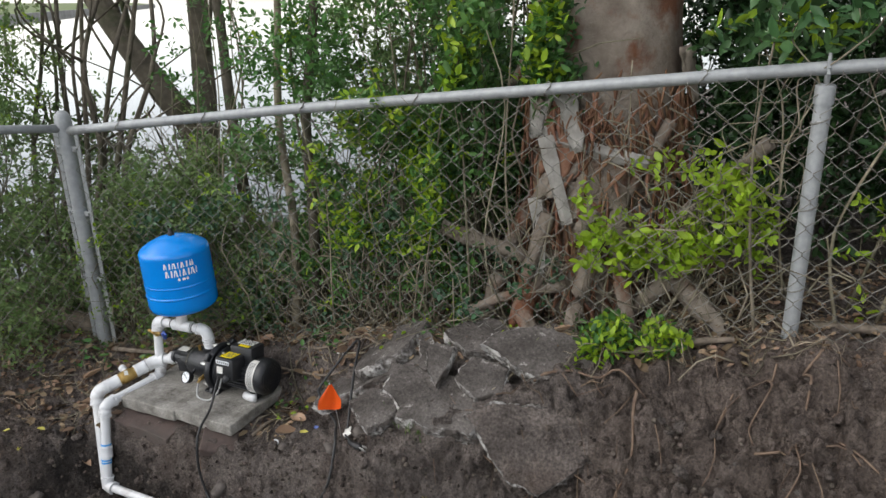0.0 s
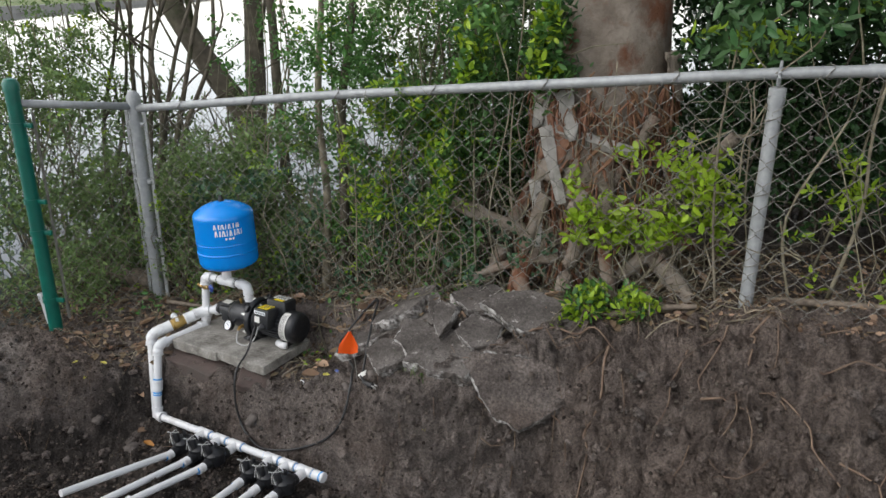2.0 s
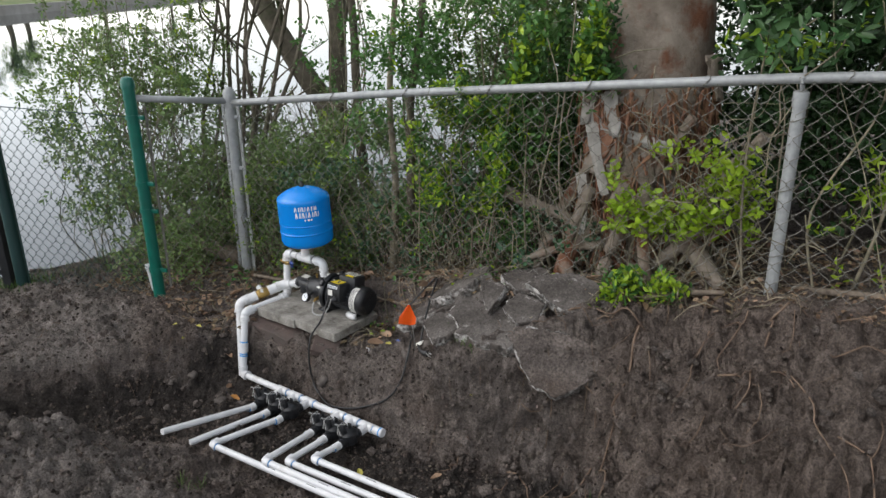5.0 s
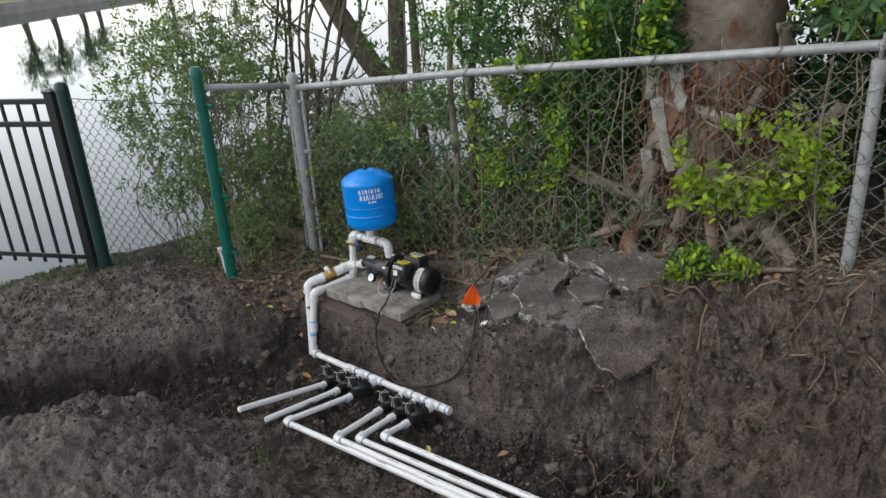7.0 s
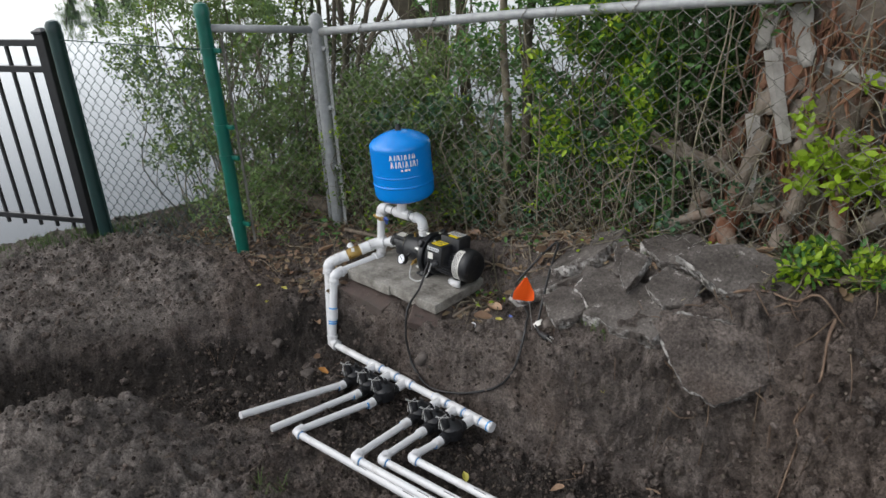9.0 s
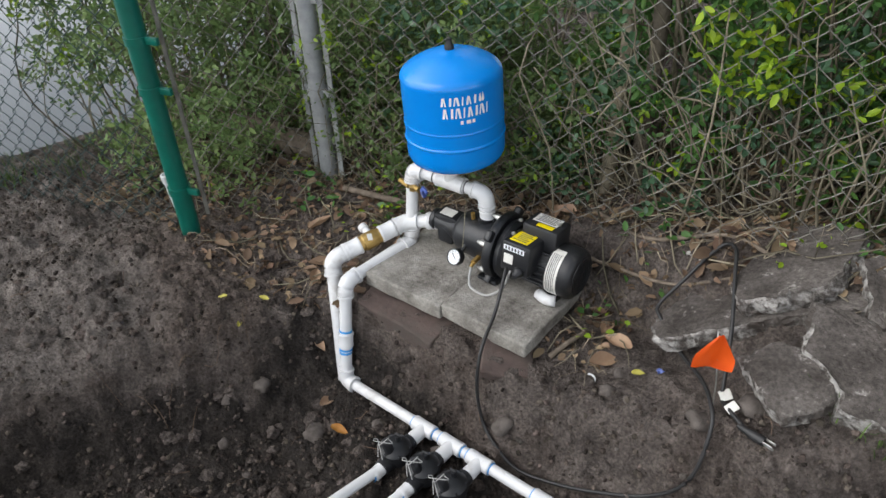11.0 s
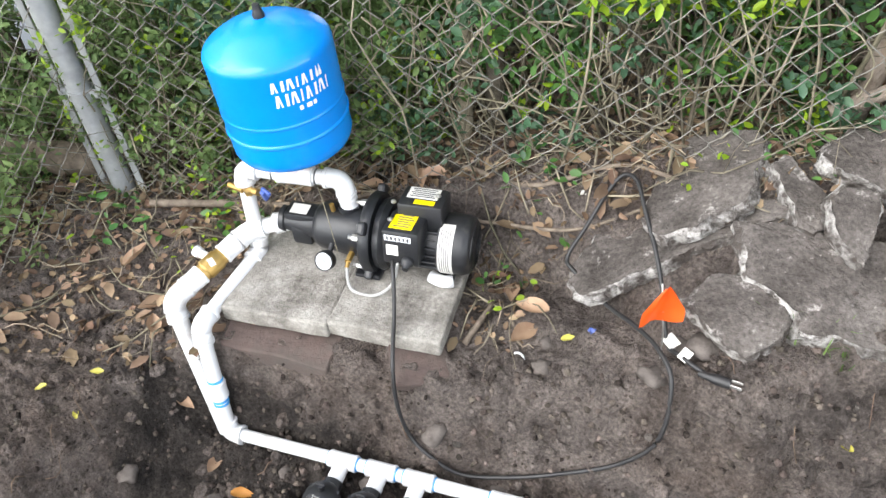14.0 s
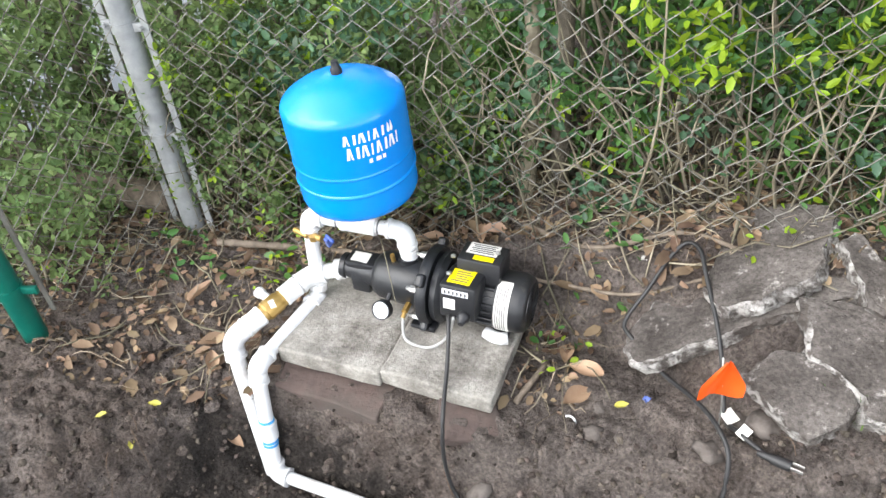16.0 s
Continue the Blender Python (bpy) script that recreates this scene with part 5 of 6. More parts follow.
def shrub(label, count, leaves, size, material, u, v, z, gap=-0.05, stems=14, stem_r=0.006, seed=0, freq=3.2, aspect=0.5, thin=0.5, name="shrub", face=0.35, bright=0.0):
    """A bush: stems from the ground, and sprigs of leaves in a clumped volume."""
    base = plan((u[0] + u[1]) / 2, (v[0] + v[1]) / 2)
    base.z = ground_z(base.x, base.y, False)
    t = thing(name, label, "bush", base)
    C = sample_volume(count, *u, *v, *z, gap, freq)
    mid = np.array([*plan((u[0] + u[1]) / 2, (v[0] + v[1]) / 2)[:2], (z[0] + z[1]) / 2])
    D = rng.normal(size=C.shape) * 0.6 + np.array([OUT.x, OUT.y, 0]) * face + np.array([0, 0, 0.35]) + (C - mid) * 0.6
    P, A, N, S = sprigs(C, D, leaves, np.full(len(C), size) * rng.uniform(0.8, 1.25, len(C)))
    me = leaf_mesh("leaves", P - np.array(base), A, N, S, S * aspect, material)
    link("foliage", me, t)["kind"] = "stuff"
    if bright:
        k = rng.choice(len(C), int(len(C) * bright), replace=False)
        P, A, N, S = sprigs(C[k] + np.array([OUT.x, OUT.y, 0.3]) * 0.03, D[k], leaves, np.full(len(k), size))
        link("young_foliage", leaf_mesh("young_leaves", P - np.array(base), A, N, S, S * aspect, LEAF_LIME), t, "fresh lime-green young leaves")
    rnd = random.Random(seed)
    parts = []
    pick = [C[rnd.randrange(len(C))] for _ in range(stems)]
    for c in pick:
        g = plan(rnd.uniform(*u), rnd.uniform(*v))
        g = g.lerp(Vector((c[0], c[1], 0)), 0.5)
        g.z = ground_z(g.x, g.y, False) - 0.02
        e = Vector(c)
        m1 = g.lerp(e, 0.35) + Vector((rnd.gauss(0, 0.05), rnd.gauss(0, 0.05), rnd.gauss(0, 0.03)))
        m2 = g.lerp(e, 0.7) + Vector((rnd.gauss(0, 0.06), rnd.gauss(0, 0.06), rnd.gauss(0, 0.03)))
        pts = path_points([g, m1, m2, e], 0.08)
        r = stem_r * rnd.uniform(0.35, 1.2)
        parts.append(tube_data([p - base for p in pts], [r * (1 - thin * i / len(pts)) for i in range(len(pts))], 5))
        for _ in range(2):
            q = pts[rnd.randrange(len(pts) // 3, len(pts))]
            f = q + Vector((rnd.gauss(0, 0.12), rnd.gauss(0, 0.12), rnd.gauss(0.08, 0.1)))
            parts.append(tube_data([q - base, q.lerp(f, 0.5) - base + Vector((0, 0, 0.015)), f - base], [r * 0.45, r * 0.35, r * 0.2], 4))
    if parts:
        V, F = merge(parts)
        link("branching", mesh_of("stems", V, F, BARK if material is LEAF_SHADED else TWIG, True), t)["kind"] = "stuff"
    return t


# hedge behind the fence, from the corner post to beyond the big trunk
shrub("low olive-green hedge shrub tangled behind the fence", 2300, 8, 0.026, LEAF_OLIVE, (-0.1, 0.8), (-0.75, -0.08), (0.28, 1.08), -0.04, 44, 0.004, 1, bright=0.03)
shrub("dense green hedge shrub behind the fence", 1900, 8, 0.027, LEAF_MID, (0.72, 1.8), (-0.7, -0.06), (0.5, 1.8), -0.02, 44, 0.006, 2, bright=0.04)
shrub("green hedge shrub with fresh lime shoots", 420, 8, 0.030, LEAF_MID, (1.15, 1.62), (-0.22, 0.0), (0.78, 1.36), 0.08, 18, 0.004, 3, freq=5, bright=0.45)
shrub("tall leafy shrub behind the fence", 2300, 8, 0.030, LEAF_OLIVE, (0.6, 1.75), (-1.7, -0.6), (0.6, 2.5), -0.04, 50, 0.008, 4)
shrub("dark undergrowth shrub deep behind the fence", 1300, 8, 0.034, LEAF_DARK, (0.75, 1.95), (-2.2, -1.2), (0.3, 2.7), -0.12, 30, 0.008, 24)
shrub("slender leafy shrub between the trunks", 150, 8, 0.028, LEAF_MID, (0.1, 0.75), (-0.7, -0.3), (0.75, 2.0), 0.1, 14, 0.006, 17)
shrub("dark shrub beside the big trunk", 900, 8, 0.032, LEAF_DARK, (1.55, 2.05), (-1.2, -0.12), (0.9, 2.1), -0.02, 30, 0.006, 5)
shrub("leafy shrub pressed against the big trunk", 140, 8, 0.040, LEAF_MID, (1.62, 1.98), (-0.3, -0.06), (1.35, 1.75), 0.05, 8, 0.005, 6, bright=0.3)
shrub("large dark evergreen shrub behind the fence", 4600, 8, 0.036, LEAF_SHADED, (2.35, 4.9), (-1.5, -0.25), (0.85, 2.5), -0.2, 60, 0.008, 7)
shrub("glossy broad-leaved branch hanging over the rail", 260, 8, 0.052, LEAF_DARK, (2.42, 3.9), (-0.3, 0.06), (1.5, 1.95), 0.0, 14, 0.006, 8, aspect=0.42, bright=0.2)
shrub("lime-green seedling bush growing through the fence", 140, 8, 0.033, LEAF_LIME, (2.08, 2.62), (-0.12, 0.05), (0.84, 1.2), 0.06, 14, 0.004, 9, freq=6, aspect=0.55)
shrub("small bright bush at the foot of the fence", 60, 8, 0.030, LEAF_MID, (2.12, 2.48), (0.04, 0.13), (0.60, 0.74), -0.2, 12, 0.003, 10, bright=0.6, aspect=0.5)
shrub("low bright shoots beyond the line post", 46, 8, 0.032, LEAF_LIME, (2.8, 3.5), (-0.25, 0.0), (0.78, 1.3), 0.12, 12, 0.004, 11, freq=5)
shrub("thick dark hedge further back", 4200, 7, 0.045, LEAF_SHADED, (0.55, 6.0), (-3.2, -1.5), (0.0, 2.9), -0.25, 40, 0.012, 12)
shrub("dark evergreen shrub close behind the big trunk", 1300, 8, 0.036, LEAF_SHADED, (2.2, 3.2), (-1.4, -0.62), (1.1, 2.6), -0.25, 20, 0.008, 19)
# bushes on the lake bank, left of the corner
shrub("leafy bush on the lake bank behind the side fence", 2100, 8, 0.028, LEAF_OLIVE, (-1.6, -0.3), (-0.7, 0.34), (0.35, 1.5), 0.0, 60, 0.006, 13, freq=2.6, bright=0.05)
shrub("overhanging bush beside the lake", 420, 8, 0.028, LEAF_OLIVE, (-1.75, -0.75), (-0.7, 0.1), (1.1, 2.2), 0.04, 30, 0.005, 18, freq=2.4, bright=0.06)
shrub("low olive bush beside the green post", 560, 8, 0.026, LEAF_OLIVE, (-0.85, -0.1), (-0.3, 0.38), (0.12, 0.8), 0.03, 44, 0.004, 14)
shrub("thin many-stemmed shrub behind the corner post", 300, 7, 0.030, LEAF_OLIVE, (-0.9, 0.2), (-1.2, -0.3), (0.4, 1.15), 0.05, 40, 0.008, 15)
shrub("grey-brown bramble at the corner of the fence", 900, 6, 0.024, LEAF_OLIVE, (-0.6, 0.3), (-0.45, 0.02), (0.2, 0.72), 0.0, 40, 0.004, 16)
LEAF_BLUE = mat("creeper_leaf", (0.035, 0.085, 0.045), 0.45, color2=(0.07, 0.14, 0.065), scale=6, jitter=0.35, trans=0.25)
shrub("small-leaved creeper climbing the fence foot", 420, 6, 0.024, LEAF_BLUE, (0.2, 2.0), (-0.16, 0.02), (0.42, 0.98), 0.02, 26, 0.0025, 20, freq=4.5, aspect=0.6)
shrub("olive creeper climbing the fence by the corner", 330, 6, 0.022, LEAF_OLIVE, (-0.1, 0.9), (-0.14, 0.03), (0.3, 0.85), 0.05, 20, 0.0025, 21, freq=5, aspect=0.6, bright=0.12)


def trunk(name, label, pts, r0, r1, material, seg=22, rough=0.08, flare=0.0, limbs=()):
    P = path_points(pts, 0.05)
    n = len(P)
    V = []
    o = P[0].copy()
    for i, p in enumerate(P):
        d = (P[min(i + 1, n - 1)] - P[max(i - 1, 0)]).normalized()
        x = d.cross(Vector((0.1, 1, 0.05))).normalized()
        y = d.cross(x)
        s = i / (n - 1)
        for k in range(seg):
            a = 2 * math.pi * k / seg
            w = x * math.cos(a) + y * math.sin(a)
            r = r0 + (r1 - r0) * s + flare * math.exp(-s * n * 0.05 / 0.16) * (1 + 0.5 * math.sin(5 * a))
            r *= 1 + rough * noise.fractal(Vector((w.x * 1.6, w.y * 1.6, p.z * 3.0 + r0 * 50)), 1, 2, 4)
            V.append(p - o + w * r)
    F = [(i * seg + k, i * seg + (k + 1) % seg, (i + 1) * seg + (k + 1) % seg, (i + 1) * seg + k) for i in range(n - 1) for k in range(seg)]
    t = thing(name, label, "tree", o)
    link("trunk", mesh_of("trunk", V, F, material, True), t)
    for lp, lr in limbs:
        Q = path_points(lp, 0.06)
        W, G = tube_data([q - o for q in Q], [lr * (1 - 0.75 * i / len(Q)) for i in range(len(Q))], 9)
        link("limb", mesh_of("limb", W, G, material, True), t)
    return t, o


def crown(t, o, centre, radii, count, size, material):
    d = rng.normal(size=(count * 3, 3))
    d /= np.linalg.norm(d, axis=1, keepdims=True)
    C = np.array(centre) + d * (rng.random((count * 3, 1)) ** 0.45) * np.array(radii)
    keep = [i for i in range(len(C)) if noise.noise(Vector(C[i]) * 1.6) > -0.02][:count]
    C, d = C[keep], d[keep]
    P, A, N, S = sprigs(C, d + np.array([0, 0, -0.2]), 7, np.full(len(C), size))
    link("crown", leaf_mesh("crown", P - np.array(o), A, N, S, S * 0.5, material), t)


def up(u, v, z):
    return plan(u, v, z)


# the big old trunk behind the fence
big, big_o = trunk("big_tree", "thick old tree trunk with peeling bark behind the fence", [up(2.07, -0.42, 0.45), up(2.06, -0.43, 0.9), up(2.05, -0.45, 1.5), up(2.03, -0.5, 2.6), up(2.0, -0.6, 4.2)], 0.255, 0.20, PALM, 56, 0.10, 0.09,
                   limbs=((( up(2.0, -0.6, 3.9), up(1.4, -0.9, 4.6), up(0.7, -1.2, 5.2)), 0.09), ((up(2.0, -0.6, 3.9), up(2.7, -0.9, 4.6), up(3.3, -1.1, 5.3)), 0.09), ((up(2.0, -0.6, 4.0), up(2.0, -1.5, 4.9), up(1.9, -2.2, 5.6)), 0.08)))
crown(big, big_o, plan(2.0, -1.0, 5.3), (1.9, 1.5, 1.0), 900, 0.09, LEAF_DARK)
for pts, r in (((up(1.60, -0.06, 0.90), up(1.72, -0.12, 0.84), up(1.84, -0.15, 0.80), up(1.95, -0.22, 0.72)), 0.03), ((up(1.95, -0.14, 0.95), up(1.90, -0.08, 0.75), up(1.86, -0.04, 0.56)), 0.025), ((up(2.12, -0.15, 0.9), up(2.08, -0.06, 0.72), up(2.06, 0.0, 0.57)), 0.032),
               ((up(2.3, -0.25, 1.25), up(2.22, -0.2, 1.08), up(2.14, -0.2, 0.9)), 0.02), ((up(2.42, -0.14, 0.86), up(2.3, -0.1, 0.74), up(2.2, -0.06, 0.64)), 0.03), ((up(2.02, -0.12, 0.72), up(1.84, -0.06, 0.68), up(1.68, -0.04, 0.60)), 0.02),
               ((up(2.36, -0.26, 0.95), up(2.5, -0.18, 1.12), up(2.58, -0.14, 1.22)), 0.028), ((up(2.28, -0.2, 0.85), up(2.42, -0.1, 0.74), up(2.52, -0.03, 0.66)), 0.045), ((up(1.98, -0.2, 0.8), up(1.9, -0.05, 0.66), up(1.97, 0.02, 0.56)), 0.04),
               ((up(1.88, -0.3, 1.0), up(1.80, -0.2, 0.8), up(1.74, -0.1, 0.56)), 0.035), ((up(2.16, -0.18, 1.0), up(2.2, -0.08, 0.8), up(2.26, 0.0, 0.62)), 0.03)):
    Q = path_points(pts, 0.03)
    V, F = tube_data([q - big_o for q in Q], [r * (1 - 0.3 * i / len(Q)) * (1 + 0.3 * noise.noise(Vector((i * 0.5, r * 99, 3)))) for i in range(len(Q))], 9)
    link("root", mesh_of("root", V, F, PALM, True), big)


def fibre_mat():
    """Shaggy brown strips that hang round the foot of the trunk."""
    parts = []
    rnd = random.Random(5)
    for k in range(620):
        a = rnd.uniform(-2.9, -0.2)
        patch = k % 3
        R = 0.272 + rnd.uniform(-0.012, 0.012)
        c = plan(2.06, -0.43)
        z = (rnd.gauss(1.26, 0.07), rnd.gauss(0.98, 0.12), rnd.gauss(0.72, 0.07))[patch]
        R += (0.0, 0.02, 0.07)[patch] * rnd.random()
        p = Vector((c.x + R * math.cos(a), c.y + R * math.sin(a), z))
        l = rnd.uniform(0.04, 0.13)
        side = Vector((-math.sin(a), math.cos(a), 0))
        q = p + side * rnd.gauss(0, 0.03) + Vector((math.cos(a), math.sin(a), 0)) * rnd.uniform(0, 0.02) - Vector((0, 0, l))
        m = p.lerp(q, 0.5) + side * rnd.gauss(0, 0.008)
        parts.append(tube_data([p - big_o, m - big_o, q - big_o], [0.003, rnd.uniform(0.003, 0.009), 0.0015], 5))
    V, F = merge(parts)
    ob = link("bark_fibre", mesh_of("bark_fibre", V, F, FIBRE), big, "shaggy brown bark fibre")
    ob["kind"] = "stuff"


fibre_mat()


def bark_plate(k):
    """A thick torn plate of old bark that stands off the foot of the trunk."""
    rnd = random.Random(300 + k)
    a = -2.75 + 2.4 * ((k * 0.618) % 1.0)
    z = 0.66 + 0.78 * ((k * 0.377) % 1.0)
    c = plan(2.06, -0.43, z)
    out = Vector((math.cos(a), math.sin(a), 0))
    side = Vector((-math.sin(a), math.cos(a), 0))
    lean = rnd.gauss(0, 0.45)
    w, h, th = rnd.uniform(0.03, 0.075), rnd.uniform(0.10, 0.24), rnd.uniform(0.010, 0.022)
    R = 0.262 + (0.05 if z < 0.85 else 0.0)
    V, n, m = [], 7, 5
    for layer in (1, 0):
        for i in range(n + 1):
            f = i / n
            for j in range(m + 1):
                g = j / m - 0.5
                x = g * w * (1 - 0.55 * f) * 2 + lean * h * f
                d = R + th * layer * (1 - 4 * g * g * 0.6) + 0.03 * f * f + 0.008 * noise.noise(Vector((k * 3 + i * 0.7, j * 0.6, layer)))
                V.append(c + out * d + side * (x + 0.01 * noise.noise(Vector((i * 0.9, j * 0.9, k)))) + Vector((0, 0, h * (0.5 - f) + 0.012 * noise.noise(Vector((j * 1.3, k, 4))))) - big_o)
    W = m + 1
    o = (n + 1) * W
    F = []
    for i in range(n):
        for j in range(m):
            q = (i * W + j, i * W + j + 1, (i + 1) * W + j + 1, (i + 1) * W + j)
            F += [q, tuple(o + x for x in reversed(q))]
    ring_ = [j for j in range(W)] + [i * W + m for i in range(1, n + 1)] + [n * W + j for j in range(m - 1, -1, -1)] + [i * W for i in range(n - 1, 0, -1)]
    for x, y in zip(ring_, ring_[1:] + ring_[:1]):
        F.append((y, x, o + x, o + y))
    link("bark_plate", mesh_of("bark_plate", V, F, (PALM, PALM, FROND, FIBRE)[k % 4], True), big)


for k in range(34):
    bark_plate(k)
for pts, w in (((up(1.93, -0.16, 1.2), up(1.97, -0.13, 1.08), up(2.02, -0.12, 0.93)), 0.055), ((up(1.94, -0.17, 1.19), up(2.1, -0.16, 1.16), up(2.25, -0.18, 1.13)), 0.06), ((up(1.9, -0.15, 1.0), up(1.93, -0.12, 0.88), up(1.94, -0.10, 0.76)), 0.045), ((up(1.86, -0.2, 1.42), up(1.9, -0.2, 1.3), up(1.93, -0.18, 1.2)), 0.07)):
    Q = path_points(pts, 0.02)
    bm = bmesh.new()
    rows = []
    o = Q[0].copy()
    for i, q in enumerate(Q):
        d = (Q[min(i + 1, len(Q) - 1)] - Q[max(i - 1, 0)]).normalized()
        s = d.cross(OUT).normalized() * w / 2 * (1 - 0.35 * i / len(Q)) * (1 + 0.2 * noise.noise(q * 20))
        rows.append([bm.verts.new(q - o + s + OUT * 0.0), bm.verts.new(q - o + OUT * 0.012), bm.verts.new(q - o - s), bm.verts.new(q - o - OUT * 0.004)])
    for a, b in zip(rows, rows[1:]):
        for k in range(4):
            bm.faces.new((a[k], a[(k + 1) % 4], b[(k + 1) % 4], b[k]))
    bm.faces.new(rows[0])
    bm.faces.new(rows[-1][::-1])
    me = bpy.data.meshes.new("dead_frond")
    bm.to_mesh(me)
    bm.free()
    me.materials.append(FROND)
    fr = link("dead_frond", me)
    fr.location = o
    tagged(fr, "grey weathered dead frond stalk against the trunk", "dead frond", "dead fronds on the trunk")

# slimmer trees between the fence and the lake
ta, oa = trunk("leaning_tree", "dark leaning tree trunk behind the corner", [up(-0.2, -0.95, 0.0), up(-0.26, -1.02, 0.5), up(-0.38, -1.14, 0.92), up(-0.55, -1.14, 1.14), up(-0.86, -1.16, 1.5), up(-1.12, -1.2, 1.86), up(-1.45, -1.3, 2.5), up(-1.7, -1.4, 3.3)], 0.078, 0.06, BARK, 18, 0.12, 0.02,
               limbs=(((up(-1.22, -1.22, 2.05), up(-0.95, -1.3, 2.6), up(-0.7, -1.5, 3.2)), 0.035), ((up(-0.76, -1.16, 1.4), up(-0.72, -1.1, 1.65), up(-0.9, -1.1, 2.2)), 0.022), ((up(-0.88, -1.16, 1.53), up(-0.80, -1.2, 1.75), up(-0.78, -1.2, 2.3)), 0.03), ((up(-1.4, -1.3, 2.4), up(-1.9, -1.5, 2.9), up(-2.4, -1.6, 3.1)), 0.035)))
crown(ta, oa, plan(-0.9, -1.6, 3.6), (1.5, 1.3, 0.8), 700, 0.06, LEAF_OLIVE)
tb_, ob_ = trunk("upright_tree", "upright dark tree trunk behind the fence", [up(-0.16, -1.0, 0.0), up(-0.26, -1.12, 0.8), up(-0.38, -1.3, 1.5), up(-0.4, -1.4, 2.5), up(-0.3, -1.5, 3.5)], 0.066, 0.05, BARK, 18, 0.12, 0.02,
                 limbs=(((up(-0.4, -1.35, 1.9), up(0.0, -1.5, 2.6), up(0.3, -1.6, 3.2)), 0.03), ((up(-0.33, -1.25, 1.3), up(-0.2, -1.2, 1.6), up(-0.1, -1.2, 2.3)), 0.014)))
crown(tb_, ob_, plan(0.0, -1.6, 3.8), (1.4, 1.2, 0.8), 700, 0.06, LEAF_OLIVE)
for i, (u, v, du, r, mt) in enumerate(((0.93, -0.12, -0.07, 0.018, TWIG), (1.0, -0.16, -0.03, 0.022, BARK), (0.25, -0.8, -0.25, 0.032, BARK), (1.15, -0.9, 0.1, 0.014, TWIG), (1.55, -0.6, -0.12, 0.014, TWIG))):
    pts = [up(u, v, 0.3)] + [up(u + du * k / 3 + 0.025 * math.sin(k * 2.1 + i), v - 0.06 * k, 0.35 + 0.42 * k) for k in range(1, 6)]
    tt, oo = trunk("sapling", "slender sapling stem rising behind the fence", pts, r, r * 0.7, mt, 12, 0.15, 0.006)
    tagged(tt, group="saplings behind the fence")
    crown(tt, oo, plan(u + du, v - 0.35, 2.5), (0.4, 0.3, 0.35), 90, 0.035, LEAF_OLIVE)
# fan of thin stems over the lake bank
for i in range(9):
    rnd = random.Random(40 + i)
    u0 = -0.62 + 0.05 * i
    pts = [up(u0, -0.25 + rnd.uniform(-0.25, 0.1), 0.1)]
    for k in range(1, 6):
        pts.append(up(u0 + (u0 + 0.3) * 0.3 * k * rnd.uniform(0.7, 1.3) + rnd.gauss(0, 0.03), -0.25 - 0.12 * k + rnd.gauss(0, 0.05), 0.1 + 0.42 * k))
    lims = tuple(((pts[k], pts[k] + Vector((rnd.gauss(0, 0.2), rnd.gauss(0, 0.1), 0.25)), pts[k] + Vector((rnd.gauss(0, 0.4), rnd.gauss(0, 0.2), 0.55))), 0.007) for k in (2, 3, 4))
    tt, oo = trunk("thin_tree", "thin bare-stemmed young tree above the lake", pts, rnd.uniform(0.011, 0.022), 0.007, BARK, 9, 0.1, limbs=lims)
    tagged(tt, group="thin trees above the lake")
    crown(tt, oo, tuple(pts[-1]), (0.35, 0.3, 0.4), 26, 0.035, LEAF_OLIVE)

# ---- litter, stones, grass ----
def scatter(n, test, u, v, seed):
    rnd = random.Random(seed)
    out = []
    while len(out) < n:
        a, b = rnd.uniform(*u), rnd.uniform(*v)
        if test(a, b, rnd):
            out.append((a, b))
    return out


def litter_density(a, b, rnd):
    edge = (0.48 if a < 0.45 else 0.34) + 0.1 * noise.noise(Vector((a * 3, b * 3, 0)))
    if 0.47 < a < 1.0 and 0.02 < b < 0.39:
        return False
    if a > 1.15 and b > 0.12:
        return False
    return b < edge and rnd.random() < (1.0 if b < 0.15 else 0.55)


def ground_points(uv, lift=0.006):
    P = []
    for a, b in uv:
        p = plan(a, b)
        P.append((p.x, p.y, ground_z(p.x, p.y) + lift))
    return np.array(P)


def flat_leaves(name, label, uv, size, aspect, material, lift=0.008, tilt=0.45):
    P = ground_points(uv, lift)
    n = len(P)
    A = rng.normal(size=(n, 3)) * np.array([1, 1, 0.25])
    N = np.tile((0, 0, 1.0), (n, 1)) + rng.normal(size=(n, 3)) * tilt
    S = size * rng.uniform(0.55, 1.35, n)
    ob = link(name, leaf_mesh(name, P, A, N, S, S * aspect, material))
    return tagged(ob, label, "leaf litter", kind="stuff")


flat_leaves("leaf_litter", "brown dead leaves strewn along the fence", scatter(1700, litter_density, (-0.75, 2.6), (-0.5, 0.58), 1), 0.046, 0.5, DEAD_LEAF)
flat_leaves("leaf_crumbs", "small broken dead leaves and chaff along the fence", scatter(9000, litter_density, (-0.8, 3.4), (-0.6, 0.58), 2), 0.022, 0.6, DEAD_LEAF, 0.005, 0.7)
flat_leaves("ground_creeper", "small dark green creeper leaves on the ground", scatter(520, lambda a, b, r: litter_density(a, b, r) and noise.noise(Vector((a * 4, b * 4, 4))) > 0.1, (-0.6, 2.2), (-0.4, 0.2), 3), 0.026, 0.55, LEAF_MID, 0.03, 0.6)
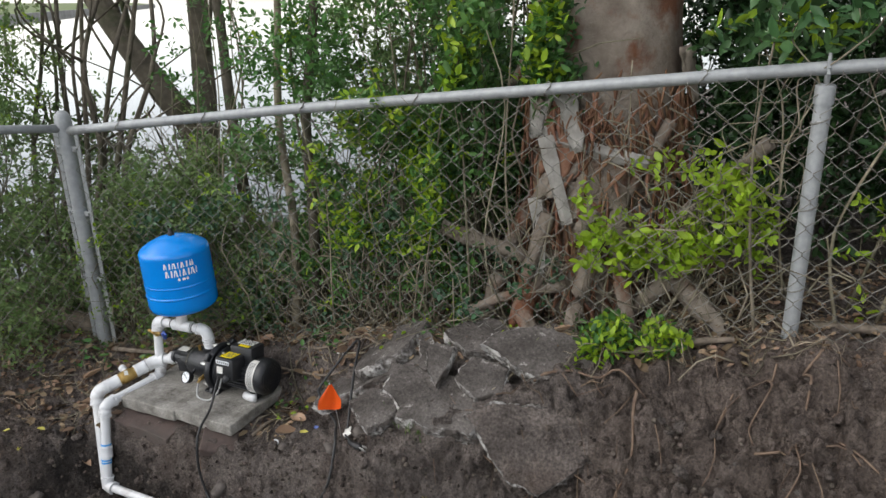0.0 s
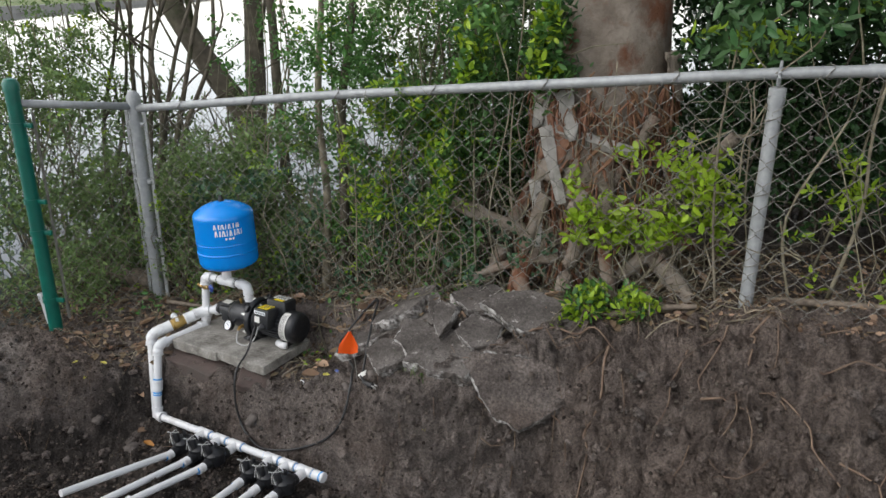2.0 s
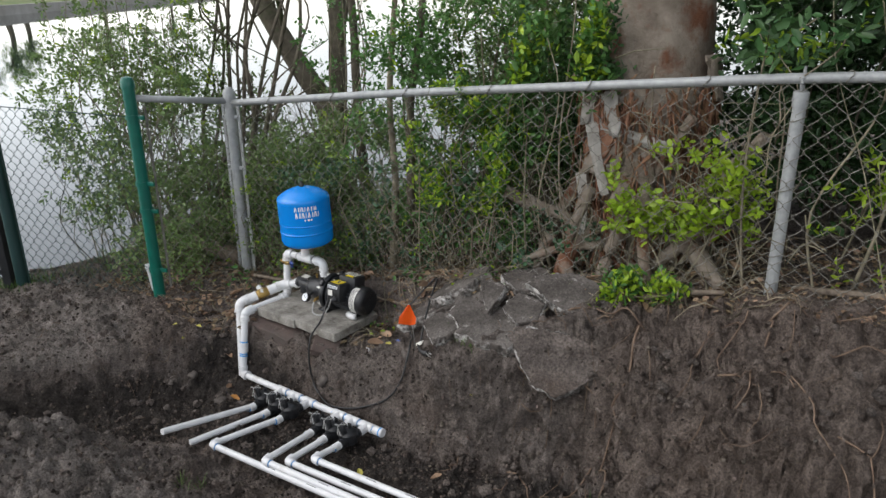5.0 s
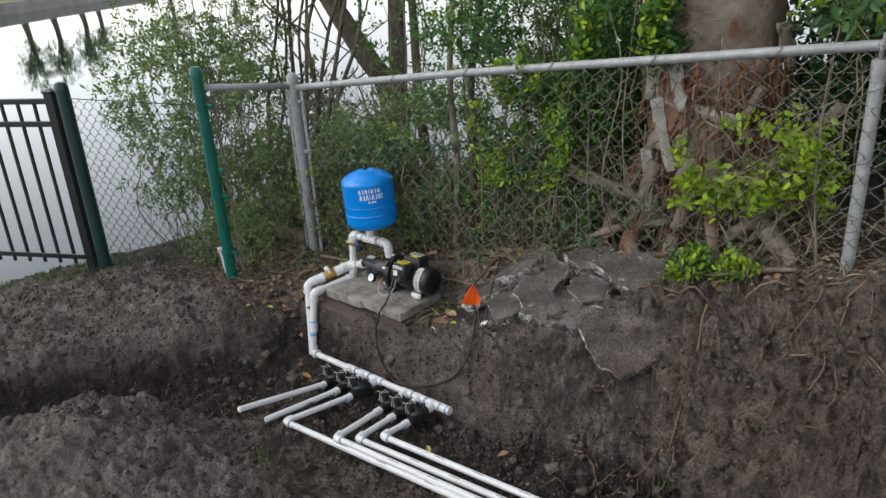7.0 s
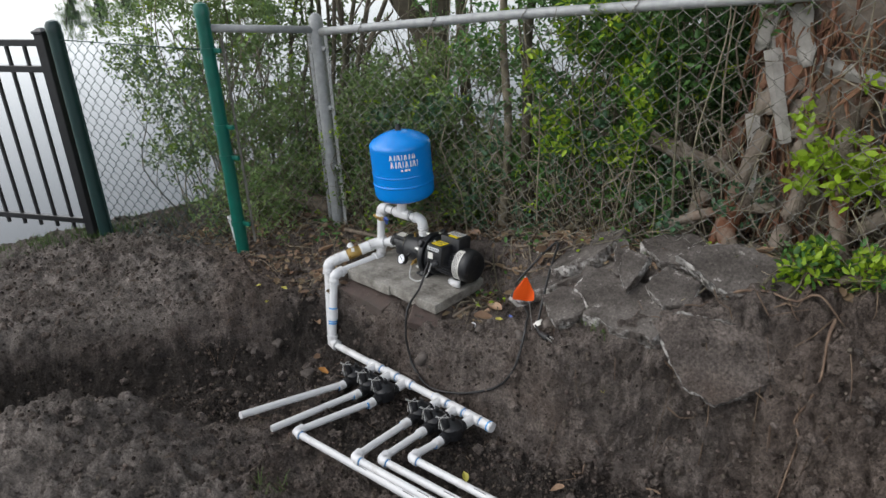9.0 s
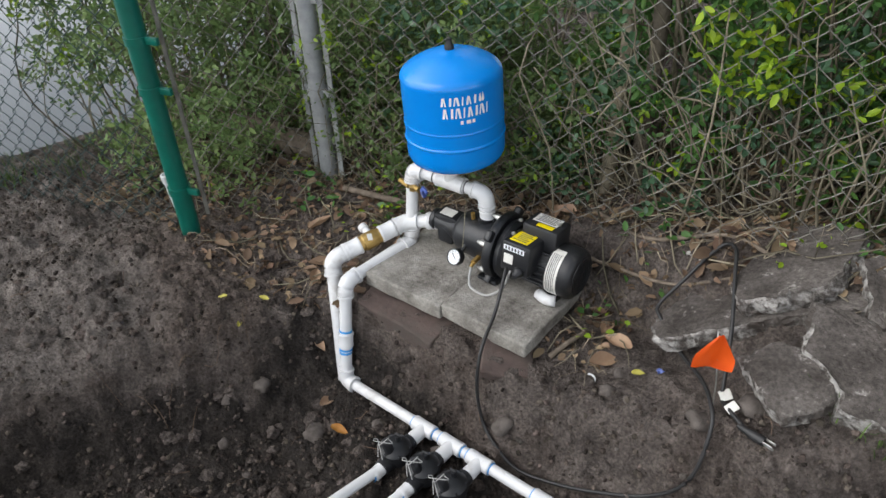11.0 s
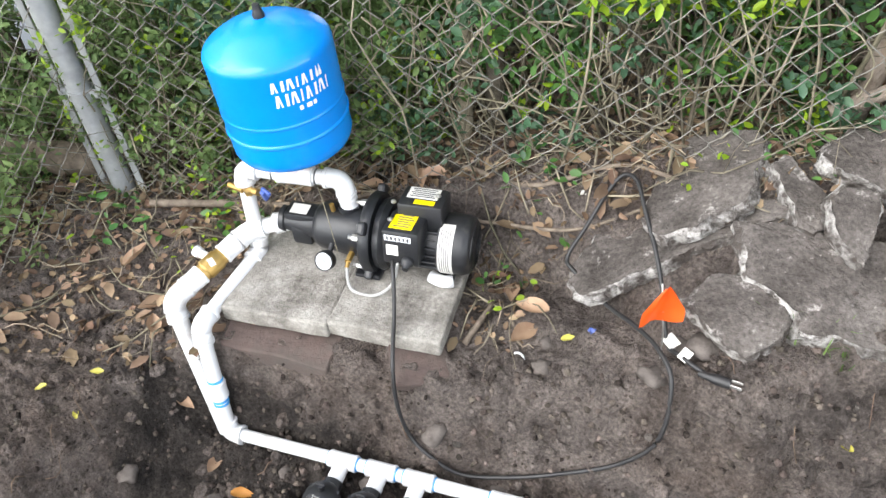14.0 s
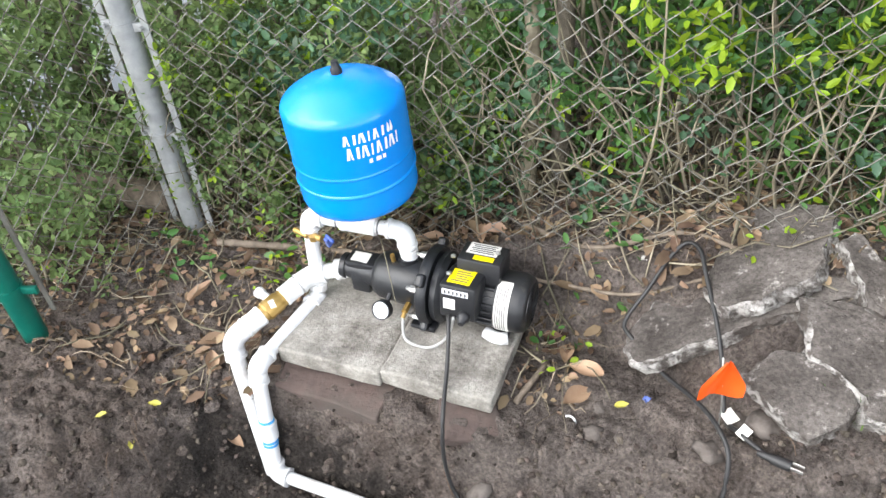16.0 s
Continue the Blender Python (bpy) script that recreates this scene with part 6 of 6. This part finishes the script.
flat_leaves("creeper_shoots", "tiny lime-green shoots along the fence foot", scatter(230, lambda a, b, r: litter_density(a, b, r) and noise.noise(Vector((a * 5, b * 5, 9))) > 0.22, (-0.6, 2.2), (-0.3, 0.25), 4), 0.022, 0.6, LEAF_LIME, 0.03, 0.6)


def twigs(name, label, n, u, v, length, r, material, seed, test=None, rise=0.02):
    rnd = random.Random(seed)
    parts = []
    for a, b in scatter(n, test or (lambda a, b, q: True), u, v, seed):
        p = plan(a, b)
        ang = rnd.uniform(0, 6.28)
        l = length * rnd.uniform(0.4, 1.3)
        d = Vector((math.cos(ang), math.sin(ang), 0))
        s = Vector((-d.y, d.x, 0)) * l * rnd.uniform(-0.2, 0.2)
        pts = []
        for k in range(4):
            q = p + d * l * k / 3 + s * math.sin(k * 1.0)
            pts.append(Vector((q.x, q.y, ground_z(q.x, q.y) + 0.004 + rise * rnd.random())))
        rr = r * rnd.uniform(0.5, 1.4)
        parts.append(tube_data(pts, [rr, rr, rr * 0.8, rr * 0.5], 5))
    V, F = merge(parts)
    return tagged(link(name, mesh_of(name, V, F, material, True)), label, "twigs", kind="stuff")


twigs("fallen_twigs", "thin dry twigs lying under the hedge", 620, (-0.8, 2.7), (-0.5, 0.4), 0.16, 0.0022, TWIG, 11, litter_density, 0.03)
STRAW = mat("dry_straw", (0.19, 0.15, 0.105), 0.9, color2=(0.37, 0.31, 0.23), scale=30, jitter=0.4, spec=0.2)
twigs("straw", "dry straw and stalks strewn under the hedge", 1500, (-0.8, 2.8), (-0.45, 0.5), 0.07, 0.0011, STRAW, 14, litter_density, 0.025)
twigs("fine_roots", "fine pale root hairs in the dug soil", 230, (-1.5, 3.2), (0.3, 1.9), 0.06, 0.001, ROOT, 12, None, 0.01)
twigs("bank_roots", "thin torn roots on the cut bank", 70, (1.9, 3.3), (0.05, 0.9), 0.13, 0.0017, ROOT, 13, None, 0.02)
# dry vine tangle on the fence by the line post and brown stems under the hedge
parts = []
rnd = random.Random(21)
for k in range(95):
    u = rnd.uniform(2.2, 2.72) if k < 40 else rnd.uniform(0.2, 2.2)
    p = plan(u, rnd.uniform(-0.12, 0.0))
    z = float(fence_level(np.array([u]))[0]) + (rnd.uniform(0.0, 0.25) if k > 40 else rnd.uniform(0.1, 0.6))
    pts = [Vector((p.x, p.y, z))]
    for j in range(5):
        pts.append(pts[-1] + ALONG * rnd.gauss(0, 0.055) + OUT * rnd.gauss(0, 0.015) + Vector((0, 0, rnd.gauss(0.045, 0.05))))
    parts.append(tube_data(path_points(pts, 0.025), 0.0022 * rnd.uniform(0.5, 1.3), 5))
V, F = merge(parts)
tagged(link("dry_vines", mesh_of("dry_vines", V, F, TWIG, True)), "dry grey vines tangled in the fence", "vine", kind="stuff")
# upright dead stems along the fence foot
parts = []
for k in range(230):
    u = rnd.uniform(-0.6, 2.55)
    p = plan(u, rnd.uniform(-0.35, -0.02))
    z = ground_z(p.x, p.y, False)
    h = rnd.uniform(0.12, 0.5)
    q = p + ALONG * rnd.gauss(0, 0.12 * h / 0.3) + OUT * rnd.gauss(0, 0.05)
    m = p.lerp(q, 0.5) + ALONG * rnd.gauss(0, 0.02)
    parts.append(tube_data([Vector((p.x, p.y, z)), Vector((m.x, m.y, z + h * 0.5)), Vector((q.x, q.y, z + h))], [0.0032, 0.0026, 0.0014], 5))
V, F = merge(parts)
tagged(link("dead_stems", mesh_of("dead_stems", V, F, TWIG, True)), "pale dead stems standing along the fence foot", "stems", kind="stuff")


def lump(seed, squash=0.7, fine=2):
    bm = bmesh.new()
    bmesh.ops.create_icosphere(bm, subdivisions=fine, radius=1.0)
    for v in bm.verts:
        v.co *= 1 + 0.55 * noise.noise(v.co * 1.4 + Vector((seed, 0, 0))) + 0.3 * noise.noise(v.co * 3.2 + Vector((0, seed, 0)))
        v.co.z *= squash
    V = [v.co.copy() for v in bm.verts]
    F = [tuple(x.index for x in f.verts) for f in bm.faces]
    bm.free()
    return V, F


SHAPES = [lump(k * 3.7) for k in range(8)]
CRUMBS = [lump(k * 2.9, 0.8, 1) for k in range(8)]


def lumps(name, label, uv, lo, hi, material, seed, power=2.5, sink=0.3):
    rnd = random.Random(seed)
    V, F = [], []
    for a, b in uv:
        p = plan(a, b)
        s = lo + (hi - lo) * rnd.random() ** power
        v, f = (SHAPES if hi > 0.009 else CRUMBS)[rnd.randrange(8)]
        m = Matrix.Translation((p.x, p.y, ground_z(p.x, p.y) + s * (0.6 - sink))) @ Euler((rnd.uniform(-0.6, 0.6), rnd.uniform(-0.6, 0.6), rnd.uniform(0, 6.3))).to_matrix().to_4x4()
        o = len(V)
        V += [m @ (x * s) for x in v]
        F += [tuple(i + o for i in q) for q in f]
    return tagged(link(name, mesh_of(name, V, F, material)), label, "soil", kind="stuff")


def dug(a, b, rnd):
    if 0.44 < a < 1.02 and b < 0.42:
        return False
    return b > float(np.interp(a, [-1, 1.1, 1.3, 2.3, 3], [0.35, 0.35, 0.4, 0.3, 0.05]))


CRUMB = mat("soil_crumb", (0.042, 0.034, 0.029), 0.95, color2=(0.105, 0.085, 0.072), scale=40, jitter=0.7, bump=0.5, bump_scale=200, spec=0.12)
lumps("soil_crumbs", "fine crumbs of dug soil", scatter(7000, dug, (-1.3, 2.8), (0.05, 1.7), 35), 0.0025, 0.009, CRUMB, 36, 1.5, 0.2)
lumps("soil_clods", "loose dark clods of dug soil", scatter(3600, dug, (-1.9, 3.3), (0.05, 2.3), 31), 0.004, 0.021, SOIL, 32, 3.2, 0.62)
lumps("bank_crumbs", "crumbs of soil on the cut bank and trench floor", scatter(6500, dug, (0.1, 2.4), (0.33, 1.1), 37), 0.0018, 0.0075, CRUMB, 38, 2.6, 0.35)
lumps("bank_clods", "larger clods fallen from the cut bank", scatter(230, dug, (0.1, 3.2), (0.35, 1.1), 39), 0.008, 0.03, SOIL, 40, 2.0, 0.75)
lumps("gravel", "small grey-brown stones in the dug soil", scatter(300, dug, (-1.6, 3.0), (0.1, 2.0), 33), 0.003, 0.012, STONE, 34, 3.0, 0.5)
# stones that lie singly
for i, (x, y, s) in enumerate(((-1.36, 2.40, 0.032), (-1.20, 2.46, 0.016), (-1.245, 2.53, 0.014), (-1.0, 2.40, 0.022), (-0.95, 2.43, 0.018), (-0.62, 2.50, 0.020), (-0.57, 2.48, 0.012), (-0.60, 2.56, 0.016), (-0.42, 2.42, 0.026), (-0.33, 2.44, 0.030), (-0.36, 2.47, 0.022),
                               (-0.27, 2.40, 0.02), (-1.55, 2.45, 0.024), (-1.62, 2.38, 0.018), (-1.6, 2.30, 0.02), (-1.5, 2.25, 0.014), (-0.72, 2.38, 0.024), (-0.85, 2.46, 0.03))):
    V, F = SHAPES[i % 8]
    ob = link("stone", mesh_of("stone", [v * s for v in V], F, STONE, True))
    ob.location = (x, y, ground_z(x, y) + s * 0.1)
    ob.rotation_euler = (0.3 * (i % 3), 0.2, i)
    tagged(ob, "rounded grey-brown stone in the soil", "stone", "stones in the trench")
# single fallen leaves that catch the eye
YELLOW_LEAF = mat("yellow_leaf", (0.42, 0.40, 0.06), 0.6, color2=(0.55, 0.48, 0.12), scale=9, trans=0.2)
ORANGE_LEAF = mat("orange_leaf", (0.45, 0.19, 0.04), 0.6, color2=(0.52, 0.27, 0.06), scale=9, trans=0.2)
TAN_LEAF = mat("tan_leaf", (0.30, 0.19, 0.12), 0.75, color2=(0.42, 0.29, 0.19), scale=12, trans=0.1)


def curled_leaf(length, width, curl, seed):
    V, F = [], []
    for i in range(9):
        s = i / 8
        w = width / 2 * math.sin(math.pi * (0.06 + 0.92 * s) ** 0.85)
        for j in range(5):
            k = (j - 2) / 2
            V.append(Vector((length * (s - 0.5), w * k, curl * (k * k) * w + curl * 0.35 * length * (s - 0.5) ** 2 + 0.004 * noise.noise(Vector((s * 4, k * 2, seed))))))
    F = [(i * 5 + j, i * 5 + j + 1, (i + 1) * 5 + j + 1, (i + 1) * 5 + j) for i in range(8) for j in range(4)]
    return V, F


for i, (x, y, l, mt) in enumerate(((-1.30, 2.42, 0.055, ORANGE_LEAF), (-1.50, 2.72, 0.07, TAN_LEAF), (-1.53, 2.80, 0.075, TAN_LEAF), (-1.44, 2.60, 0.055, TAN_LEAF), (-1.38, 2.50, 0.06, TAN_LEAF), (-1.60, 2.60, 0.03, YELLOW_LEAF), (-1.62, 2.50, 0.03, YELLOW_LEAF),
                                   (-0.645, 2.60, 0.085, TAN_LEAF), (-0.62, 2.66, 0.08, TAN_LEAF), (-0.66, 2.72, 0.07, TAN_LEAF), (-0.56, 2.55, 0.03, YELLOW_LEAF), (-0.10, 2.28, 0.03, YELLOW_LEAF), (-0.18, 2.08, 0.05, TAN_LEAF), (-0.30, 1.86, 0.07, TAN_LEAF),
                                   (-0.15, 2.53, 0.05, TAN_LEAF), (-1.70, 2.55, 0.03, YELLOW_LEAF), (-1.25, 2.68, 0.06, TAN_LEAF), (-1.58, 2.92, 0.08, TAN_LEAF), (-0.98, 2.98, 0.07, TAN_LEAF), (-0.85, 2.94, 0.06, TAN_LEAF), (0.30, 2.62, 0.08, TAN_LEAF), (-0.47, 2.02, 0.045, YELLOW_LEAF))):
    V, F = curled_leaf(l, l * 0.48, 0.9, i)
    ob = link("fallen_leaf", mesh_of("fallen_leaf", V, F, mt, True))
    ob.location = (x, y, ground_z(x, y) + 0.009)
    ob.rotation_euler = (0.35 * math.sin(i * 2.1), 0.3 * math.cos(i * 1.7), i * 1.9)
    word = {"yellow_leaf": "small yellow", "orange_leaf": "bright orange", "tan_leaf": "curled tan"}[mt.name]
    tagged(ob, word + " fallen leaf lying on the soil", "leaf", "fallen leaves on the soil")


def grass(name, label, spots, n, h, seed):
    rnd = random.Random(seed)
    V, F = [], []
    for x, y, r in spots:
        for _ in range(n):
            a = rnd.uniform(0, 6.28)
            d = r * rnd.random() ** 0.5
            px, py = x + d * math.cos(a), y + d * math.sin(a)
            z = ground_z(px, py, False)
            hh = h * rnd.uniform(0.5, 1.2)
            b = rnd.uniform(0, 6.28)
            lean = Vector((math.cos(b), math.sin(b), 0)) * hh * rnd.uniform(0.2, 0.8)
            w = Vector((-math.sin(b), math.cos(b), 0)) * 0.0016
            p = Vector((px, py, z))
            o = len(V)
            V += [p - w, p + w, p + lean * 0.4 + Vector((0, 0, hh * 0.6)) + w * 0.8, p + lean * 0.4 + Vector((0, 0, hh * 0.6)) - w * 0.8, p + lean + Vector((0, 0, hh * 0.9))]
            F += [(o, o + 1, o + 2, o + 3), (o + 3, o + 2, o + 4)]
    return tagged(link(name, mesh_of(name, V, F, GRASS)), label, "grass", kind="stuff")


grass("grass_tufts", "small grass tufts sprouting from the soil", ((-0.95, 1.66, 0.05), (-2.05, 1.85, 0.03), (-0.14, 2.36, 0.03), (0.42, 1.95, 0.05), (-0.2, 2.42, 0.03)), 26, 0.05, 51)
strip = []
rr = random.Random(8)
for k in range(420):
    s = rr.uniform(-3.5, 3.0)
    off = rr.uniform(0.02, 0.42)
    strip.append((-3.12 + 0.507 * s + 0.862 * off, 3.25 + 0.862 * s - 0.507 * off, 0.07))
grass("lake_edge_grass", "grass strip along the top of the lake bank", strip, 16, 0.045, 52)

# ---- far shore ----
SEAWALL = mat("far_seawall_concrete", (0.22, 0.21, 0.19), 0.9, color2=(0.32, 0.31, 0.29), scale=0.6, bump=0.2, bump_scale=3)
LAWN = mat("far_lawn", (0.10, 0.14, 0.04), 0.9, color2=(0.16, 0.19, 0.06), scale=0.3, bump=0.3, bump_scale=8)
HOUSE_WALL = mat("far_house_render", (0.55, 0.52, 0.46), 0.9, color2=(0.62, 0.59, 0.53), scale=0.5)
ROOF = mat("far_roof_shingle", (0.10, 0.085, 0.075), 0.9, color2=(0.15, 0.13, 0.115), scale=2)
GLASS = mat("far_window_glass", (0.03, 0.04, 0.05), 0.08, color2=(0.05, 0.06, 0.07), scale=1)
S_AL, S_OUT = Vector((-0.40, 0.9165, 0)), Vector((-0.9165, -0.40, 0))


def far(along_, out, z):
    return Vector((-44.6, 33.7, 0)) + S_AL * along_ + S_OUT * out + Vector((0, 0, z))


def far_block(name, mt, a0, a1, o0, o1, z0, z1, parent=None, base=None):
    bm = bmesh.new()
    c = far((a0 + a1) / 2, (o0 + o1) / 2, (z0 + z1) / 2)
    m = Matrix.Translation(c - (base or Vector())) @ Matrix.Rotation(math.atan2(S_AL.y, S_AL.x), 4, "Z")
    box(bm, (a1 - a0, o1 - o0, z1 - z0), m, 0.02, 1)
    return part(name, bm, mt, parent)


wall = far_block("seawall", SEAWALL, -260, 260, 0.0, 0.5, -1.7, 0.35)
tagged(wall, "low grey concrete seawall along the far shore", "seawall", kind="structure")
lawn = link("far_lawn", mesh_of("far_lawn", [tuple(far(a, o, z)) for a, o, z in ((-260, 0.5, 0.30), (260, 0.5, 0.30), (260, 8, 0.9), (-260, 8, 0.9), (260, 110, 3.2), (-260, 110, 3.2))], [(0, 1, 2, 3), (3, 2, 4, 5)], LAWN))
tagged(lawn, "sloping green lawn on the far shore", "lawn", kind="structure")
for a0 in (-9.0,):
    b = far(a0 + 7, 13, 1.0)
    h = thing("house", "pale two-storey house across the lake", "house", b, "houses across the lake")
    far_block("wall", HOUSE_WALL, a0, a0 + 14, 9, 17, 0.8, 5.8, h, b)
    bm = bmesh.new()
    vs = [bm.verts.new(far(a, o, z) - b) for a, o, z in ((a0 - 0.6, 8.4, 5.8), (a0 + 14.6, 8.4, 5.8), (a0 + 14.6, 17.6, 5.8), (a0 - 0.6, 17.6, 5.8), (a0 + 3, 13, 7.9), (a0 + 11, 13, 7.9))]
    for q in ((0, 1, 5, 4), (1, 2, 5), (2, 3, 4, 5), (3, 0, 4), (3, 2, 1, 0)):
        bm.faces.new([vs[i] for i in q])
    part("roof", bm, ROOF, h)
    for z in (1.7, 4.0):
        for k in range(4):
            w = far_block("window", GLASS, a0 + 1.2 + 3.3 * k, a0 + 3.2 + 3.3 * k, 8.93, 9.0, z, z + 1.4, h, b)
            far_block("window_frame", SEAWALL, a0 + 1.1 + 3.3 * k, a0 + 3.3 + 3.3 * k, 8.9, 9.02, z - 0.15, z - 0.02, w, b)
for k, (a, o, hh) in enumerate(((11.0, 4.5, 5.4), (16.2, 4.8, 5.8), (21.6, 4.8, 5.6), (30.0, 7.0, 5.5), (55.0, 8.0, 6.5), (92.0, 9.0, 7.0))):
    r_ = random.Random(70 + k)
    P0 = far(a, o, 0.6)
    tt, oo = trunk("far_tree", "broad tree on the lawn across the lake", [P0, far(a + 0.3, o, 0.7 + hh * 0.3), far(a + r_.uniform(-0.8, 0.8), o, 0.7 + hh * 0.7)], 0.28, 0.12, BARK, 8, 0.1,
                   limbs=(((far(a + 0.2, o, 0.7 + hh * 0.35), far(a + 0.9, o, 0.7 + hh * 0.6), far(a + 1.2, o, 0.7 + hh * 0.8)), 0.1), ((far(a + 0.2, o, 0.7 + hh * 0.35), far(a - 0.8, o, 0.7 + hh * 0.6), far(a - 1.2, o, 0.7 + hh * 0.75)), 0.1)))
    tagged(tt, group="trees across the lake")
    crown(tt, oo, tuple(far(a, o, 0.5 + hh * 0.66)), (1.5, 1.5, hh * 0.38), 230, 0.22, LEAF_OLIVE)

# ---- last small things ----
# branches lying along the foot of the fence
for label, pts, r in (("grey dead branch lying behind the pump", (plan(0.12, 0.06), plan(0.35, 0.03), plan(0.62, 0.04), plan(0.78, 0.0)), 0.011),
                      ("thin brown branch lying along the fence foot", (plan(0.85, 0.05), plan(1.05, 0.06), plan(1.22, 0.09), plan(1.36, 0.10)), 0.006),
                      ("thin crooked branch under the hedge", (plan(0.95, -0.03), plan(1.12, 0.02), plan(1.3, 0.02), plan(1.42, 0.06)), 0.007),
                      ("pale dead branch beside the slabs", (plan(2.28, 0.10), plan(2.42, 0.07), plan(2.55, 0.05)), 0.014),
                      ("grey dead branch under the hedge beyond the post", (plan(2.75, -0.1), plan(3.0, -0.05), plan(3.3, 0.02)), 0.016)):
    stick("fallen_branch", label, [Vector((p.x, p.y, ground_z(p.x, p.y) + r + 0.004)) for p in pts], r, r * 0.6, WOOD, "branches lying by the fence", "branch")


stick("fallen_log", "pale weathered log lying behind the side fence", [plan(-0.95, -0.16, 0.27), plan(-0.6, -0.08, 0.265), plan(-0.3, -0.05, 0.26), plan(-0.10, -0.06, 0.25)], 0.06, 0.045, WOOD, category="log")


def build_white_pipe():
    base = Vector((-2.06, 2.86, 0.12))
    t = thing("white_pipe", "short white plastic pipe standing behind the green post", "pipe", base)
    bm = bmesh.new()
    lathe(bm, [(0.012, 0), (0.015, 0), (0.015, 0.17), (0.018, 0.172), (0.018, 0.205), (0.012, 0.207), (0.012, 0.12)], pose(0, 0, 0, 3, -5, 0), 18)
    part("tube", bm, PVC, t, smooth=True)


build_white_pipe()


def scrap(name, label, x, y, build, turn):
    t = thing(name, label, "litter", (x, y, ground_z(x, y) + 0.006))
    t.rotation_euler = (0.2, 0.1, turn)
    build(t)


def ring_piece(t):
    pts = [Vector((0.013 * math.cos(a), 0.013 * math.sin(a), 0.002)) for a in np.linspace(-1.9, 1.7, 12)]
    tube("clip", pts, 0.0025, PVC, t, seg=8)


def wrapper(t):
    bm = bmesh.new()
    g = [[bm.verts.new((0.018 * (i / 4 - 0.5), 0.012 * (j / 3 - 0.5), 0.004 * math.sin(i * 2.1 + j))) for j in range(4)] for i in range(5)]
    for i in range(4):
        for j in range(3):
            bm.faces.new((g[i][j], g[i + 1][j], g[i + 1][j + 1], g[i][j + 1]))
    part("foil", bm, BLUE_PLASTIC if t.name.startswith("blue") else PAPER, t, smooth=True)


scrap("pipe_clip", "broken white plastic pipe clip on the soil", -0.665, 2.535, ring_piece, 0.4)
scrap("blue_scrap", "small blue and white plastic scrap on the soil", -0.515, 2.545, wrapper, 0.8)
scrap("paper_scrap", "torn white paper scrap on the leaf litter", -0.47, 2.78, wrapper, 0.3)
scrap("paper_scrap", "crumpled white paper scrap on the leaf litter", -0.50, 2.81, wrapper, 1.4)
